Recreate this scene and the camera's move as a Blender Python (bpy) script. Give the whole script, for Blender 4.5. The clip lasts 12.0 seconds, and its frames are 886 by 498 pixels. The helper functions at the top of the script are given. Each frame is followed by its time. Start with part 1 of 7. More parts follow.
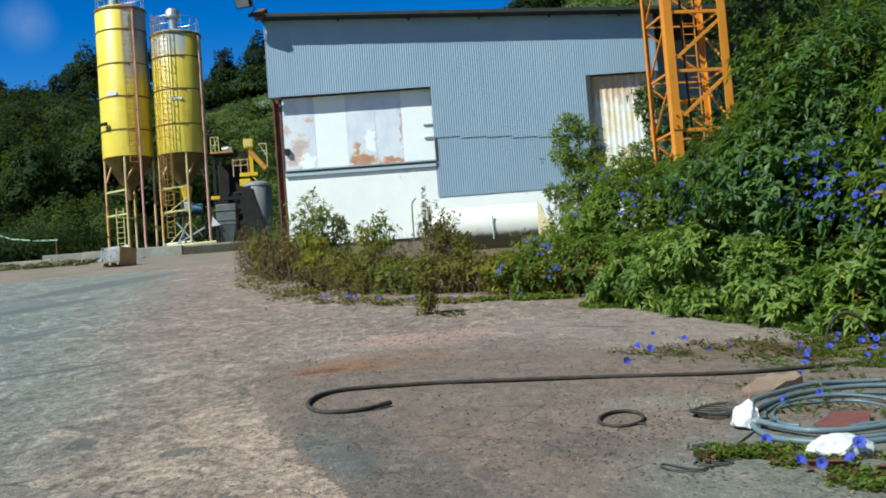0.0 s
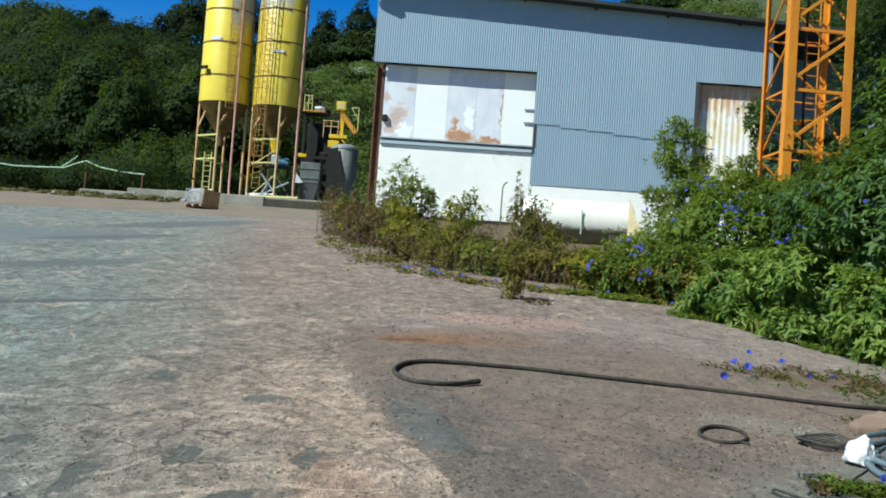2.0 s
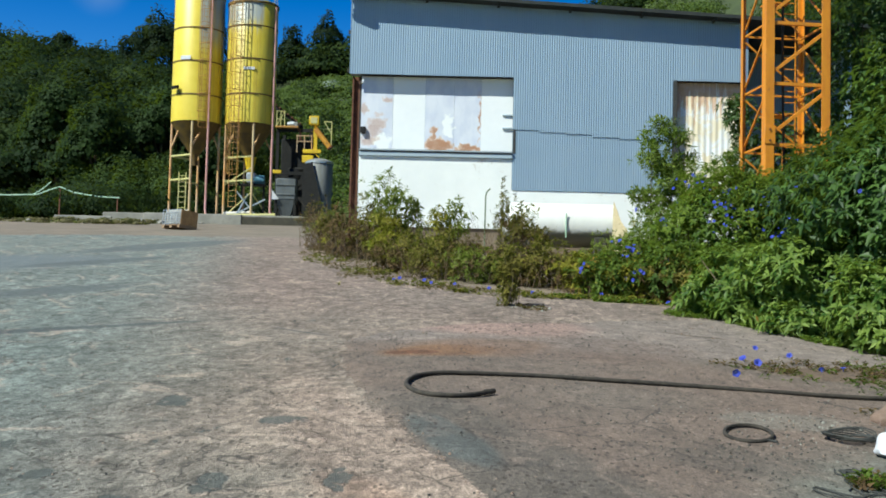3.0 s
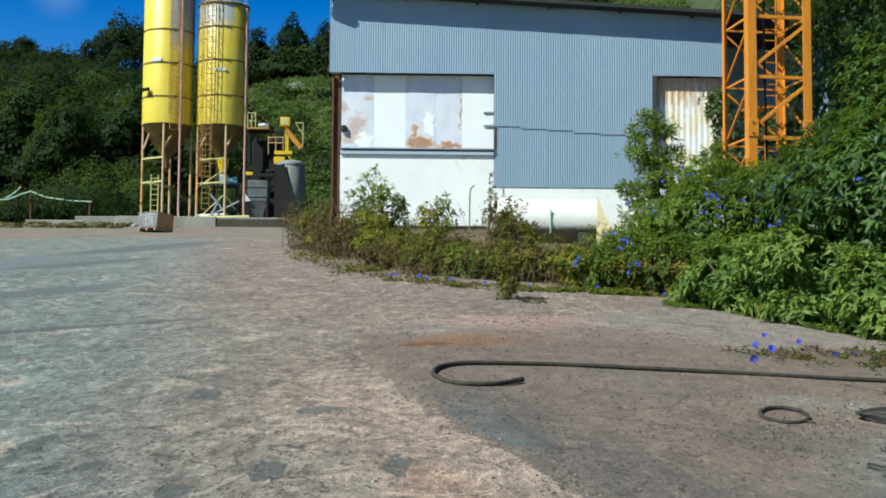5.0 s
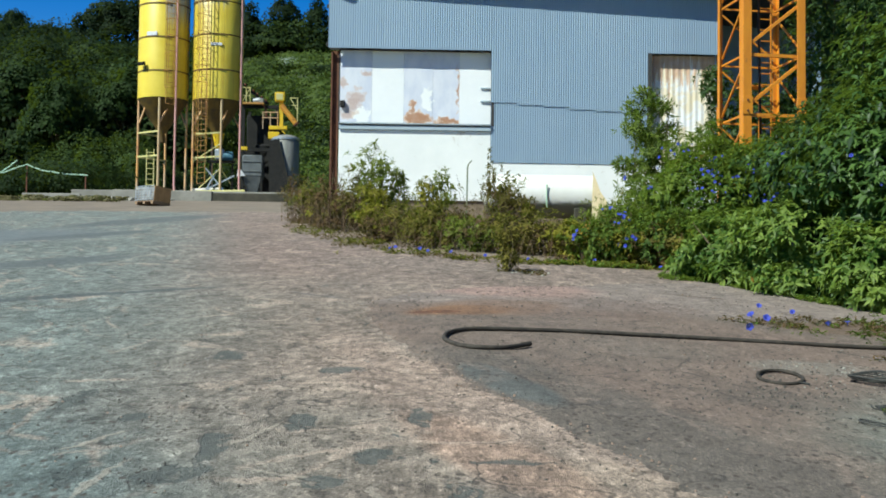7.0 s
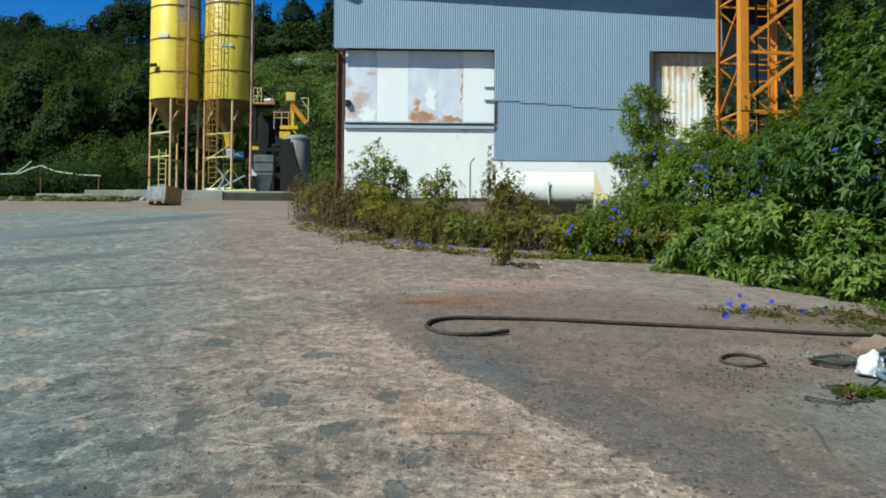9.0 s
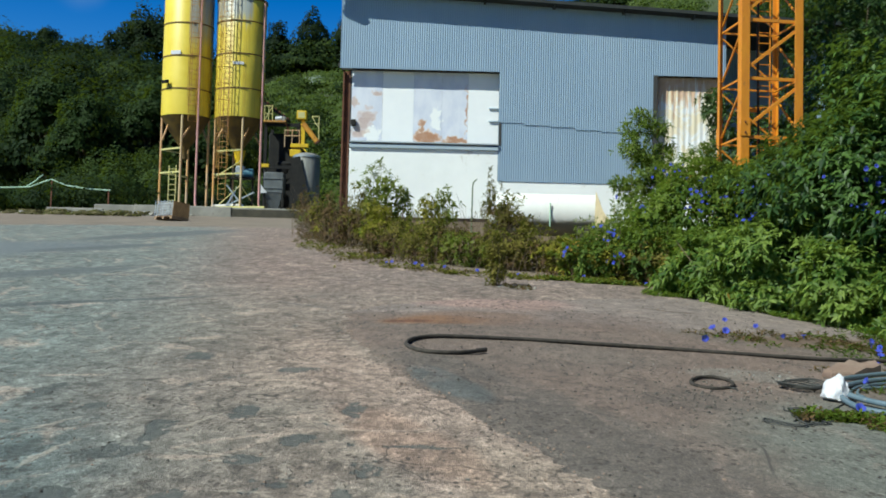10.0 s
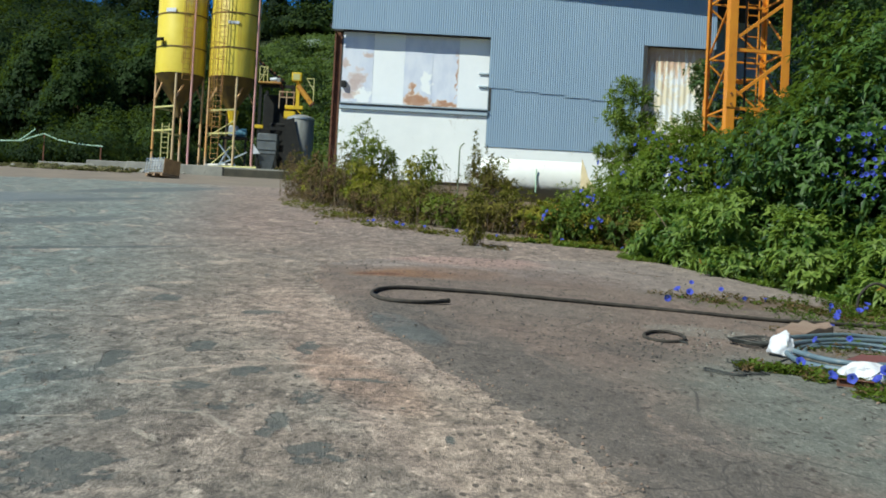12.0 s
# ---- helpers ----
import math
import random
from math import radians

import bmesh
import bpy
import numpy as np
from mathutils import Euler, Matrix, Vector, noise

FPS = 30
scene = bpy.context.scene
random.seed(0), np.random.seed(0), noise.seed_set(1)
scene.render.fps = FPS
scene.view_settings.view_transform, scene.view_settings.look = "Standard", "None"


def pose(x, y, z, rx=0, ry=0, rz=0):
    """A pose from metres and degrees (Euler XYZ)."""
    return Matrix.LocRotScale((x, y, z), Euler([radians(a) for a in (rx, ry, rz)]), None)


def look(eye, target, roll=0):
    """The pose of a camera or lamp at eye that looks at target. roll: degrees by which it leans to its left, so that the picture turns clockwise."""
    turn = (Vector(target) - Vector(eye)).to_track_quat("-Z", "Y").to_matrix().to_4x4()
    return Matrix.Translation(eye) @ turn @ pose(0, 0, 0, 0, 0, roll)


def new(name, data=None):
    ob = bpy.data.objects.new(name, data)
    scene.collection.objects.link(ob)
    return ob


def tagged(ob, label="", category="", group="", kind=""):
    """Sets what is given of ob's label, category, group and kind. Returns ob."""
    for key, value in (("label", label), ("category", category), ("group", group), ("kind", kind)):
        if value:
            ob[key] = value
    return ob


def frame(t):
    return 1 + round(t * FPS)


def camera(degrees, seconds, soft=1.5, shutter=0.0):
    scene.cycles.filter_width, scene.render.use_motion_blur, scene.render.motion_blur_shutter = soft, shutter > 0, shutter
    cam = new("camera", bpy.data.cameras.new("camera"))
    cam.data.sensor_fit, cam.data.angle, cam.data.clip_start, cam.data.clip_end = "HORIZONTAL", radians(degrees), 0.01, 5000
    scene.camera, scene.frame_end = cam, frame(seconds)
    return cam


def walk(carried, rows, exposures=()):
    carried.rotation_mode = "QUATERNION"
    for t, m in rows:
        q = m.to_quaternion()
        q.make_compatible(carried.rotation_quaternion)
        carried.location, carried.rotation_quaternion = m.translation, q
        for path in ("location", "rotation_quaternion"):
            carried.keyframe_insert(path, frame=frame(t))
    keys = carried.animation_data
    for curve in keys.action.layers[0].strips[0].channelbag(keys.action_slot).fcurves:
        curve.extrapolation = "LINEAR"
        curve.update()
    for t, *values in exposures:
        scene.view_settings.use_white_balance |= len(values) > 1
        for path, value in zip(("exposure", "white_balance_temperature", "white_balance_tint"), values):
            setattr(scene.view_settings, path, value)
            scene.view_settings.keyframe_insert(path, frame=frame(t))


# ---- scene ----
cam = camera(41.9, 12.0, soft=1.8)


PATH = [
    (0, (0.805, -0.165, 1.775), (0.861, 1.829, 1.910), -4.4),
    (0.5, (0.65, -0.132, 1.778), (0.816, 1.86, 1.858), -0.5),
    (1, (0.643, -0.058, 1.766), (0.83, 1.931, 1.853), 4.4),
    (1.5, (0.528, 0.096, 1.753), (0.668, 2.088, 1.855), 3.3),
    (2, (0.413, 0.268, 1.701), (0.349, 2.264, 1.811), 4.1),
    (2.5, (0.213, 0.38, 1.686), (0.209, 2.376, 1.804), 1.8),
    (3, (0.095, 0.467, 1.692), (0.074, 2.462, 1.821), 1.4),
    (3.2, (0.032, 0.488, 1.686), (0.04, 2.484, 1.806), 1.6),
    (4.8, (-0.416, 0.512, 1.577), (-0.385, 2.507, 1.716), 0.6),
    (5, (-0.474, 0.514, 1.572), (-0.435, 2.509, 1.704), 0.4),
    (5.5, (-0.57, 0.437, 1.55), (-0.543, 2.433, 1.669), 0.3),
    (6, (-0.644, 0.345, 1.539), (-0.609, 2.341, 1.668), 0.0),
    (6.5, (-0.658, 0.208, 1.518), (-0.61, 2.205, 1.632), 1.2),
    (7, (-0.69, 0.057, 1.47), (-0.634, 2.054, 1.562), 0.7),
    (7.2, (-0.686, -0.005, 1.454), (-0.621, 1.991, 1.555), 0.6),
    (8.8, (-0.414, -0.386, 1.382), (-0.398, 1.611, 1.49), -0.6),
    (9, (-0.349, -0.469, 1.376), (-0.32, 1.529, 1.466), 0.4),
    (9.5, (-0.188, -0.628, 1.365), (-0.126, 1.37, 1.421), 2.0),
    (10, (-0.02, -0.696, 1.365), (-0.013, 1.3, 1.489), 1.4),
    (10.5, (0.169, -0.829, 1.306), (0.236, 1.168, 1.394), 3.4),
    (11, (0.244, -0.925, 1.28), (0.265, 1.074, 1.337), 3.3),
    (11.5, (0.314, -0.942, 1.261), (0.316, 1.056, 1.366), 1.5),
    (12, (0.296, -0.966, 1.191), (0.313, 1.032, 1.261), 3.0),
]
EXPOSURE = [(0, 0.34, 6250, -5), (0.6, 0.35, 6250, -5), (7.2, 0.34, 6250, -5), (8.8, 0.19, 6250, -5), (12, 0.18, 6250, -5)]
walk(cam, [(t, look(eye, target, roll)) for t, eye, target, roll in PATH], EXPOSURE)


# ---- light ----
SUN = Vector((-0.56, -0.42, 0.72)).normalized()
world = bpy.data.worlds.new("world")
scene.world = world
world.use_nodes = True
sky = world.node_tree.nodes.new("ShaderNodeTexSky")
sky.sky_type, sky.sun_disc = "NISHITA", False
sky.sun_elevation = math.asin(SUN.z)
sky.sun_rotation = math.atan2(SUN.x, SUN.y)
sky.altitude, sky.air_density, sky.dust_density, sky.ozone_density = 1500.0, 1.35, 0.0, 3.5
deep = world.node_tree.nodes.new("ShaderNodeHueSaturation")
deep.inputs["Saturation"].default_value = 1.55
deep.inputs["Hue"].default_value = 0.523
world.node_tree.links.new(sky.outputs[0], deep.inputs["Color"])
# the clear sky pales toward the horizon and deepens overhead
up = world.node_tree.nodes.new("ShaderNodeSeparateXYZ")
world.node_tree.links.new(world.node_tree.nodes.new("ShaderNodeTexCoord").outputs["Generated"], up.inputs[0])
fall = world.node_tree.nodes.new("ShaderNodeMapRange")
fall.interpolation_type = "SMOOTHSTEP"
for socket, value in zip(("From Min", "From Max", "To Min", "To Max"), (0.05, 0.75, 2.0, 0.72)):
    fall.inputs[socket].default_value = value
world.node_tree.links.new(up.outputs["Z"], fall.inputs["Value"])
paler = world.node_tree.nodes.new("ShaderNodeVectorMath")
paler.operation = "SCALE"
world.node_tree.links.new(deep.outputs[0], paler.inputs[0])
world.node_tree.links.new(fall.outputs[0], paler.inputs["Scale"])
# one thin wisp of cloud over the ridge
wisp = world.node_tree.nodes.new("ShaderNodeVectorMath")
wisp.operation = "DISTANCE"
wisp.inputs[1].default_value = (-0.293, 0.918, 0.268)
world.node_tree.links.new(up.inputs[0].links[0].from_socket, wisp.inputs[0])
fray = world.node_tree.nodes.new("ShaderNodeTexNoise")
fray.inputs["Scale"].default_value, fray.inputs["Detail"].default_value = 38.0, 5.0
world.node_tree.links.new(up.inputs[0].links[0].from_socket, fray.inputs["Vector"])
near = world.node_tree.nodes.new("ShaderNodeMapRange")
near.interpolation_type = "SMOOTHSTEP"
for socket, value in zip(("From Min", "From Max", "To Min", "To Max"), (0.0, 0.030, 0.42, 0.0)):
    near.inputs[socket].default_value = value
world.node_tree.links.new(wisp.outputs["Value"], near.inputs["Value"])
thin = world.node_tree.nodes.new("ShaderNodeMath")
thin.operation = "MULTIPLY"
world.node_tree.links.new(near.outputs[0], thin.inputs[0])
world.node_tree.links.new(fray.outputs["Fac"], thin.inputs[1])
cloud = world.node_tree.nodes.new("ShaderNodeMix")
cloud.data_type = "RGBA"
cloud.inputs["B"].default_value = (7.0, 8.5, 11.0, 1.0)
world.node_tree.links.new(thin.outputs[0], cloud.inputs["Factor"])
world.node_tree.links.new(paler.outputs[0], cloud.inputs["A"])
world.node_tree.links.new(cloud.outputs["Result"], world.node_tree.nodes["Background"].inputs[0])
world.node_tree.nodes["Background"].inputs[1].default_value = 0.054
sun = new("sun", bpy.data.lights.new("sun", "SUN"))
sun.data.energy, sun.data.angle, sun.data.color = 5.65, radians(0.5), (1.0, 0.97, 0.92)
sun.matrix_world = look(SUN * 50, (0, 0, 0))


# ---- materials ----
class Nodes:
    """A small builder of node materials."""

    def __init__(self, name):
        self.mat = bpy.data.materials.new(name)
        self.mat.use_nodes = True
        self.tree = self.mat.node_tree
        self.bsdf = self.tree.nodes["Principled BSDF"]
        self.coord = self.add("ShaderNodeTexCoord").outputs["Object"]

    def add(self, kind):
        return self.tree.nodes.new(kind)

    def plug(self, value, socket):
        if isinstance(value, bpy.types.NodeSocket):
            self.tree.links.new(value, socket)
        elif isinstance(value, tuple) and len(value) == 3 and socket.type == "RGBA":
            socket.default_value = (*value, 1)
        else:
            socket.default_value = value

    def noise(self, scale, detail=4.0, rough=0.6, stretch=None, distort=0.0):
        n = self.add("ShaderNodeTexNoise")
        n.inputs["Scale"].default_value, n.inputs["Detail"].default_value = scale, detail
        n.inputs["Roughness"].default_value, n.inputs["Distortion"].default_value = rough, distort
        self.plug(self.stretched(stretch), n.inputs["Vector"])
        return n.outputs["Fac"]

    def stretched(self, stretch, place=(0, 0, 0), turn=0.0):
        if stretch is None:
            return self.coord
        m = self.add("ShaderNodeMapping")
        m.vector_type = "POINT"
        m.inputs["Scale"].default_value, m.inputs["Location"].default_value = stretch, place
        m.inputs["Rotation"].default_value = (0, 0, turn)
        self.plug(self.coord, m.inputs["Vector"])
        return m.outputs[0]

    def step(self, fac, low, high):
        r = self.add("ShaderNodeMapRange")
        r.interpolation_type = "SMOOTHSTEP"
        r.inputs["From Min"].default_value, r.inputs["From Max"].default_value = low, high
        self.plug(fac, r.inputs["Value"])
        return r.outputs[0]

    def math(self, how, a, b=0.0):
        m = self.add("ShaderNodeMath")
        m.operation = how
        self.plug(a, m.inputs[0])
        self.plug(b, m.inputs[1])
        return m.outputs[0]

    def mix(self, fac, a, b):
        m = self.add("ShaderNodeMix")
        m.data_type = "RGBA"
        self.plug(fac, m.inputs["Factor"])
        self.plug(a, m.inputs["A"])
        self.plug(b, m.inputs["B"])
        return m.outputs["Result"]

    def shade(self, colour, fac, low, high, at_low, at_high):
        """Scales a colour by a factor that runs from at_low to at_high with fac."""
        r = self.add("ShaderNodeMapRange")
        r.inputs["From Min"].default_value, r.inputs["From Max"].default_value = low, high
        r.inputs["To Min"].default_value, r.inputs["To Max"].default_value = at_low, at_high
        self.plug(fac, r.inputs["Value"])
        s = self.add("ShaderNodeVectorMath")
        s.operation = "SCALE"
        self.plug(colour, s.inputs[0])
        self.plug(r.outputs[0], s.inputs["Scale"])
        return s.outputs[0]

    def axis(self, which, low, high):
        x = self.add("ShaderNodeSeparateXYZ")
        self.plug(self.coord, x.inputs[0])
        return self.step(x.outputs[which], low, high)

    def oval(self, x, y, half_x, half_y, turn=0.0):
        """1 at the middle of an oval on the ground, 0 at its edge and beyond."""
        v = self.add("ShaderNodeVectorMath")
        v.operation = "SUBTRACT"
        self.plug(self.coord, v.inputs[0])
        v.inputs[1].default_value = (x, y, 0)
        m = self.add("ShaderNodeMapping")
        m.vector_type = "TEXTURE"
        m.inputs["Scale"].default_value, m.inputs["Rotation"].default_value = (half_x, half_y, 1e6), (0, 0, turn)
        self.plug(v.outputs[0], m.inputs["Vector"])
        d = self.add("ShaderNodeVectorMath")
        d.operation = "LENGTH"
        self.plug(m.outputs[0], d.inputs[0])
        return self.step(d.outputs["Value"], 1.0, 0.25)

    def warped(self, scale, amount, detail=5.0, rough=0.65):
        """The coordinates pushed about by noise, to fray the outline of stains."""
        n = self.add("ShaderNodeTexNoise")
        n.inputs["Scale"].default_value, n.inputs["Detail"].default_value, n.inputs["Roughness"].default_value = scale, detail, rough
        self.plug(self.coord, n.inputs["Vector"])
        off = self.add("ShaderNodeVectorMath")
        off.operation = "SUBTRACT"
        self.plug(n.outputs["Color"], off.inputs[0])
        off.inputs[1].default_value = (0.5, 0.5, 0.5)
        add = self.add("ShaderNodeVectorMath")
        add.operation = "MULTIPLY_ADD"
        self.plug(off.outputs[0], add.inputs[0])
        add.inputs[1].default_value = (amount,) * 3
        self.plug(self.coord, add.inputs[2])
        return add.outputs[0]

    def cracks(self, scale, width, distort=0.25):
        n = self.add("ShaderNodeTexNoise")
        n.inputs["Scale"].default_value = scale * 2.0
        self.plug(self.coord, n.inputs["Vector"])
        add = self.add("ShaderNodeVectorMath")
        add.operation = "MULTIPLY_ADD"
        self.plug(n.outputs["Color"], add.inputs[0])
        add.inputs[1].default_value = (distort / scale,) * 3
        self.plug(self.coord, add.inputs[2])
        v = self.add("ShaderNodeTexVoronoi")
        v.feature = "DISTANCE_TO_EDGE"
        v.inputs["Scale"].default_value = scale
        self.plug(add.outputs[0], v.inputs["Vector"])
        return self.step(v.outputs["Distance"], width, 0.0)

    def end(self, colour, rough=0.8, bump=None, strength=0.3, distance=0.01, metal=0.0, specular=None):
        self.plug(colour, self.bsdf.inputs["Base Color"])
        self.plug(rough, self.bsdf.inputs["Roughness"])
        self.plug(metal, self.bsdf.inputs["Metallic"])
        if specular is not None:
            self.bsdf.inputs["Specular IOR Level"].default_value = specular
        if bump is not None:
            b = self.add("ShaderNodeBump")
            b.inputs["Strength"].default_value, b.inputs["Distance"].default_value = strength, distance
            self.plug(bump, b.inputs["Height"])
            self.plug(b.outputs[0], self.bsdf.inputs["Normal"])
        return self.mat


def stain(n, c, colour, much, x, y, hx, hy, turn, low=0.1, high=0.5):
    fac = n.step(n.math("MULTIPLY", n.oval(x, y, hx, hy, turn), n.math("ADD", n.noise(2.5, 5), 0.5)), low, high)
    return n.mix(n.math("MULTIPLY", fac, much), c, colour)


def trowel_arcs(n, scale, count, width, seed, stretch):
    """Thin curved lines left by the trowel and by tyres: contours of a soft noise, broken here and there."""
    field = n.add("ShaderNodeTexNoise")
    field.inputs["Scale"].default_value, field.inputs["Detail"].default_value = scale, 1.5
    field.inputs["Roughness"].default_value, field.inputs["Distortion"].default_value = 0.3, 0.0
    n.plug(n.stretched(stretch, (seed, 2.3 * seed, 0)), field.inputs["Vector"])
    wave = n.math("FRACT", n.math("MULTIPLY", n.math("ADD", field.outputs["Fac"], n.math("MULTIPLY", n.noise(9.0, 5, 0.75), 0.05)), count))
    line = n.step(n.math("ABSOLUTE", n.math("SUBTRACT", wave, 0.5)), width, 0.0)
    return n.math("MULTIPLY", line, n.step(n.noise(1.3, 4, 0.6, (1.0, 0.7, 1.0), 0.3), 0.47, 0.60))


def worn_concrete(n, tones, dark, amount=1.0, broad=None):
    """Concrete worn by traffic: broad tones, a mottled skin, pale trowel arcs, dark bare patches, grit and cracks."""
    fine = n.noise(75, 3, 0.75, (1.0, 0.40, 1.0))
    grit = n.noise(18, 6, 0.75, (1.0, 0.46, 1.0))
    skin = n.noise(2.6, 10, 0.78, (1.1, 0.46, 1.0), 0.15)
    c = n.mix(n.step(n.noise(0.23, 3), 0.36, 0.64), tones[0], tones[1])
    if broad:
        c = broad(c)
    c = n.shade(c, skin, 0.41, 0.63, 1 - 0.13 * amount, 1 + 0.15 * amount)
    c = n.shade(c, n.noise(0.8, 8, 0.70, (1.0, 0.6, 1.0), 0.3), 0.46, 0.62, 1 + 0.04 * amount, 1 - 0.15 * amount)
    c = n.shade(c, n.noise(6.5, 6, 0.68, (1.0, 0.46, 1.0), 0.1), 0.40, 0.62, 1 + 0.14 * amount, 1 - 0.26 * amount)
    c = n.shade(c, n.noise(12, 5, 0.72, (1.0, 0.46, 1.0)), 0.42, 0.60, 1 + 0.14 * amount, 1 - 0.24 * amount)
    streak = n.noise(4.0, 6, 0.72, (0.9, 0.7, 1.0), 0.6)
    c = n.shade(c, streak, 0.53, 0.66, 1.0, 1 - 0.42 * amount)
    c = n.shade(c, n.noise(5.5, 6, 0.72, (0.9, 0.65, 1.0), 0.5), 0.55, 0.68, 1.0, 1 + 0.5 * amount)
    arcs = n.math("MAXIMUM", trowel_arcs(n, 0.40, 9.0, 0.11, 3.1, (1.0, 0.8, 1.0)), trowel_arcs(n, 0.55, 7.0, 0.08, 11.7, (1.0, 0.55, 1.0)))
    c = n.mix(n.math("MULTIPLY", arcs, 0.48 * amount), c, tuple(2.0 * v for v in tones[0]))
    scrape = trowel_arcs(n, 0.45, 8.0, 0.12, 23.0, (0.7, 1.0, 1.0))
    c = n.mix(n.math("MULTIPLY", scrape, 0.32 * amount), c, tuple(0.45 * v for v in tones[1]))
    patch = n.math("MAXIMUM", n.step(n.noise(1.7, 9, 0.70, (1.1, 0.6, 1.0), 0.2), 0.645, 0.668), n.step(n.noise(4.8, 8, 0.70, (1.0, 0.5, 1.0), 0.2), 0.655, 0.680))
    c = n.mix(n.math("MULTIPLY", patch, 0.80 * amount), c, n.shade(dark, fine, 0.3, 0.7, 0.8, 1.2))
    c = n.shade(c, grit, 0.55 if amount > 0.7 else 0.57, 0.63, 1.0, 0.58)
    c = n.shade(c, n.noise(28, 4, 0.7, (1.0, 0.38, 1.0)), 0.56, 0.66, 1.0, 1.6)
    spots = n.add("ShaderNodeTexVoronoi")
    spots.inputs["Scale"].default_value = 17.0
    n.plug(n.stretched((1.0, 0.5, 1.0)), spots.inputs["Vector"])
    dots = n.math("MULTIPLY", n.step(spots.outputs["Distance"], 0.33, 0.26), n.step(n.noise(2.0, 6, 0.7), 0.47, 0.55))
    c = n.mix(n.math("MULTIPLY", dots, 0.8), c, tuple(0.26 * v for v in tones[0]))
    c = n.shade(c, fine, 0.3, 0.7, 0.52, 1.55)
    crack = n.math("MULTIPLY", n.cracks(0.30, 0.006), n.step(n.noise(0.5), 0.47, 0.57))
    thin = n.math("MULTIPLY", n.cracks(0.9, 0.014, 0.6), n.step(n.noise(0.8), 0.47, 0.55))
    c = n.mix(n.math("MULTIPLY", n.math("MAXIMUM", crack, thin), 0.75), c, (0.035, 0.03, 0.026))
    height = n.math("ADD", n.math("MULTIPLY", grit, 0.6), n.math("ADD", n.math("MULTIPLY", fine, 0.35), n.math("MULTIPLY", skin, 1.2)))
    height = n.math("ADD", height, n.math("MULTIPLY", arcs, 0.15))
    height = n.math("SUBTRACT", height, n.math("MULTIPLY", n.math("MAXIMUM", patch, scrape), 0.35))
    return c, height


YARD = ((0.246, 0.188, 0.148), (0.216, 0.184, 0.148))


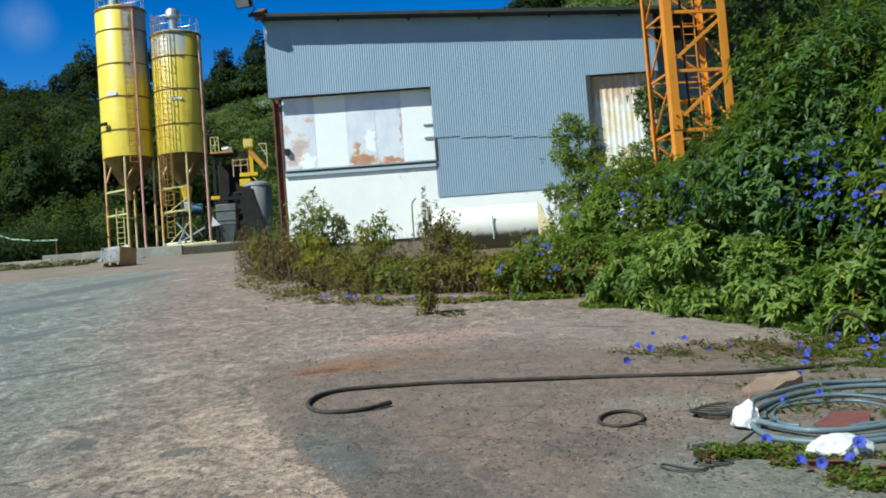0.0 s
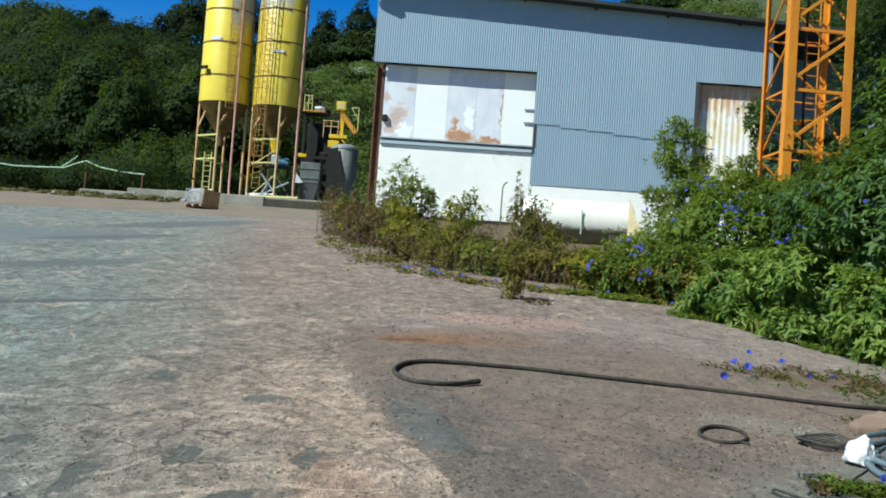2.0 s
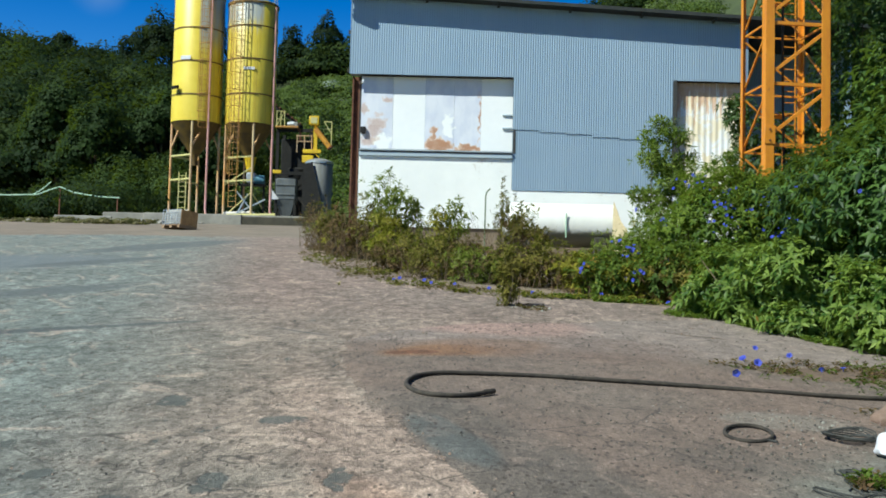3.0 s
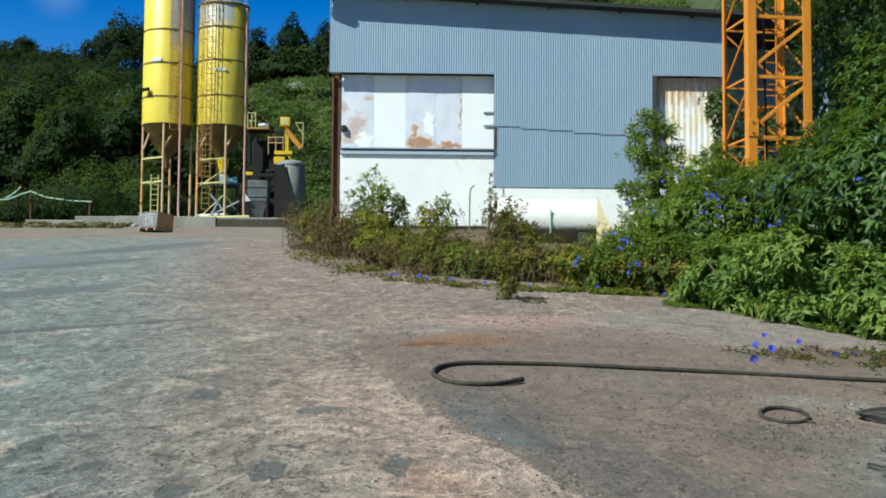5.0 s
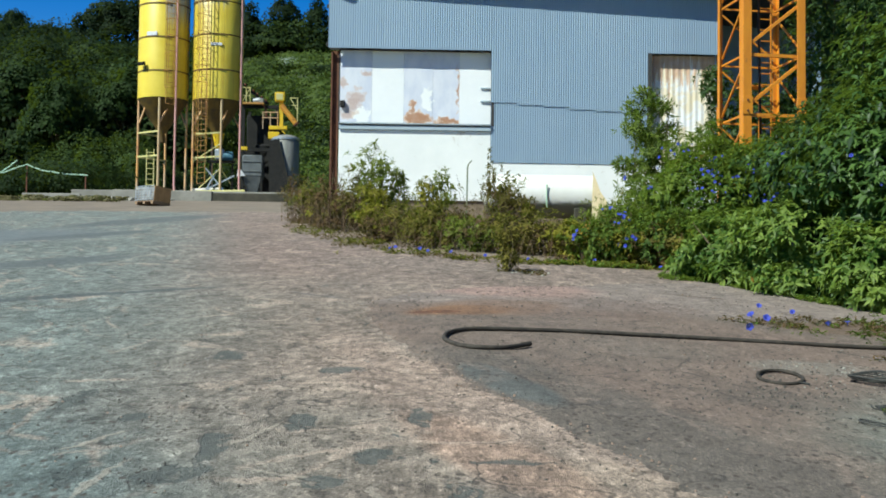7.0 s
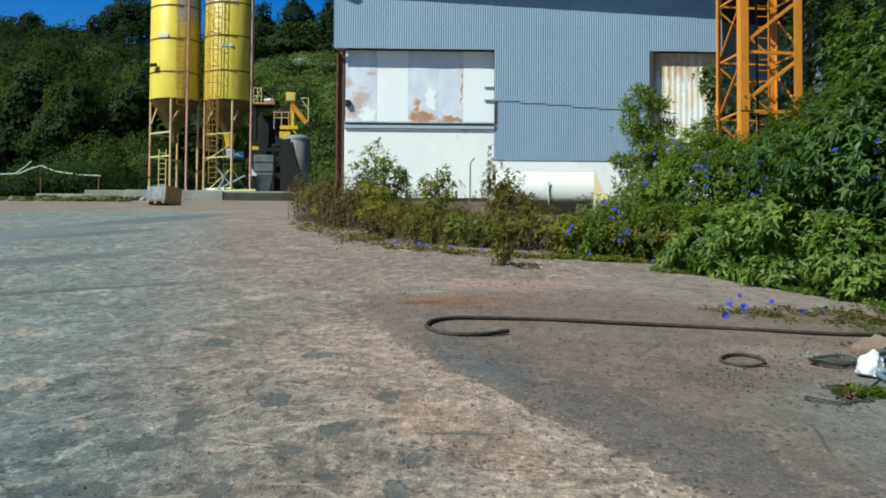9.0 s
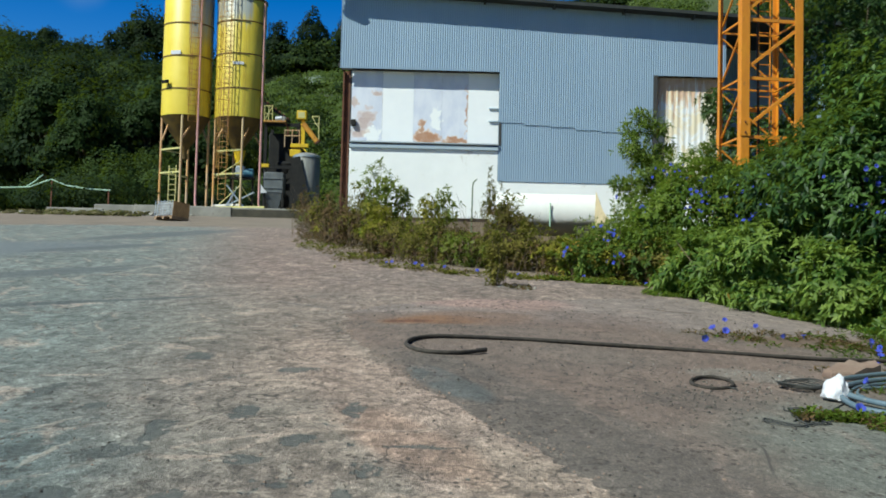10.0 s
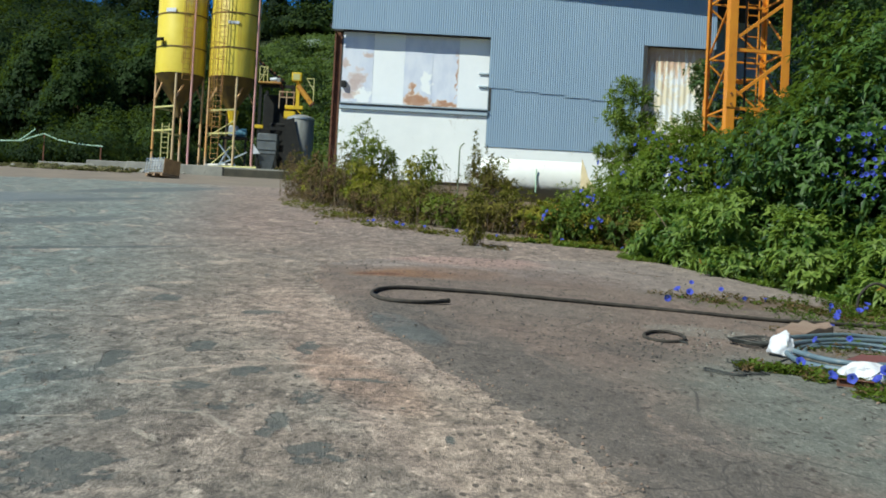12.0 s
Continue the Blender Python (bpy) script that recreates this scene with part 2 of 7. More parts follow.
def yard_concrete():
    n = Nodes("yard_concrete")

    def broad(c):
        c = n.mix(n.math("MULTIPLY", n.axis(1, 11.0, 24.0), 0.75), c, (0.222, 0.160, 0.136))
        # cool tint laid over the left side to imitate the lens's colour falloff
        apart = n.add("ShaderNodeSeparateXYZ")
        n.plug(n.coord, apart.inputs[0])
        aside = n.math("ADD", apart.outputs[0], n.math("MULTIPLY", apart.outputs[1], 0.17))
        c = n.mix(n.math("MULTIPLY", n.step(n.math("ADD", aside, n.math("MULTIPLY", n.noise(0.9, 5), 0.6)), 0.9, -2.3), 0.85), c, (0.158, 0.188, 0.174))
        c = stain(n, c, (0.112, 0.142, 0.136), 0.8, -3.5, 5.0, 2.6, 4.4, 0.0, 0.1, 0.9)
        c = stain(n, c, (0.310, 0.226, 0.178), 0.7, 0.05, 7.0, 7.5, 0.85, -1.295, 0.1, 0.7)
        c = stain(n, c, (0.325, 0.250, 0.192), 0.8, 0.85, 4.6, 3.2, 0.75, -1.3, 0.1, 0.6)
        return stain(n, c, (0.275, 0.172, 0.120), 0.5, -0.2, 6.8, 2.0, 0.5, -1.2, 0.2, 0.8)

    c, h = worn_concrete(n, YARD, (0.076, 0.084, 0.078), 1.1, broad)
    c = stain(n, c, (0.125, 0.142, 0.152), 0.8, -11.5, 25.0, 9.0, 4.0, 1.1, 0.15, 0.9)
    # smooth grey-blue patches where the top skin has come off
    ragged = n.math("ADD", n.math("MULTIPLY", n.step(n.noise(5.0, 8, 0.72, (1.0, 0.55, 1.0), 0.3), 0.38, 0.60), 0.75), 0.28)
    bare, straight = None, n.coord
    n.coord = n.warped(4.0, 0.22, 6.0, 0.66)
    ridges = None
    for x, y, half, turn in RIDGES:
        ridge = n.oval(x, y, half * 1.2, 0.045, turn)
        ridges = ridge if ridges is None else n.math("MAXIMUM", ridges, ridge)
    for x, y, hx, hy in BARE:
        spot = n.oval(x, y, hx * 1.75, hy * 1.75)
        bare = spot if bare is None else n.math("MAXIMUM", bare, spot)
    n.coord = straight
    ridges = n.math("MULTIPLY", n.step(n.math("MULTIPLY", ridges, n.noise(9.0, 5, 0.7)), 0.16, 0.42), 0.48)
    c = n.mix(ridges, c, (0.42, 0.36, 0.29))
    h = n.math("ADD", h, n.math("MULTIPLY", ridges, 0.5))
    fac = n.math("MULTIPLY", n.step(n.math("MULTIPLY", bare, ragged), 0.34, 0.50), 0.78)
    c = n.mix(fac, c, n.shade((0.074, 0.082, 0.076), n.noise(60, 3, 0.7), 0.3, 0.7, 0.72, 1.28))
    h = n.math("SUBTRACT", h, n.math("MULTIPLY", fac, 0.5))
    # dark lines and broad blue-grey bands that cross the yard
    for row in ((-5.6, 15.0, 4.2, 0.24, 0.72), (-1.17, 15.1, 0.35, 0.05, 0.75), (-1.9, 15.9, 0.9, 0.05, -0.75), (-7.8, 16.9, 1.6, 0.22, 0.5)):
        c = stain(n, c, (0.060, 0.068, 0.074), 0.75, *row, 0.10, 0.6)
    for row in ((-8.7, 36.0, 8.0, 1.4, 1.35), (-8.3, 27.5, 4.0, 0.8, 1.2), (-7.0, 20.5, 3.0, 0.9, 1.0)):
        c = stain(n, c, (0.085, 0.094, 0.098), 0.75, *row, 0.15, 0.8)
    return n.end(c, 0.92, h, 0.9, 0.03)


# bare patches of the yard (place and half sizes) and pale trowel ridges (place, half length, turn)
BARE = (
    (-1.39, 7.65, 0.10, 0.27), (-1.84, 7.02, 0.09, 0.28), (-1.90, 6.47, 0.12, 0.32), (-2.02, 6.19, 0.09, 0.18), (-0.87, 6.71, 0.14, 0.19), (-1.15, 6.11, 0.11, 0.12), (-0.86, 5.56, 0.08, 0.19), (-0.49, 5.18, 0.06, 0.35),
    (-0.40, 5.99, 0.08, 0.27), (-1.37, 5.22, 0.09, 0.16), (-2.02, 5.21, 0.18, 0.17), (-2.43, 6.18, 0.10, 0.22), (-3.05, 8.43, 0.09, 0.32), (-0.61, 7.80, 0.07, 0.34), (-2.48, 7.80, 0.10, 0.14), (-2.31, 10.54, 0.13, 0.26),
    (-1.25, 9.81, 0.18, 0.18), (-0.20, 4.55, 0.16, 0.20), (-1.27, 4.03, 0.26, 0.34), (-0.10, 6.60, 0.24, 0.07), (-1.95, 4.30, 0.30, 0.22), (-2.70, 5.40, 0.20, 0.30),
)
RIDGES = ((-2.29, 6.18, 0.62, 1.49), (-2.57, 7.07, 0.45, 1.17), (-1.62, 7.34, 0.48, 1.23), (-1.36, 6.29, 0.46, -0.59), (-0.75, 5.06, 0.46, -1.08), (-0.47, 5.33, 0.52, -1.35), (-1.00, 5.36, 0.22, 0.0), (-0.83, 5.80, 0.44, -1.49), (-1.08, 4.74, 0.30, -0.81), (-1.62, 5.11, 0.28, 0.28))


def slab_concrete():
    n = Nodes("slab_concrete")

    def broad(c):
        c = stain(n, c, (0.124, 0.134, 0.112), 0.8, 3.9, 6.4, 2.9, 4.8, 0.0, 0.1, 0.8)
        far = n.math("ADD", n.axis(1, 13.6, 16.4), n.math("MULTIPLY", n.noise(0.9, 4), 0.5))
        c = n.mix(n.step(far, 0.45, 1.1), c, n.mix(n.step(n.noise(2.0, 7, 0.7, (1.0, 1.8, 1.0)), 0.45, 0.6), (0.180, 0.144, 0.124), (0.232, 0.188, 0.162)))
        c = stain(n, c, (0.300, 0.196, 0.164), 0.8, 0.5, 17.6, 2.4, 2.2, 0.0, 0.15, 0.75)
        c = stain(n, c, (0.180, 0.105, 0.064), 0.6, 0.35, 14.8, 1.9, 1.0, 0.75, 0.1, 0.8)
        c = stain(n, c, (0.180, 0.092, 0.046), 0.75, -0.05, 14.35, 1.25, 0.60, 0.75, 0.08, 0.6)
        c = stain(n, c, (0.105, 0.040, 0.018), 0.8, -0.38, 14.05, 0.50, 0.22, 0.5, 0.1, 0.5)
        c = stain(n, c, (0.135, 0.088, 0.070), 0.35, 1.6, 15.4, 2.6, 1.8, 0.3, 0.2, 0.7)
        c = stain(n, c, (0.090, 0.078, 0.066), 0.65, 0.95, 6.8, 6.5, 1.0, -1.31, 0.1, 0.7)
        c = stain(n, c, (0.074, 0.084, 0.082), 0.7, 0.10, 9.2, 1.5, 0.34, -1.29, 0.15, 0.7)
        c = stain(n, c, (0.084, 0.070, 0.058), 0.5, 2.2, 9.0, 0.9, 0.9, 0.3, 0.30, 0.95)
        c = stain(n, c, (0.185, 0.165, 0.138), 0.6, 3.1, 10.9, 1.0, 0.7, 0.2, 0.25, 0.75)
        c = stain(n, c, (0.070, 0.050, 0.040), 0.8, 3.7, 17.6, 0.7, 0.10, -0.5, 0.1, 0.5)
        return stain(n, c, (0.115, 0.075, 0.048), 0.8, 5.2, 14.4, 2.0, 1.0, 0.1, 0.1, 0.6)

    c, h = worn_concrete(n, ((0.152, 0.109, 0.086), (0.132, 0.104, 0.084)), (0.058, 0.052, 0.047), 0.5, broad)
    return n.end(c, 0.9, h, 0.7, 0.02)


def plain(name, a, b, scale=3.0, rough=0.7, metal=0.0, bump=0.2, dirt=None, dirt_amount=0.0, stretch=None, detail=5.0, distance=0.004):
    """Two tones by noise, with dirt in patches and a fine bump."""
    n = Nodes(name)
    c = n.mix(n.step(n.noise(scale, detail, 0.6, stretch), 0.32, 0.68), a, b)
    if dirt:
        c = n.mix(n.math("MULTIPLY", n.step(n.noise(scale * 2.3, 6, 0.7, stretch, 0.4), 0.62 - dirt_amount * 0.25, 0.72), 0.85), c, dirt)
    return n.end(c, rough, n.noise(scale * 12, 3, 0.7), bump, distance, metal)


def leaf_material(name, dark, light, through_light=0.3, rough=0.6, patch=0.7, sheen=0.15, grain=1.0):
    n = Nodes(name)
    g = n.add("ShaderNodeNewGeometry")
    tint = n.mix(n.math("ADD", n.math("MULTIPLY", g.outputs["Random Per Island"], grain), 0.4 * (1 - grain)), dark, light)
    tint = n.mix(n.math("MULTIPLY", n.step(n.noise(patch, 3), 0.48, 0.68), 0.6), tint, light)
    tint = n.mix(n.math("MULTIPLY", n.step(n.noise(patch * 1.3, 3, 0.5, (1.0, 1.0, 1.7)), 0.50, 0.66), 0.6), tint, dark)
    n.end(tint, rough, specular=sheen)
    t = n.add("ShaderNodeBsdfTranslucent")
    warm = n.mix(0.5, tint, (0.30, 0.42, 0.04))
    n.plug(warm, t.inputs["Color"])
    m = n.add("ShaderNodeMixShader")
    m.inputs[0].default_value = through_light
    n.plug(n.bsdf.outputs[0], m.inputs[1])
    n.plug(t.outputs[0], m.inputs[2])
    n.plug(m.outputs[0], n.tree.nodes["Material Output"].inputs["Surface"])
    return n.mat


def corrugated_paint():
    n = Nodes("blue_sheet_paint")
    info = n.add("ShaderNodeObjectInfo")
    c = n.mix(n.step(n.noise(0.6, 4, 0.6, (1.0, 1.0, 0.25)), 0.3, 0.7), (0.228, 0.310, 0.402), (0.260, 0.340, 0.428))
    c = n.mix(n.math("MULTIPLY", info.outputs["Random"], 0.35), c, (0.212, 0.280, 0.360))
    c = n.mix(n.math("MULTIPLY", n.step(n.noise(2.2, 6, 0.7, (3.0, 1.0, 0.2)), 0.6, 0.75), 0.35), c, (0.36, 0.40, 0.42))
    return n.end(c, 0.5, n.noise(20, 3), 0.08, 0.004, 0.15)


def rusty_white(name, seed, low, high, streak=False):
    """Old white panel paint, rusting through from the foot of the sheet upward."""
    n = Nodes(name)
    rise = n.axis(2, high, low)
    m = n.add("ShaderNodeMapping")
    m.inputs["Location"].default_value = (seed, seed * 1.7, seed * 0.6)
    n.plug(n.coord, m.inputs["Vector"])
    n.coord = m.outputs[0]
    c = n.mix(n.step(n.noise(1.4, 4, 0.6, None, 0.8), 0.40, 0.56), (0.80, 0.80, 0.80), (0.76, 0.66, 0.48) if streak else (0.62, 0.62, 0.70))
    shape = (9.0, 9.0, 0.5) if streak else (2.2, 2.2, 1.3)
    r = n.math("ADD", n.noise(1.1, 5, 0.6, shape, 0.1), n.math("MULTIPLY", rise, 0.34 if streak else 0.30))
    tone = n.mix(n.noise(6, 4), (0.45, 0.22, 0.11), (0.64, 0.45, 0.32))
    c = n.mix(n.math("MULTIPLY", n.step(r, 0.66, 0.74), 0.85), c, tone)
    return n.end(c, 0.6, n.noise(25, 3), 0.1, 0.003)


def peeling_panel(name, rust, bare, much):
    """A pale lilac-grey panel: rust breaking out in patches, and a patch of clean white paint."""
    n = Nodes(name)
    turned = n.add("ShaderNodeSeparateXYZ")
    n.plug(n.coord, turned.inputs[0])
    flat = n.add("ShaderNodeCombineXYZ")
    n.plug(turned.outputs["X"], flat.inputs["X"])
    n.plug(turned.outputs["Z"], flat.inputs["Y"])
    n.coord = flat.outputs[0]
    c = n.mix(n.step(n.noise(2.2, 5, 0.6, (1.0, 0.5, 1.0)), 0.35, 0.65), (0.56, 0.58, 0.67), (0.66, 0.67, 0.73))
    edge = n.math("MULTIPLY", n.noise(5.0, 8, 0.7, None, 0.3), 1.1)
    n.coord = n.warped(2.6, 0.75, 6.0, 0.66)
    white = n.step(n.math("MULTIPLY", n.oval(*bare), edge), 0.24, 0.34)
    c = n.mix(white, c, (0.80, 0.80, 0.79))
    worn = None
    for row in rust:
        spot = n.oval(*row)
        worn = spot if worn is None else n.math("MAXIMUM", worn, spot)
    worn = n.math("MULTIPLY", worn, edge)
    tone = n.mix(n.step(n.noise(7, 5, 0.7), 0.4, 0.6), (0.52, 0.30, 0.17), (0.66, 0.50, 0.38))
    c = n.mix(n.math("MULTIPLY", n.step(worn, 0.16, 0.30), much), c, tone)
    c = n.mix(n.math("MULTIPLY", n.step(worn, 0.36, 0.46), much * 0.8), c, (0.34, 0.15, 0.07))
    return n.end(c, 0.6, n.noise(25, 3), 0.1, 0.003)


def silo_paint(name, left, right, low, top):
    """Yellow paint with rust runs, and a spill of grey cement down one strip."""
    n = Nodes(name)
    c = n.mix(n.step(n.noise(0.8, 4), 0.3, 0.7), (0.60, 0.45, 0.035), (0.66, 0.52, 0.06))
    run = n.noise(1.6, 6, 0.65, (2.2, 2.2, 0.12))
    c = n.mix(n.math("MULTIPLY", n.step(run, 0.6, 0.72), 0.6), c, (0.30, 0.15, 0.03))
    strip = n.math("MULTIPLY", n.axis(0, left, left + 0.2), n.axis(0, right, right - 0.2))
    spill = n.math("ADD", n.math("MULTIPLY", n.axis(2, low, top), 0.75), n.math("MULTIPLY", n.noise(2.2, 6, 0.65, (2.5, 2.5, 0.12)), 0.6))
    c = n.mix(n.math("MULTIPLY", n.math("MULTIPLY", n.step(spill, 0.45, 0.75), strip), 0.92), c, (0.30, 0.33, 0.34))
    under = n.math("MULTIPLY", n.step(n.noise(1.8, 6, 0.65, (2.5, 2.5, 0.10)), 0.45, 0.6), strip)
    c = n.mix(n.math("MULTIPLY", under, 0.45), c, (0.38, 0.24, 0.03))
    return n.end(c, 0.45, n.noise(18, 3), 0.08, 0.004)


def tank_paint():
    """White tank paint; mould and painted underside shade darken its foot."""
    n = Nodes("tank_white_paint")
    c = n.mix(n.step(n.noise(0.9, 4), 0.3, 0.7), (0.76, 0.75, 0.71), (0.66, 0.65, 0.60))
    # ramp by height: mould together with the shade of the tank's underside
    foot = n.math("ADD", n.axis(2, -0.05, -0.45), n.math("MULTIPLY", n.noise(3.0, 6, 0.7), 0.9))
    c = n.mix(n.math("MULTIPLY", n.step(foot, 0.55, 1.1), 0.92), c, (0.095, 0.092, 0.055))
    c = n.mix(n.math("MULTIPLY", n.step(n.noise(2.0, 6, 0.7, (2.0, 1.0, 0.5)), 0.60, 0.72), 0.5), c, (0.42, 0.40, 0.33))
    return n.end(c, 0.55, n.noise(20, 3), 0.1, 0.004)


def container_paint():
    n = Nodes("container_white_paint")
    c = n.mix(n.step(n.noise(1.2, 4), 0.3, 0.7), (0.60, 0.65, 0.60), (0.54, 0.58, 0.53))
    rust = n.noise(7.0, 6, 0.7, (2.0, 2.0, 0.35), 0.1)
    foot = n.math("ADD", rust, n.math("MULTIPLY", n.axis(2, 0.35, 0.05), 0.20))
    c = n.mix(n.math("MULTIPLY", n.step(foot, 0.630, 0.69), 0.9), c, (0.20, 0.085, 0.04))
    c = n.mix(n.math("MULTIPLY", n.step(n.noise(1.7, 6, 0.7, (3.0, 3.0, 0.30)), 0.54, 0.70), 0.5), c, (0.42, 0.34, 0.23))
    return n.end(c, 0.5, n.noise(30, 3), 0.12, 0.004)


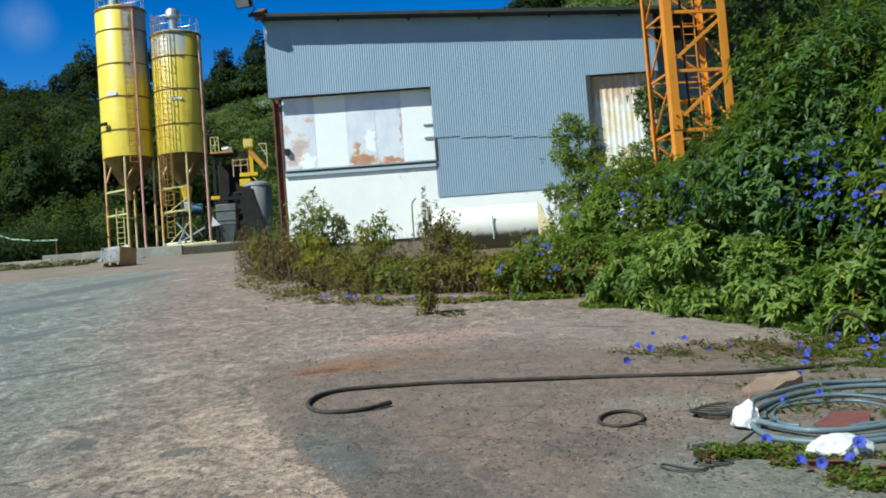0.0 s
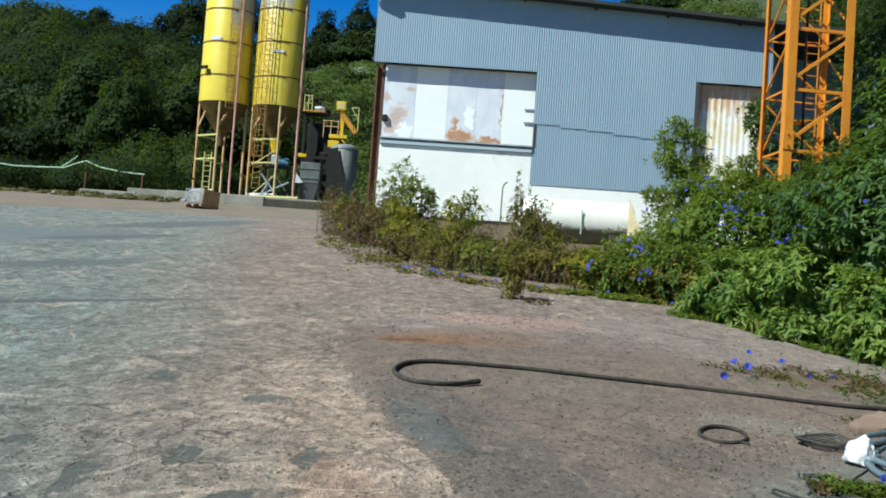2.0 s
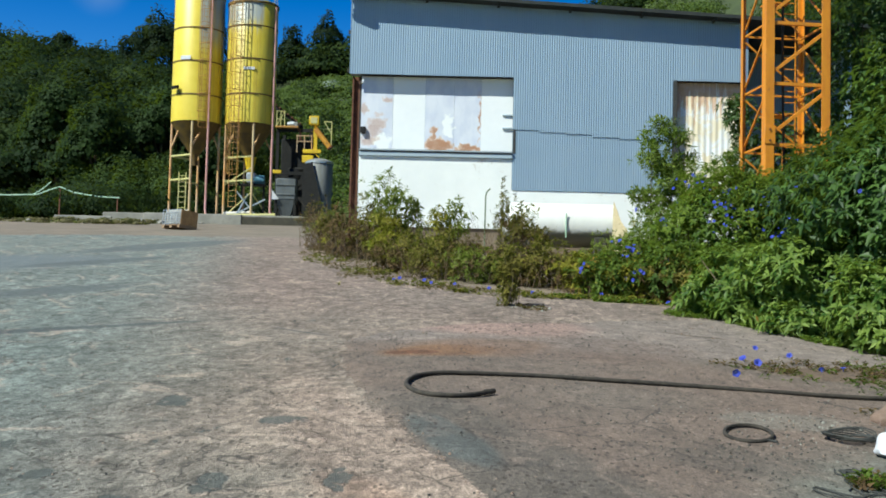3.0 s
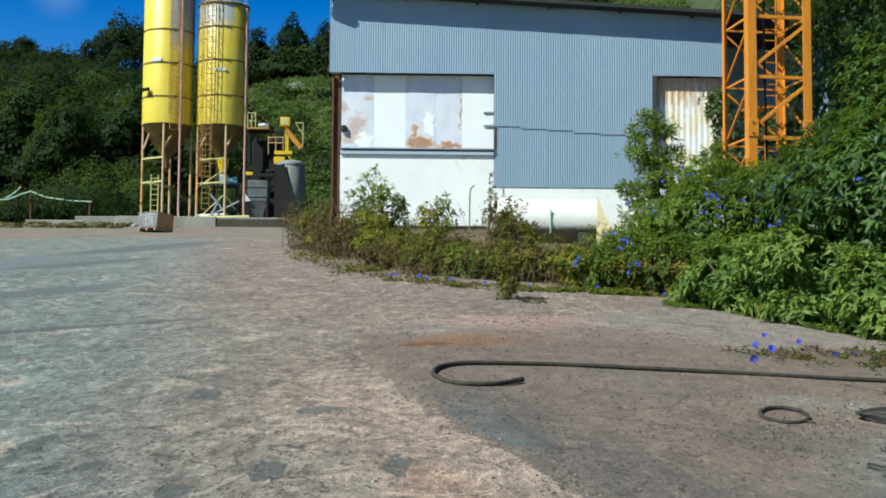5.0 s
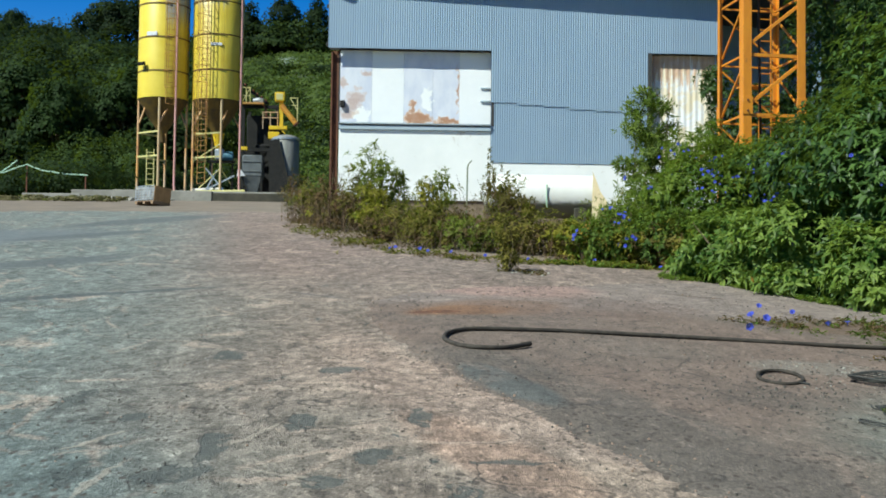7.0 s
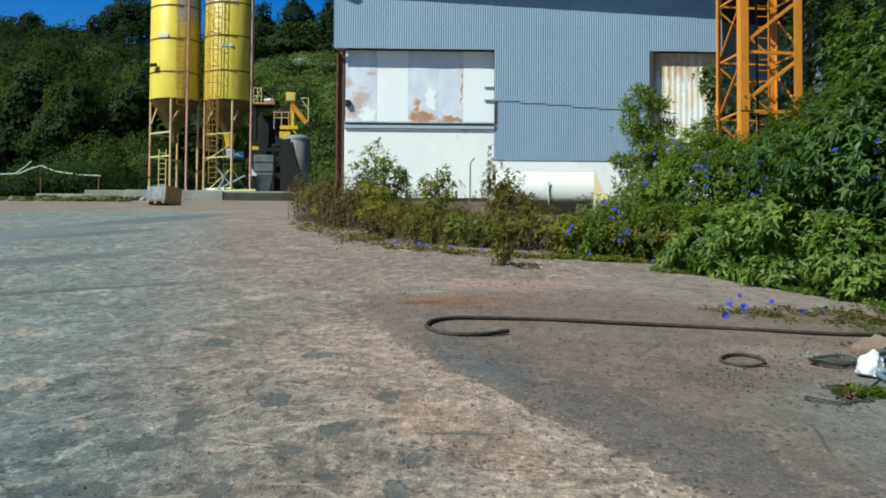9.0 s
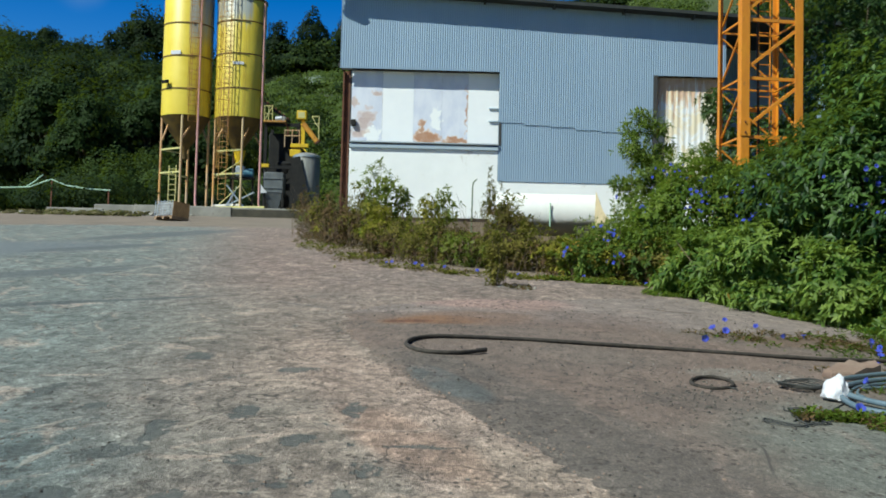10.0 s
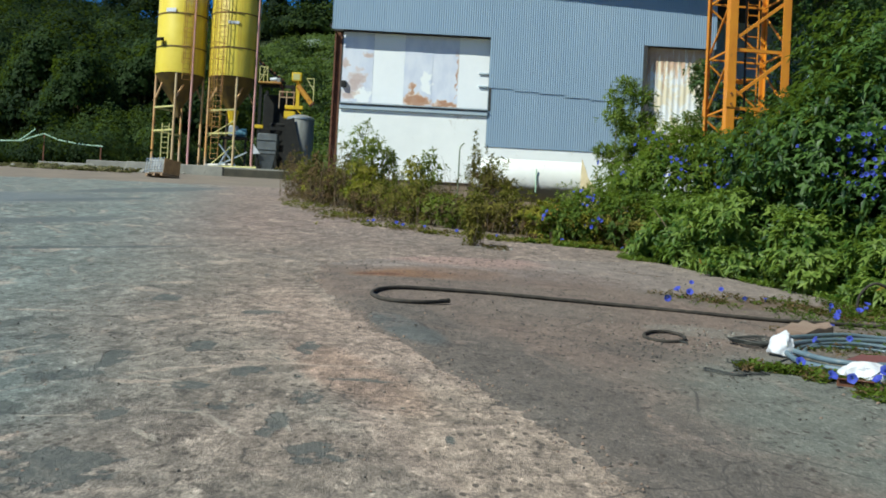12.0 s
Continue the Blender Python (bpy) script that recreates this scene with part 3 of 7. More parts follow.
MAT = {
    "yard": yard_concrete(),
    "slab": slab_concrete(),
    "blue_sheet": corrugated_paint(),
    "white_wall": plain("white_wall_paint", (0.80, 0.80, 0.78), (0.74, 0.745, 0.73), 0.8, 0.75, dirt=(0.55, 0.50, 0.44), dirt_amount=0.1),
    "white_panel": plain("white_panel_paint", (0.80, 0.80, 0.80), (0.76, 0.765, 0.775), 1.5, 0.6),
    "rust_panel_a": peeling_panel("stained_panel_paint", ((-2.55, 8.05, 0.60, 0.42, 0.8), (-2.95, 8.55, 0.16, 0.32, 0.0), (-2.2, 8.85, 0.26, 0.16, 0.1), (-2.75, 7.55, 0.5, 0.34, 0.3)), (-2.35, 7.5, 0.5, 0.5), 0.42),
    "rust_panel_b": peeling_panel("rusted_panel_paint", ((-0.55, 7.42, 0.75, 0.36, 0.0), (-0.72, 7.85, 0.20, 0.40, 0.1), (0.45, 7.35, 0.70, 0.24, 0.0), (0.80, 8.4, 0.05, 1.3, 0.0)), (-0.22, 8.1, 0.30, 0.62), 0.9),
    "rust_ribs": rusty_white("rust_streaked_rib_paint", 5.0, 9.9, 7.6, True),
    "grey_beam": plain("grey_beam_paint", (0.33, 0.40, 0.46), (0.38, 0.44, 0.49), 2.0, 0.6),
    "rust_steel": plain("rusted_steel", (0.09, 0.035, 0.02), (0.15, 0.06, 0.03), 4.0, 0.85, dirt=(0.05, 0.025, 0.02), dirt_amount=0.3),
    "dark_roof": plain("dark_roof_sheet", (0.012, 0.015, 0.014), (0.024, 0.027, 0.024), 2.0, 0.7),
    "dark_in": plain("dark_interior", (0.03, 0.03, 0.03), (0.05, 0.048, 0.045), 2.0, 0.9),
    "silo_a": silo_paint("spilled_silo_yellow", 0.25, 1.6, 2.4, 7.0),
    "silo_b": silo_paint("silo_yellow_paint", -1.7, 0.9, 3.8, 8.0),
    "silo_dark": plain("silo_frame_paint", (0.45, 0.25, 0.03), (0.30, 0.13, 0.05), 2.5, 0.6, dirt=(0.16, 0.07, 0.04), dirt_amount=0.4, stretch=(2, 2, 0.5)),
    # cone yellow darkened to hold the shade under the drum
    "cone_shaded": plain("shaded_cone_paint", (0.120, 0.072, 0.008), (0.060, 0.036, 0.008), 1.5, 0.75, dirt=(0.05, 0.03, 0.02), dirt_amount=0.4),
    "ring": plain("weld_ring_rust", (0.10, 0.06, 0.02), (0.18, 0.11, 0.03), 3.0, 0.8),
    "yellow": plain("plant_yellow_paint", (0.62, 0.42, 0.01), (0.52, 0.34, 0.02), 2.5, 0.5, dirt=(0.20, 0.10, 0.04), dirt_amount=0.15),
    "chute_orange": plain("chute_orange_paint", (0.56, 0.27, 0.03), (0.46, 0.20, 0.03), 2.5, 0.55, dirt=(0.18, 0.08, 0.03), dirt_amount=0.3),
    "pale_yellow": plain("pale_rail_paint", (0.55, 0.50, 0.16), (0.46, 0.42, 0.20), 3.0, 0.55),
    "pipe_rose": plain("faded_red_pipe_paint", (0.52, 0.27, 0.27), (0.46, 0.24, 0.20), 1.5, 0.6),
    "leg_paint": plain("faded_leg_paint", (0.56, 0.29, 0.09), (0.50, 0.38, 0.26), 0.9, 0.6, dirt=(0.26, 0.10, 0.05), dirt_amount=0.3, stretch=(1, 1, 0.6)),
    "leg_pale": plain("pale_leg_paint", (0.52, 0.40, 0.22), (0.46, 0.30, 0.16), 0.9, 0.6, dirt=(0.26, 0.12, 0.06), dirt_amount=0.25, stretch=(1, 1, 0.6)),
    "steel": plain("galvanised_steel", (0.42, 0.44, 0.45), (0.52, 0.53, 0.53), 5.0, 0.4, 0.7),
    "dark_steel": plain("dark_plant_steel", (0.006, 0.006, 0.006), (0.014, 0.013, 0.012), 3.0, 0.95, dirt=(0.03, 0.02, 0.013), dirt_amount=0.12),
    "grey_steel": plain("grey_hopper_paint", (0.24, 0.24, 0.225), (0.17, 0.17, 0.16), 1.6, 0.6, dirt=(0.16, 0.15, 0.13), dirt_amount=0.3, stretch=(2, 2, 0.4)),
    "bin_grey": plain("bin_grey_paint", (0.11, 0.122, 0.13), (0.075, 0.082, 0.088), 1.5, 0.6, dirt=(0.16, 0.14, 0.11), dirt_amount=0.2),
    "orange": plain("mast_orange_paint", (0.62, 0.235, 0.012), (0.55, 0.19, 0.012), 3.0, 0.5, dirt=(0.26, 0.10, 0.03), dirt_amount=0.15, stretch=(2, 2, 0.5)),
    "pad": plain("pad_concrete", (0.29, 0.275, 0.24), (0.20, 0.19, 0.165), 1.2, 0.9, dirt=(0.16, 0.14, 0.11), dirt_amount=0.25),
    "pad_dark": plain("pad_stained_concrete", (0.034, 0.032, 0.022), (0.060, 0.052, 0.036), 1.5, 0.9),
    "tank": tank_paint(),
    "rubber": plain("dusty_black_rubber", (0.020, 0.016, 0.012), (0.046, 0.037, 0.028), 9.0, 0.85),
    "pipe": plain("grey_blue_plastic_pipe", (0.085, 0.128, 0.158), (0.115, 0.160, 0.190), 5.0, 0.5, dirt=(0.22, 0.21, 0.19), dirt_amount=0.12),
    "white_bag": plain("white_plastic_sack", (0.60, 0.60, 0.62), (0.50, 0.50, 0.53), 9.0, 0.5, bump=0.35, distance=0.008),
    "container": container_paint(),
    "container_blue": plain("container_blue_paint", (0.03, 0.12, 0.36), (0.05, 0.15, 0.38), 5.0, 0.5),
    "gasket": plain("black_door_gasket", (0.012, 0.012, 0.012), (0.03, 0.028, 0.025), 8.0, 0.8),
    "stone": plain("tan_stone", (0.20, 0.132, 0.098), (0.25, 0.18, 0.135), 4.0, 0.9, dirt=(0.22, 0.14, 0.10), dirt_amount=0.25, bump=0.6, distance=0.02),
    "bottle": plain("dirty_bottle_plastic", (0.72, 0.70, 0.66), (0.56, 0.50, 0.44), 2.5, 0.6),
    "bottle_grey": plain("cloudy_tank_plastic", (0.50, 0.49, 0.46), (0.30, 0.27, 0.23), 4.0, 0.6),
    "post_paint": plain("green_stained_steel", (0.10, 0.15, 0.07), (0.17, 0.19, 0.12), 5.0, 0.7),
    "dark_chip": plain("dark_grit", (0.050, 0.045, 0.040), (0.085, 0.075, 0.062), 9.0, 0.9),
    "tile": plain("dark_red_sheet", (0.150, 0.050, 0.045), (0.11, 0.040, 0.037), 6.0, 0.7),
    "twine": plain("black_twine", (0.03, 0.03, 0.028), (0.05, 0.05, 0.045), 12.0, 0.8),
    "wood": plain("old_wood", (0.30, 0.20, 0.12), (0.20, 0.13, 0.08), 5.0, 0.85, stretch=(1, 1, 6)),
    "board": plain("tan_board", (0.40, 0.235, 0.100), (0.28, 0.165, 0.070), 3.0, 0.85, dirt=(0.14, 0.10, 0.06), dirt_amount=0.2),
    "board_pale": plain("pale_board", (0.62, 0.52, 0.32), (0.50, 0.40, 0.24), 3.0, 0.8, dirt=(0.30, 0.22, 0.12), dirt_amount=0.2),
    "soil": plain("dry_soil", (0.16, 0.12, 0.085), (0.22, 0.17, 0.12), 2.0, 0.95, bump=0.6, distance=0.03, dirt=(0.08, 0.075, 0.04), dirt_amount=0.3),
    "dirt": plain("pale_track_dirt", (0.20, 0.158, 0.122), (0.145, 0.118, 0.092), 0.7, 0.95, bump=0.6, distance=0.03, dirt=(0.09, 0.08, 0.06), dirt_amount=0.2),
    "hill": plain("hillside_soil", (0.030, 0.042, 0.014), (0.055, 0.075, 0.022), 0.15, 0.95),
    "stalk": plain("dry_weed_stalk", (0.085, 0.050, 0.030), (0.13, 0.09, 0.05), 3.0, 0.9),
    "stem": plain("shrub_stem", (0.10, 0.075, 0.045), (0.15, 0.11, 0.065), 8.0, 0.85),
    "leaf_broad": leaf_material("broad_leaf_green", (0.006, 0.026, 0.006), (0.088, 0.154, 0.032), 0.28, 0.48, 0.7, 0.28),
    # darker copy of the broad leaf, with shade put into its colour
    "leaf_broad_shaded": leaf_material("shaded_broad_leaf_green", (0.005, 0.020, 0.005), (0.058, 0.104, 0.024), 0.24, 0.5, 0.7, 0.25),
    "leaf_yellow": leaf_material("yellowing_leaf", (0.120, 0.112, 0.012), (0.300, 0.265, 0.040), 0.3),
    "leaf_fresh": leaf_material("fresh_green_leaf", (0.095, 0.125, 0.020), (0.210, 0.240, 0.055), 0.4),
    "leaf_long": leaf_material("long_leaf_green", (0.038, 0.084, 0.011), (0.165, 0.215, 0.028), 0.34, 0.5, 0.7, 0.22),
    "leaf_low": leaf_material("low_shrub_leaf", (0.022, 0.068, 0.010), (0.215, 0.285, 0.058), 0.36, 0.5, 0.9, 0.22),
    "leaf_airy": leaf_material("feathery_leaf", (0.070, 0.115, 0.018), (0.200, 0.250, 0.055), 0.4),
    "leaf_silver": leaf_material("silver_leaf", (0.20, 0.25, 0.20), (0.34, 0.40, 0.34), 0.2),
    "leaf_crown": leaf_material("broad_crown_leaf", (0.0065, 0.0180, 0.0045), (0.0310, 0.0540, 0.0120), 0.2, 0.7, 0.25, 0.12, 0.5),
    # lighter copy of the broad leaf for shrubs that stand lit
    "leaf_broad_lit": leaf_material("lit_broad_leaf_green", (0.017, 0.052, 0.008), (0.140, 0.196, 0.030), 0.3, 0.48, 0.7, 0.26),
    "leaf_orange": leaf_material("withered_leaf", (0.15, 0.085, 0.014), (0.28, 0.170, 0.030), 0.3),
    "leaf_light": leaf_material("light_leaf_green", (0.026, 0.056, 0.009), (0.118, 0.165, 0.024)),
    "leaf_weed": leaf_material("dry_weed_leaf", (0.052, 0.042, 0.012), (0.215, 0.185, 0.036)),
    "leaf_brown": leaf_material("brown_seed_head", (0.055, 0.032, 0.018), (0.150, 0.092, 0.045), 0.2, 0.8),
    # tree tones differ, and the darker two also carry shade between crowns
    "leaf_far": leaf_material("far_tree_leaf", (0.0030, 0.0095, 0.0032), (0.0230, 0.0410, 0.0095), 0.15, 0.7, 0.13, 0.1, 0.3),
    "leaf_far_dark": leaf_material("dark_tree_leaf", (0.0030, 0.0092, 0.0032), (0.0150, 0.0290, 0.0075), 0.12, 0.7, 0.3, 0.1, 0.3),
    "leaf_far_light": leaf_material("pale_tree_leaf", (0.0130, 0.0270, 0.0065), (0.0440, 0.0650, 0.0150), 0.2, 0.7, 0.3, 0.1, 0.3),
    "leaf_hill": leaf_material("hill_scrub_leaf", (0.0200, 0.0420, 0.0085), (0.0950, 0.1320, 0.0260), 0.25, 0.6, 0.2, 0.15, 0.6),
    "leaf_mound": leaf_material("pale_mound_leaf", (0.0150, 0.0310, 0.0085), (0.0600, 0.0880, 0.0240), 0.2, 0.7, 0.5, 0.1, 0.6),
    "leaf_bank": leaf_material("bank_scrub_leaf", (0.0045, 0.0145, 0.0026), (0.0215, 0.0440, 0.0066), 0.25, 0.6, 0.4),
    "petal": leaf_material("blue_petal", (0.042, 0.058, 0.40), (0.090, 0.115, 0.58), 0.3, 0.5),
    "grass": leaf_material("verge_grass", (0.075, 0.068, 0.030), (0.165, 0.140, 0.070), 0.3, 0.6),
    "cable": plain("pale_green_cable", (0.30, 0.46, 0.33), (0.40, 0.53, 0.42), 6.0, 0.6),
    "lens": plain("lamp_glass", (0.16, 0.17, 0.18), (0.22, 0.23, 0.24), 6.0, 0.15),
    "blue_drum": plain("blue_machine_paint", (0.05, 0.14, 0.20), (0.07, 0.18, 0.24), 4.0, 0.5),
}


# ---- mesh tools ----
class Shape:
    """Gathers verts and faces of one mesh."""

    def __init__(self):
        self.v, self.f = [], []

    def add(self, verts, faces):
        k = len(self.v)
        self.v += [tuple(p) for p in verts]
        self.f += [tuple(i + k for i in f) for f in faces]
        return self

    def box(self, size, m=Matrix(), chamfer=0.0):
        """A box about the origin of m, with chamfered edges."""
        h = [s / 2 for s in size]
        c = min([chamfer] + [s * 0.45 for s in h])
        if c <= 0:
            vs = [Vector((x * h[0], y * h[1], z * h[2])) for x in (-1, 1) for y in (-1, 1) for z in (-1, 1)]
            fs = [(0, 1, 3, 2), (4, 6, 7, 5), (0, 4, 5, 1), (2, 3, 7, 6), (0, 2, 6, 4), (1, 5, 7, 3)]
            return self.add([m @ p for p in vs], fs)
        bm = bmesh.new()
        bmesh.ops.create_cube(bm, size=1.0, matrix=Matrix.Diagonal((*size, 1)))
        bmesh.ops.bevel(bm, geom=bm.edges[:], offset=c, segments=1, affect="EDGES")
        bm.verts.index_update()
        self.add([m @ p.co for p in bm.verts], [[p.index for p in f.verts] for f in bm.faces])
        bm.free()
        return self

    def bar(self, a, b, w, d=None, up=(0, 0, 1), chamfer=0.0):
        """A bar of section w by d from a to b."""
        a, b = Vector(a), Vector(b)
        z = (b - a).normalized()
        x = z.cross(Vector(up))
        x = x.normalized() if x.length > 1e-4 else z.cross(Vector((0, 1, 0))).normalized()
        m = Matrix((x, z.cross(x), z)).transposed().to_4x4()
        m.translation = (a + b) / 2
        return self.box((w, d or w, (b - a).length), m, chamfer)

    def tube(self, pts, r, seg=8, caps=True):
        """A round tube along points; r is one radius or one for each point."""
        pts = [Vector(p) for p in pts]
        k, n = len(self.v), len(pts)
        rs = r if isinstance(r, (list, tuple)) else [r] * n
        side = None
        for i, p in enumerate(pts):
            z = (pts[min(i + 1, n - 1)] - pts[max(i - 1, 0)]).normalized()
            if side is None:
                side = z.orthogonal().normalized()
            side = (side - z * side.dot(z)).normalized()
            other = z.cross(side)
            for j in range(seg):
                a = 2 * math.pi * j / seg
                self.v.append(tuple(p + (side * math.cos(a) + other * math.sin(a)) * rs[i]))
        for i in range(n - 1):
            for j in range(seg):
                a, b = k + i * seg + j, k + i * seg + (j + 1) % seg
                self.f.append((a, b, b + seg, a + seg))
        if caps:
            self.f.append(tuple(range(k + seg - 1, k - 1, -1)))
            self.f.append(tuple(range(k + (n - 1) * seg, k + n * seg)))
        return self

    def lathe(self, profile, m=Matrix(), seg=32):
        """Turns a profile of (radius, height) about the z axis of m."""
        k = len(self.v)
        for r, z in profile:
            for j in range(seg):
                a = 2 * math.pi * j / seg
                self.v.append(tuple(m @ Vector((max(r, 1e-4) * math.cos(a), max(r, 1e-4) * math.sin(a), z))))
        for i in range(len(profile) - 1):
            for j in range(seg):
                a, b = k + i * seg + j, k + i * seg + (j + 1) % seg
                self.f.append((a, b, b + seg, a + seg))
        return self

    def mesh(self, name, smooth=False):
        me = bpy.data.meshes.new(name)
        me.from_pydata(self.v, [], self.f)
        me.validate()
        if smooth:
            me.shade_smooth()
            me.set_sharp_from_angle(angle=radians(40))
        return me


def thing(name, label, category, m=None, group="", kind=""):
    ob = new(name)
    ob.empty_display_size = 0.2
    if m is not None:
        ob.matrix_world = m
    return tagged(ob, label, category, group, kind)


def part(name, shape, material, parent=None, label="", smooth=True, m=None):
    """One mesh object under a thing or a part."""
    me = shape.mesh(name, smooth) if isinstance(shape, Shape) else shape
    if not me.materials:
        me.materials.append(MAT[material])
    ob = new(name, me)
    if parent is not None:
        ob.parent = parent
    if m is not None:
        ob.matrix_basis = m
    return tagged(ob, label)


def structure(name, shape, material, label, category, smooth=True):
    return tagged(part(name, shape, material, None, "", smooth), label, category, "", "structure")


def smoothstep(x, a, b):
    t = np.clip((x - a) / (b - a), 0, 1)
    return t * t * (3 - 2 * t)


def ground(x, y):
    """Height of the ground: the sloping yard, then the hill behind it and beside it."""
    x, y = np.asarray(x, float), np.asarray(y, float)
    lower = 0.0805 * np.clip(y, -60, 25) + 0.00105 * np.clip(y, 0, 25) ** 2
    z = lower + 0.111 * np.clip(y - 25, 0, 38)
    z = z - np.interp(y, (7, 10), (0.022, 0.04)) * np.clip(x, 0, 7)
    rise = np.clip(y - 85 - 0.12 * x, 0, 135)
    hill = 0.30 * rise + 2.2 * np.sin(x * 0.045 + 1.0) * smoothstep(y, 90, 150) + 1.5 * np.sin(x * 0.11 + y * 0.05) * smoothstep(y, 90, 130)
    hill = hill - 0.35 * np.clip(y - 230, 0, 90)
    east = 0.85 * np.clip(x - 15, 0, 40) * smoothstep(y, 22, 50)
    west = -0.12 * np.clip(-23 - x, 0, 25) * smoothstep(y, 30, 60) * (1 - smoothstep(y, 85, 110))
    return z + hill + east + west


def gz(x, y):
    return float(ground(x, y))


def sheet(xs, ys, lift=0.0, wobble=0.0):
    """A grid of quads on the ground."""
    X, Y = np.meshgrid(xs, ys)
    Z = ground(X, Y) + lift
    s = Shape()
    s.v = [tuple(p) for p in np.stack([X, Y, Z], -1).reshape(-1, 3)]
    if wobble:
        s.v = [(x, y, z + wobble * (noise.noise((x * 0.9, y * 0.9, 3.0)) + 0.5 * noise.noise((x * 2.3, y * 2.3, 7.0)))) for x, y, z in s.v]
    w = len(xs)
    s.f = [(j * w + i, j * w + i + 1, (j + 1) * w + i + 1, (j + 1) * w + i) for j in range(len(ys) - 1) for i in range(w - 1)]
    return s


# ---- the ground ----
def band(*runs):
    """Coordinates in runs of (from, to, step)."""
    out = []
    for a, b, step in runs:
        out += list(np.arange(a, b - 1e-6, step))
    return out + [runs[-1][1]]


def veg_edge(y):
    """Where the open concrete ends on its right side, as x at depth y."""
    return float(np.interp(y, (-60, 9, 12, 14, 16.5, 18, 21.5, 22.3, 24, 30, 36, 60), (30, 9.5, 8.2, 7.2, 6.4, 5.5, 4.3, 1.6, -0.6, -2.1, -4.4, -7.0)))


def make_ground():
    xs = band((-600, -120, 60), (-120, -30, 6), (-30, -8, 1.0), (-8, 8, 0.25), (8, 24, 0.8), (24, 120, 6), (120, 600, 60))
    ys = band((-600, -60, 60), (-60, -8, 4), (-8, 26, 0.25), (26, 64, 0.8), (64, 250, 5), (250, 650, 40))
    s = sheet(xs, ys)
    s.v = [(x, y, z + (0.018 * noise.noise((x * 0.8, y * 0.8, 1.0)) + 0.008 * noise.noise((x * 2.6, y * 2.6, 5.0)) if -30 < x < 24 and -8 < y < 64 else 0)) for x, y, z in s.v]
    me = s.mesh("ground", True)
    for name in ("yard", "soil", "hill", "dirt"):
        me.materials.append(MAT[name])
    for p in me.polygons:
        x, y, _ = p.center
        if y > 66 or x > 24 or x < -26:
            p.material_index = 2
        elif x > veg_edge(y) + 0.3:
            p.material_index = 1
        elif y > 43.5 + 2.5 * noise.noise((x * 0.3, y * 0.3, 0)) + 0.45 * (x + 12) or x < -22:
            p.material_index = 3
    ob = new("ground", me)
    tagged(ob, "rough weathered concrete yard sloping up to a wooded hill", "ground", "", "structure")


make_ground()


def slab_left(y):
    """The broken left edge of the smoother slab."""
    base = float(np.interp(y, (-8, 1, 3.5, 5.0, 6.04, 7.2, 9.0, 12.64, 15.12, 15.9, 17.2, 18.6, 20.0), (3.0, 1.9, 1.35, 1.06, 0.76, 0.4, -0.19, -1.11, -1.31, -0.9, 0.2, 2.2, 4.4)))
    return base + 0.09 * noise.noise((y * 1.7, 0, 0)) + 0.07 * noise.noise((y * 6.0, 4, 0)) + 0.045 * noise.noise((y * 19.0, 8, 0))


def make_slab():
    s = Shape()
    ys = list(np.concatenate([np.arange(-8, 4, 0.1), np.arange(4, 19.9, 0.025)]))
    w = 26
    for y in ys:
        left = slab_left(y)
        right = veg_edge(y) + 0.6
        for i in range(w):
            u = i / (w - 1)
            x = left + (right - left) * u ** 1.5
            if i == 0:
                x -= 0.015
            z = gz(x, y) + 0.018 * noise.noise((x * 0.8, y * 0.8, 1.0)) + 0.008 * noise.noise((x * 2.6, y * 2.6, 5.0))
            edge = min(1.0, (x - left) / 0.25) * (1 - float(smoothstep(y, 13.5, 15.5)))
            s.v.append((x, y, z + (-0.02 if i == 0 else 0.006 + 0.012 * edge)))
    s.f = [(j * w + i, j * w + i + 1, (j + 1) * w + i + 1, (j + 1) * w + i) for j in range(len(ys) - 1) for i in range(w - 1)]
    structure("pavement", s, "slab", "smoother brown-grey concrete slab with a rust stain", "pavement")


make_slab()


def at_ground(x, y, lift=0.0):
    return (x, y, gz(x, y) + lift + (0.018 if x > slab_left(min(max(y, -8), 19.8)) and y < 19.8 else 0.0))


# ---- the industrial building ----
FY = 37.13
TOP_Z, LOW_Z = 9.63, 5.99


def roof_z(x):
    return 12.20 - 0.050 * (x + 3.5)


def corrugated(x0, x1, z0, z1, top=None, pitch=0.076, depth=0.011):
    """A corrugated sheet in the plane y = 0, waves upright; top gives the height of a sloping upper edge."""
    s = Shape()
    n = max(2, round((x1 - x0) / pitch * 8))
    for i in range(n + 1):
        x = x0 + (x1 - x0) * i / n
        y = -depth / 2 * math.cos(2 * math.pi * x / pitch)
        s.v += [(x, y, z0), (x, y, top(x) if top else z1)]
    s.f = [(2 * i, 2 * i + 2, 2 * i + 3, 2 * i + 1) for i in range(n)]
    return s


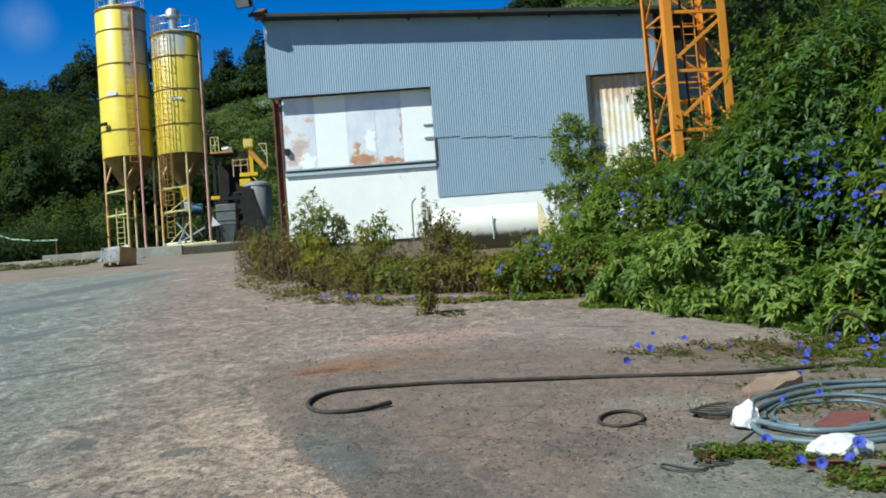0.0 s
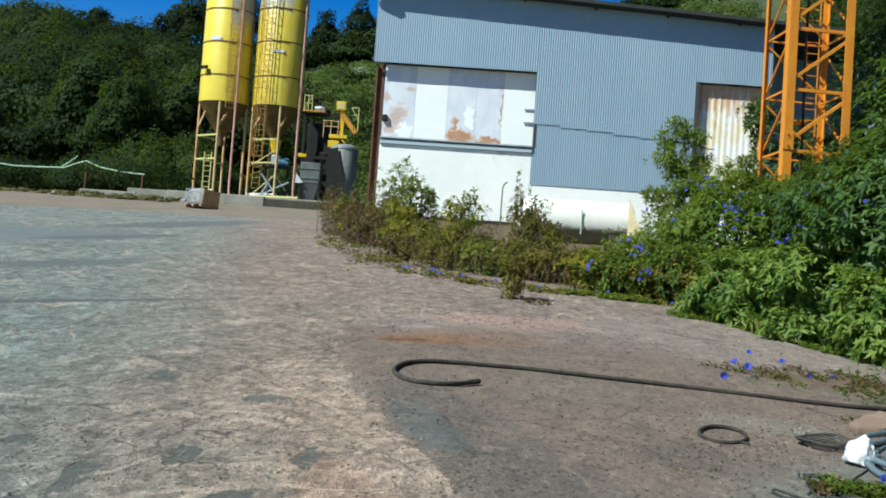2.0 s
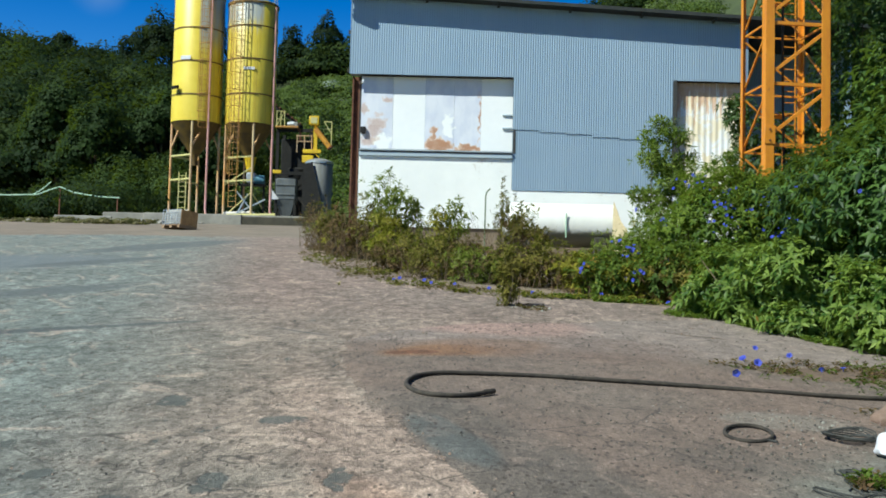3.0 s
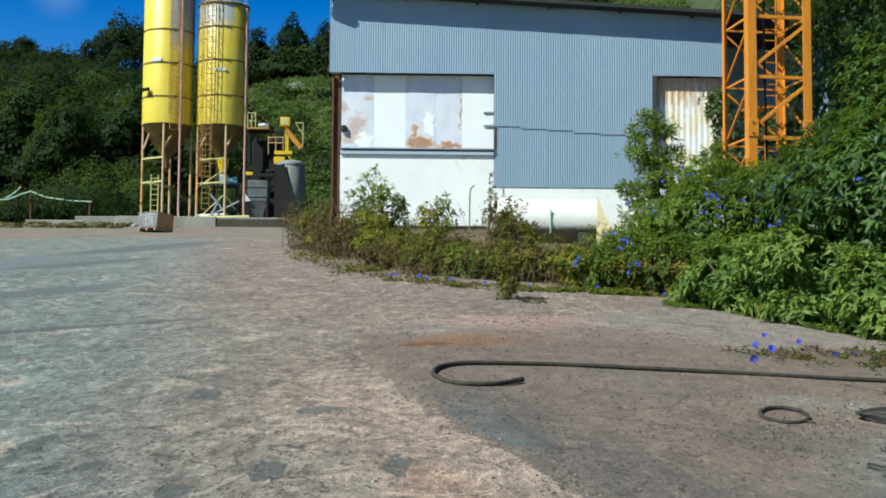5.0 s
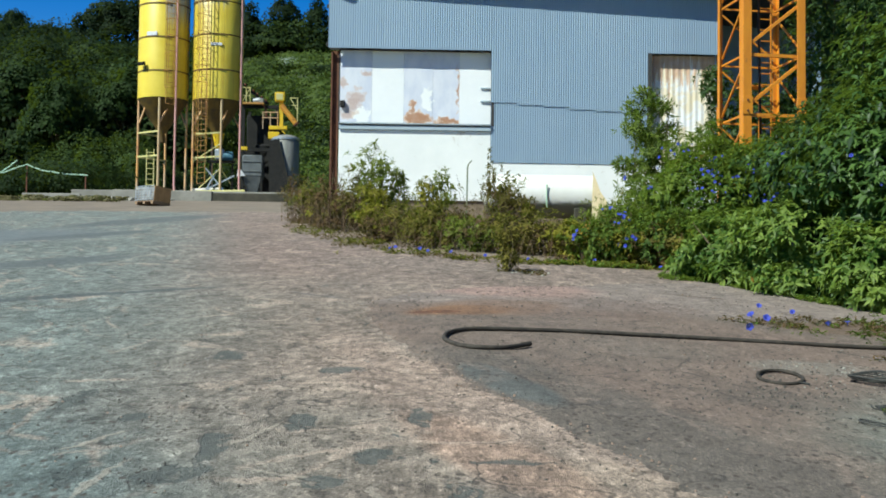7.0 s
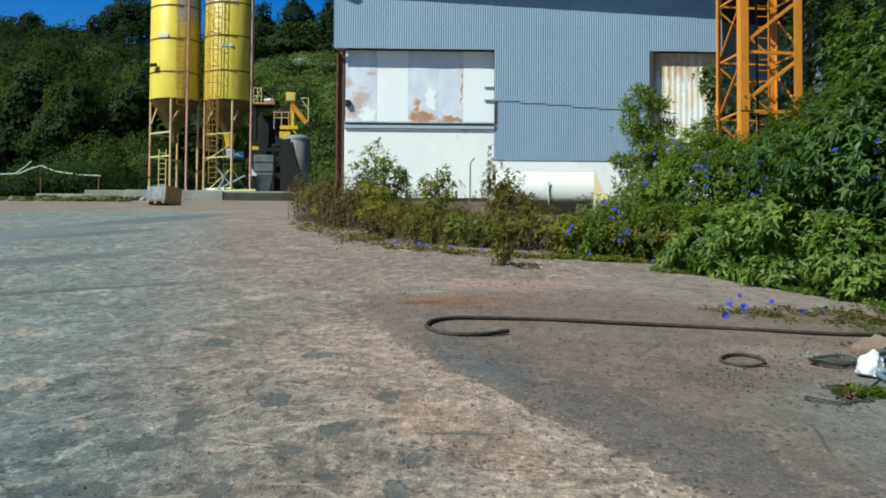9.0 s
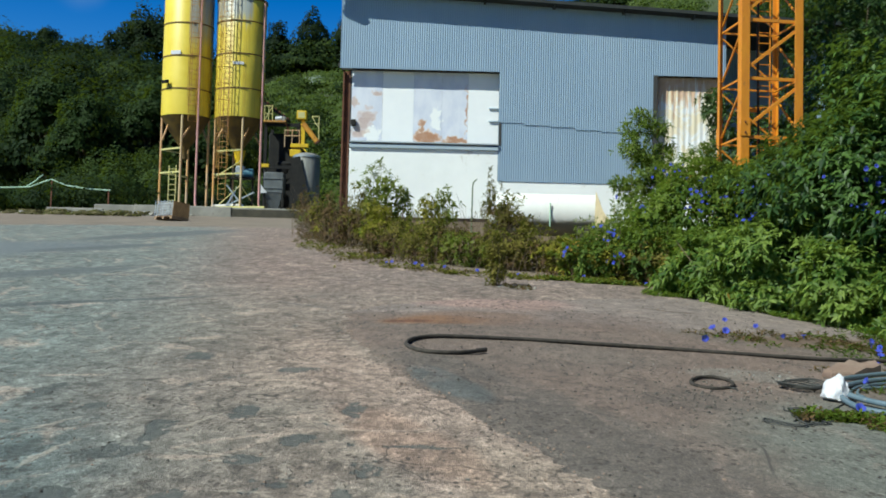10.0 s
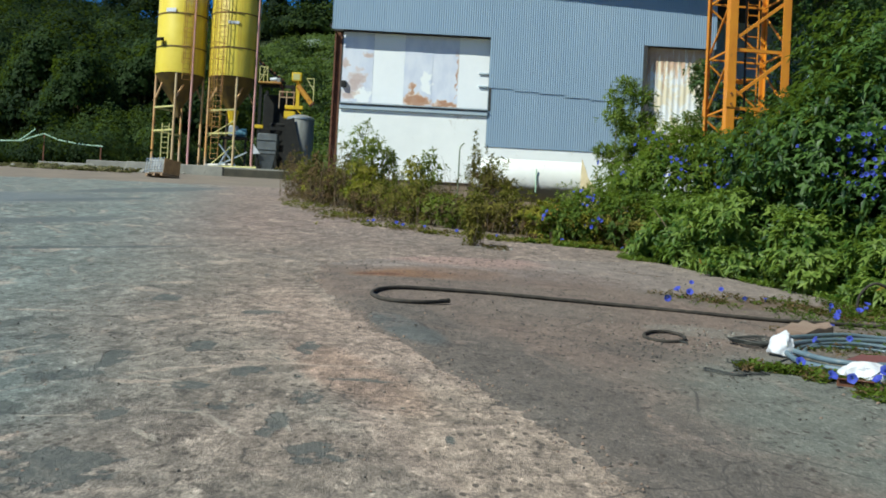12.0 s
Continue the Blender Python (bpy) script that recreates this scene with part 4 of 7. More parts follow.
def make_building():
    b = thing("industrial_building", "blue-grey corrugated metal shed with a white lower wall", "building", pose(0, FY, 0))
    wall = part("wall", Shape().box((7.46, 0.25, 1.50), pose(5.58, 0.17, 5.24), 0.01).box((4.9, 0.25, 2.25), pose(-0.6, 0.172, 5.865), 0.01), "white_wall", b, "white painted lower wall")
    # added strip: brown like the ground below the wall, and for the tank's shadow
    part("plinth", Shape().box((12.4, 0.25, 1.2), pose(3.12, 0.24, 3.88), 0.01).box((4.9, 0.25, 0.26), pose(-0.6, 0.24, 4.61), 0.01), "soil", b, "brown plinth strip added under the white wall, for ground and tank shadow")
    upper = part("upper_wall", Shape().box((12.8, 0.06, 0.12), pose(2.9, 0.08, 9.75)).box((12.8, 0.06, 0.12), pose(2.9, 0.08, 11.0)), "dark_in", b, "dark rails behind the sheets")
    cladding = part("cladding_rail", Shape().box((5.0, 0.04, 0.1), pose(4.38, 0.075, 6.9)), "dark_in", b)
    # upper band of sheets, then the lower ones that overlap it
    stops = (-3.43, -2.56, -1.72, -0.83, 0.06, 0.95, 1.84, 2.69, 3.54, 4.38, 5.23, 6.08, 6.92, 7.72, 8.52, 9.31)
    for k, (x, x1) in enumerate(zip(stops, stops[1:])):
        closed = 1.8 < x < 6.9
        low = 7.93 - 0.066 * (x - 1.84) + random.uniform(-0.02, 0.02) if closed else TOP_Z + random.uniform(-0.006, 0.006)
        part("sheet", corrugated(x, x1 + 0.02, low, 0, roof_z), "blue_sheet", upper, m=pose(0, -0.004 * (k % 2), 0))
        if closed:
            part("sheet", corrugated(x, x1 + 0.02, LOW_Z + random.uniform(-0.008, 0.008), low + 0.08), "blue_sheet", cladding, m=pose(0, 0.024 - 0.004 * (k % 2), 0))
    # the wide opening with its set-back panels
    window = part("window", Shape().box((5.4, 0.06, 0.1), pose(-0.7, 0.3, 9.68)).box((0.08, 0.5, 2.5), pose(1.90, 0.26, 8.42)).box((0.05, 0.06, 2.5), pose(-3.08, 0.39, 8.42)), "dark_in", b, "wide opening closed with set-back metal panels")
    edges = (-3.05, -2.02, -0.98, -0.04, 0.83, 1.86)
    kinds = ("rust_panel_a", "white_panel", "rust_panel_b", "rust_panel_b", "white_panel")
    for i in range(5):
        w = edges[i + 1] - edges[i] - 0.002
        sh = Shape().box((w, 0.02, 2.36), pose((edges[i] + edges[i + 1]) / 2, 0.34 + 0.005 * (i % 2), 8.45), 0.004)
        part("panel", sh, kinds[i], window, ("peeling white panel with rust" if "rust" in kinds[i] else "white painted metal panel"), False)
    for z, y in ((8.45, 0.30), (8.02, 0.29)):
        part("bracket", Shape().box((0.34, 0.05, 0.05), pose(1.69, y, z), 0.01), "grey_beam", window)
    part("switch_box", Shape().box((0.16, 0.12, 0.22), pose(-2.96, 0.27, 7.86), 0.02), "dark_steel", window)
    # dark strip in place of the shadow line between panels and ledge
    part("shadow_strip", Shape().box((4.9, 0.05, 0.07), pose(-0.60, 0.30, 7.23)), "dark_in", b)
    part("ledge", Shape().box((4.9, 0.08, 0.13), pose(-0.60, 0.01, 7.06), 0.012).box((4.9, 0.14, 0.03), pose(-0.60, -0.01, 7.19), 0.008), "grey_beam", b, "blue-grey ledge below the panels")
    # the second opening with rusted ribbed sheets
    second = part("window", Shape().box((0.15, 0.4, 3.7), pose(6.995, 0.2, 7.8)).box((2.3, 0.06, 0.08), pose(8.1, 0.25, 9.67)).box((0.07, 0.4, 3.7), pose(9.25, 0.2, 7.8)), "dark_in", b, "opening closed with rust-streaked ribbed sheets")
    x = 7.0
    while x < 8.6:
        part("ribbed_sheet", corrugated(x, x + 0.76, 5.9, TOP_Z, None, 0.19, 0.016), "rust_ribs", second, "rust-streaked white ribbed sheet", True, pose(0, 0.26, 0))
        x += 0.74
    flange = [(-3.355, 0.36), (-3.305, 0.36), (-3.305, 0.465), (-3.155, 0.465), (-3.155, 0.36), (-3.105, 0.36), (-3.105, 0.60), (-3.155, 0.60), (-3.155, 0.495), (-3.305, 0.495), (-3.305, 0.60), (-3.355, 0.60)]
    post_faces = [tuple(range(11, -1, -1)), tuple(range(12, 24))] + [(i, (i + 1) % 12, (i + 1) % 12 + 12, i + 12) for i in range(12)]
    part("pillar", Shape().add([(x, y, z) for z in (3.82, 9.62) for x, y in flange], post_faces), "rust_steel", b, "rusted steel corner post", False)
    # roof, its thin edge and the closed back and sides
    roof = Shape()
    for y, lift in ((-0.47, 0.0), (16.0, -0.6)):
        for x in (-3.44, 13.1):
            for dz in (0.0, 0.10):
                roof.v.append((x, y, roof_z(x) + lift + dz))
    roof.f = [(0, 2, 3, 1), (0, 4, 6, 2), (1, 3, 7, 5), (4, 5, 7, 6), (0, 1, 5, 4), (2, 6, 7, 3)]
    part("roof", roof, "dark_roof", b, "dark overhanging metal roof", False)
    part("fascia", Shape().bar((-3.85, -0.49, roof_z(-3.85) + 0.04), (13.1, -0.49, roof_z(13.1) + 0.04), 0.04, 0.11), "dark_roof", b)
    part("return_wall", Shape().box((0.12, 3.4, 8.2), pose(9.25, 1.85, 7.75)), "blue_sheet", b, "", False)
    part("set_back_wall", corrugated(9.3, 12.8, 3.6, 0, lambda x: roof_z(x) - 0.13), "blue_sheet", b, "shaded set-back sheet wall", True, pose(0, 3.2, 0))
    part("back_wall", Shape().box((16.0, 0.1, 8.0), pose(4.65, 15.5, 7.5)).box((0.1, 15.0, 7.6), pose(12.75, 8.0, 7.4)).box((0.1, 15.0, 7.6), pose(-3.0, 8.0, 7.6)), "blue_sheet", b)
    for x in (-3.45, -1.0, 1.3, 3.6, 5.9, 8.2):
        part("rafter_end", Shape().box((0.08, 0.40, 0.09), pose(x, -0.22, roof_z(x) - 0.05), 0.01), "dark_roof", b)
    lamp = thing("floodlight", "black rectangular floodlight on a rusty roof bracket", "floodlight", pose(-3.95, FY - 0.75, roof_z(-3.95) + 0.42, 28, 0, -18))
    part("housing", Shape().box((0.52, 0.14, 0.40), Matrix(), 0.03), "dark_steel", lamp)
    part("glass", Shape().box((0.44, 0.02, 0.32), pose(0, -0.075, 0), 0.005), "lens", lamp, "grey lamp glass")
    part("fin", Shape().box((0.40, 0.10, 0.30), pose(0, 0.11, 0), 0.03), "dark_steel", lamp)
    part("yoke", Shape().tube([(0.30, 0, 0), (0.30, 0.05, -0.30), (0.12, 0.12, -0.42), (0.12, 0.45, -0.5)], 0.025, 6), "rust_steel", lamp)
    part("bracket", Shape().box((0.30, 0.5, 0.28), pose(0.30, 0.42, -0.58), 0.02), "rust_steel", lamp, "rusty red bracket box")


make_building()


def make_tank():
    x0, x1, y, z, r = 1.62, 4.78, 34.55, 4.67, 0.65
    t = thing("storage_tank", "white horizontal steel tank with mould and painted shade below on concrete blocks", "tank", pose((x0 + x1) / 2, y, z))
    half = (x1 - x0) / 2
    turn = pose(0, 0, 0, 0, 90, 0)
    prof = [(0.0, -half - 0.16), (0.25 * r, -half - 0.15), (0.6 * r, -half - 0.10), (0.88 * r, -half - 0.03), (r, -half + 0.06), (r, half - 0.06), (0.88 * r, half + 0.03), (0.6 * r, half + 0.10), (0.0, half + 0.16)]
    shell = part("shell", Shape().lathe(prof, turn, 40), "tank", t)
    part("pipe", Shape().tube([(0.09, -r - 0.03, -0.40), (0.09, -r - 0.03, 0.30)], 0.022, 8), "cable", t, "pale green level pipe")
    for x in (-1.1, 1.1):
        low = gz((x0 + x1) / 2 + x, y) - z
        part("support", Shape().box((0.35, 1.2, -0.35 - low), pose(x, 0, (-0.35 + low) / 2 - 0.02), 0.02), "pad_dark", t, "dark concrete support block")


make_tank()

leaning = thing("broken_board", "pale yellow broken board leaning on the tank end", "board", pose(4.72, 33.55, gz(4.72, 33.55), -8, 0, -10))
part("board", Shape().add([(x, y, z) for y in (-0.012, 0.012) for x, z in ((-0.16, 0.0), (0.34, 0.0), (0.30, 1.05), (0.10, 1.35), (-0.12, 1.95))], [(0, 1, 2, 3, 4), (9, 8, 7, 6, 5)] + [(i, i + 5, (i + 1) % 5 + 5, (i + 1) % 5) for i in range(5)]), "board_pale", leaning, "", False)

post = thing("standpipe", "thin green-stained standpipe with a bent top", "pipe", pose(0.93, 33.7, gz(0.93, 33.7)))
part("pipe", Shape().tube([(0, 0, -0.05), (0.01, 0, 1.80), (0.03, 0, 1.90), (0.08, 0, 1.97), (0.14, 0, 2.02)], 0.021, 8), "post_paint", post)


# ---- the crane mast ----
def make_mast():
    mast = thing("crane_mast", "orange lattice mast of a tower crane behind shrubs", "crane", pose(8.04, 30.0, 0, 0, 0, 7))
    side, z0, z1 = 1.55, 3.0, 17.2
    corners = [(0, 0), (side, 0), (side, side), (0, side)]
    for x, y in corners:
        ix, iy = (1 if x == 0 else -1), (1 if y == 0 else -1)
        leg = 0.23 if y == 0 else 0.13
        s = Shape()
        s.box((leg, 0.025, z1 - z0), pose(x + ix * (leg / 2 - 0.09), y - iy * 0.09, (z0 + z1) / 2), 0.004)
        s.box((0.025, leg, z1 - z0), pose(x - ix * 0.09, y + iy * (leg / 2 - 0.09), (z0 + z1) / 2), 0.004)
        ob = part("leg", s, "orange", mast, "", False)
        for z in (6.72, 11.2):
            part("splice_plate", Shape().box((leg + 0.05, 0.03, 0.46), pose(x + ix * (leg / 2 - 0.09), y - iy * 0.112, z), 0.005), "orange", ob)
            for dz in (-0.14, 0.14):
                part("bolt", Shape().lathe([(0.0, 0.03), (0.028, 0.03), (0.028, 0.0)], pose(x + ix * 0.02, y - iy * 0.125, z + dz, 90 * iy, 0, 0), 6), "rust_steel", ob)
    z, k = 3.31, 0
    while z < 17:
        for i in range(4):
            (ax, ay), (bx, by) = corners[i], corners[(i + 1) % 4]
            a, b = Vector((ax, ay, z)), Vector((bx, by, z))
            part("crossbar", Shape().bar(a, b, 0.085 if i == 0 else 0.05), "orange", mast, "", False)
            part("diagonal", Shape().bar(a + Vector((0, 0, 0.19)), b + Vector((0, 0, 1.42)), *((0.13, 0.08) if i == 0 else (0.045, 0.045))), "orange", mast, "", False)
        z, k = z + 1.59, k + 1
    ladder = Shape()
    for x in (0.82, 1.16):
        ladder.bar((x, 0.98, z0), (x, 0.98, z1), 0.03, 0.03)
    z = z0
    while z < z1:
        ladder.bar((0.82, 0.98, z), (1.16, 0.98, z), 0.025)
        z += 0.3
    part("ladder", ladder, "orange", mast, "", False)
    for z in (7.4, 10.4):
        part("platform", Shape().box((0.62, 0.5, 0.04), pose(0.55, 0.9, z), 0.005), "orange", mast, "", False)
    part("cable", Shape().tube([(0.62, 0.5, z0), (0.66, 0.52, 6), (0.60, 0.5, 9), (0.65, 0.5, z1)], 0.035, 6), "rubber", mast, "thick black power cable")
    part("base", Shape().box((2.4, 2.4, 1.0), pose(side / 2, side / 2, 3.0), 0.05), "pad", mast, "concrete base block")


make_mast()


# ---- the silos and the mixing plant ----
def make_silo(x, y, z_pad, z_low, z_high, ladder_turn, pipe_turn, rings, paint, angles, ladder_low, braces=(), r=1.42):
    t = thing("cement_silo", "", "silo", pose(x, y, z_low))
    h = z_high - z_low
    shell = part("shell", Shape().lathe([(r, 0), (r, h), (r - 0.1, h + 0.12), (0.0, h + 0.30)], Matrix(), 48), paint, t)
    part("cone", Shape().lathe([(r - 0.01, 0.0), (r * 0.5, -1.15), (0.16, -1.9), (0.16, -2.4)], Matrix(), 32), "cone_shaded", t, "yellow discharge cone in a colour darkened as shade")
    for z in rings:
        part("weld_ring", Shape().lathe([(r, z - z_low - 0.035), (r + 0.03, z - z_low - 0.035), (r + 0.03, z - z_low + 0.035), (r, z - z_low + 0.035)], Matrix(), 48), "ring", t)
    part("rim", Shape().lathe([(r, h - 0.1), (r + 0.05, h - 0.1), (r + 0.05, h + 0.02), (r - 0.05, h + 0.04)], Matrix(), 48), "ring", t)
    down = z_pad - z_low
    feet = [Vector((math.sin(radians(a)) * (r - 0.09), -math.cos(radians(a)) * (r - 0.09), 0)) for a in angles]
    for k, f in enumerate(feet):
        leg = part("leg", Shape().tube([f + Vector((0, 0, 0.35)), f + Vector((0, 0, down))], 0.068, 10), "leg_pale" if k == 1 else "leg_paint", t)
        part("foot_plate", Shape().box((0.4, 0.4, 0.03), Matrix.Translation(f + Vector((0, 0, down + 0.015)))), "dark_steel", leg)
        part("knee_brace", Shape().bar(f.lerp(feet[(k + 1) % 4], 0.04) + Vector((0, 0, -1.35)), f.lerp(feet[(k + 1) % 4], 0.45) + Vector((0, 0, -0.1)), 0.08), "leg_paint", t)
    for frac in (0.58, 0.34):
        for k in (0, 3):
            a, b = feet[k], feet[(k + 1) % 4]
            part("tie_bar", Shape().bar(a + Vector((0, 0, down * frac)), b + Vector((0, 0, down * frac)), 0.09), "pale_yellow", t)

    for k, low, high in braces:
        part("brace_rod", Shape().bar(feet[k] + Vector((0, 0, down * low)), feet[(k + 1) % 4] + Vector((0, 0, down * high)), 0.05), "pale_yellow", t, "", False)
    part("low_bar", Shape().bar(feet[0] + Vector((0, 0, down * 0.90)), feet[1] + Vector((0, 0, down * 0.90)), 0.10), "bottle", t, "whitish low bar")

    def ring_at(turn, out, z):
        return Vector((math.sin(radians(turn)) * (r + out), -math.cos(radians(turn)) * (r + out), z))

    lad = Shape()
    for d in (-9, 9):
        lad.tube([ring_at(ladder_turn + d, 0.16, ladder_low), ring_at(ladder_turn + d, 0.16, h + 0.9)], 0.022, 6)
    z = ladder_low
    while z < h + 0.8:
        lad.tube([ring_at(ladder_turn - 9, 0.16, z), ring_at(ladder_turn + 9, 0.16, z)], 0.012, 5, False)
        z += 0.3
    lad = part("ladder", lad, "silo_dark", t, "rusty ladder with safety hoops")
    first = max(ladder_low + 0.9, -3.0)
    z = first
    while z < h + 0.9:
        hoop = []
        for k in range(9):
            a = math.pi * k / 8
            mid = ring_at(ladder_turn, 0.16, z)
            side = Vector((math.cos(radians(ladder_turn)), math.sin(radians(ladder_turn)), 0))
            away = Vector((math.sin(radians(ladder_turn)), -math.cos(radians(ladder_turn)), 0))
            hoop.append(mid + side * (0.34 * math.cos(a)) + away * (0.62 * math.sin(a)))
        part("hoop", Shape().tube(hoop, 0.016, 5), "silo_dark", lad)
        z += 0.95
    for k in range(5):
        a = math.pi * k / 4
        side = Vector((math.cos(radians(ladder_turn)), math.sin(radians(ladder_turn)), 0))
        away = Vector((math.sin(radians(ladder_turn)), -math.cos(radians(ladder_turn)), 0))
        off = side * (0.34 * math.cos(a)) + away * (0.62 * math.sin(a))
        part("cage_bar", Shape().tube([ring_at(ladder_turn, 0.16, first) + off, ring_at(ladder_turn, 0.16, h + 0.85) + off], 0.013, 5), "silo_dark", lad)
    p = [ring_at(pipe_turn, 0.16, h - 0.2), ring_at(pipe_turn, 0.16, down + 0.75), ring_at(pipe_turn, 0.2, down + 0.45), ring_at(pipe_turn, 0.35, down + 0.25), ring_at(pipe_turn, 0.8, down + 0.15)]
    part("filling_pipe", Shape().tube(p, 0.062, 8), "pipe_rose", t, "faded red filling pipe with a bend")
    rail = Shape()
    for k in range(14):
        a = 360 * k / 14
        rail.tube([ring_at(a, -0.08, h), ring_at(a, -0.08, h + 0.95)], 0.018, 5)
    for z in (0.5, 0.95):
        rail.tube([ring_at(360 * k / 28, -0.08, h + z) for k in range(29)], 0.018, 5)
    part("railing", rail, "steel", t, "thin grey top railing")
    return t


A = make_silo(-14.91, 66.0, 7.1, 12.75, 21.3, 26, 38, (20.0, 18.05, 16.15, 14.25), "silo_a", (-76, 4, 100, 184), -0.4)
tagged(A, "tall yellow cement silo with cement-grey streaks on legs", "", "cement silos")
rungs = Shape()
for x in (-0.62, -0.22):
    rungs.bar((x, -1.0, -5.45), (x, -1.0, -2.9), 0.05)
for k in range(8):
    rungs.bar((-0.62, -1.0, -5.2 + 0.3 * k), (-0.22, -1.0, -5.2 + 0.3 * k), 0.03)
part("lower_ladder", rungs, "pale_yellow", A, "short pale yellow ladder between the legs", False)
part("vent_filter", Shape().lathe([(0.30, 0.1), (0.30, 1.6), (0.36, 1.62), (0.36, 1.85), (0.0, 1.9)], pose(-0.3, -0.2, 8.55), 20), "steel", A, "grey metal filter on the top")
part("spotlight", Shape().box((0.42, 0.22, 0.20), pose(-0.95, -1.35, 1.85, 15, 0, -30), 0.03).tube([(-0.7, -1.30, 1.45), (-0.78, -1.36, 1.8)], 0.03, 6), "dark_steel", A, "small black spotlight on an arm")
part("sign", Shape().box((0.62, 0.02, 0.22), pose(-0.40, -1.395, 3.55, 0, 0, -16), 0.01), "white_bag", A, "small white plate")
B = make_silo(-11.83, 66.0, 7.1, 12.72, 19.65, -22, 64, (18.25, 16.35, 14.35), "silo_b", (-72, 20, 108, 200), -4.8, ((0, 0.95, 0.70), (1, 0.70, 0.95), (0, 0.62, 0.45)))
tagged(B, "yellow cement silo with rust-streaked ladder and metal vent", "", "cement silos")
part("vent_filter", Shape().lathe([(0.26, 0.1), (0.26, 0.95), (0.42, 1.0), (0.42, 1.35), (0.30, 1.5), (0.0, 1.55)], pose(-0.05, -0.2, 7.0), 20), "steel", B, "bright metal vent cowl")
part("sign", Shape().box((0.62, 0.02, 0.16), pose(0.12, -1.425, 3.05, 0, 0, 5), 0.01), "white_bag", B, "small white plate")


def make_plant():
    ox, oy, oz = -11.0, 79.0, 7.08
    p = thing("mixing_plant", "dark concrete mixing plant with yellow conveyor parts", "machine", pose(ox + 0.40, oy, oz))

    def at(x, y, z):
        return Vector((x - ox, y - oy, z - oz))

    def block(x0, x1, y0, y1, z0, z1, chamfer=0.03):
        return Shape().box((x1 - x0, y1 - y0, z1 - z0), Matrix.Translation(at((x0 + x1) / 2, (y0 + y1) / 2, (z0 + z1) / 2)), chamfer)

    part("housing", block(-12.5, -10.5, 79.8, 82.2, 11.9, 14.2, 0.05), "dark_steel", p, "dark steel mixer housing")
    # two near-black boxes added as backing, for the shaded depth of the plant
    part("lower_backing", block(-12.6, -10.0, 79.7, 82.0, 7.08, 11.85, 0.05), "dark_steel", p, "dark box added to fill the shaded lower plant")
    part("hopper_backing", block(-11.0, -9.3, 81.2, 83.0, 7.08, 12.4, 0.05), "dark_steel", p, "dark box added behind the hopper for the shade there")
    for x in (-12.62, -10.35):
        for y in (79.0, 82.0):
            part("post", Shape().bar(at(x, y, oz), at(x, y, 14.8), 0.2), "dark_steel", p, "", False)
    for z in (11.7, 14.66):
        part("girder", Shape().bar(at(-12.7, 78.95, z), at(-10.25, 78.95, z), 0.16, 0.22), "dark_steel", p, "", False)
    for x0, x1 in ((-12.6, -10.4), (-10.4, -12.6)):
        part("cross_brace", Shape().bar(at(x0, 79.0, 9.0), at(x1, 79.0, 11.6), 0.10), "dark_steel", p, "", False)
    part("mixer_bowl", Shape().lathe([(0.30, -1.1), (0.95, -0.2), (1.0, 0.5), (0.9, 0.62), (0.0, 0.66)], Matrix.Translation(at(-11.4, 80.6, 11.6)), 24), "dark_steel", p)
    part("platform", block(-12.75, -11.2, 78.5, 79.8, 14.78, 14.90, 0.01), "silo_dark", p, "rusty yellow platform edge")
    rail = Shape()
    for x in (-12.68, -12.40, -12.14):
        rail.bar(at(x, 78.55, 14.85), at(x, 78.55, 15.95), 0.05)
    for z in (15.38, 15.92):
        rail.bar(at(-12.72, 78.55, z), at(-12.10, 78.55, z - 0.04), 0.05)
    rail.bar(at(-12.68, 78.55, 14.9), at(-12.14, 78.55, 15.9), 0.04)
    part("railing", rail, "pale_yellow", p, "pale yellow platform railing", False)
    belt = part("conveyor", Shape().bar(at(-13.0, 79.6, 16.4), at(-11.0, 79.2, 14.9), 0.30, 0.18), "dark_steel", p, "dark inclined conveyor", False)
    for k in range(7):
        u = (k + 0.5) / 7
        part("roller", Shape().tube([at(-13.0 + 2.0 * u, 78.95, 16.55 - 1.5 * u), at(-13.0 + 2.0 * u, 79.75, 16.55 - 1.5 * u)], 0.06, 8), "rust_steel", belt)
    drive = part("drive_motor", Shape().tube([at(-11.95, 78.8, 15.0), at(-11.50, 78.8, 15.06)], 0.22, 14), "steel", p, "pale grey drive motor")
    part("gearbox", block(-11.52, -11.22, 78.6, 79.0, 14.85, 15.20, 0.05), "grey_steel", drive)
    part("feed_pipe", Shape().tube([at(-11.3, 78.9, 14.9), at(-11.1, 78.85, 14.5), at(-11.05, 78.85, 13.9)], 0.09, 8), "rust_steel", p)
    for z in (13.87, 14.25):
        part("walk_rail", Shape().bar(at(-11.3, 78.6, z), at(-10.2, 78.6, z), 0.05), "leg_paint", p, "", False)
    for x in (-11.25, -10.75, -10.25):
        part("rail_post", Shape().bar(at(x, 78.62, 13.1), at(x, 78.62, 14.3), 0.05), "leg_paint", p, "", False)
    head = part("head_box", block(-10.46, -9.78, 78.5, 79.2, 15.0, 15.63, 0.04), "yellow", p, "yellow box at the conveyor head")
    part("hatch", block(-10.36, -9.90, 78.48, 78.51, 15.10, 15.52, 0.01), "pale_yellow", head)
    part("down_pipe", Shape().bar(at(-10.03, 78.8, 15.0), at(-10.02, 78.8, 13.2), 0.26, 0.26), "yellow", p, "", False)
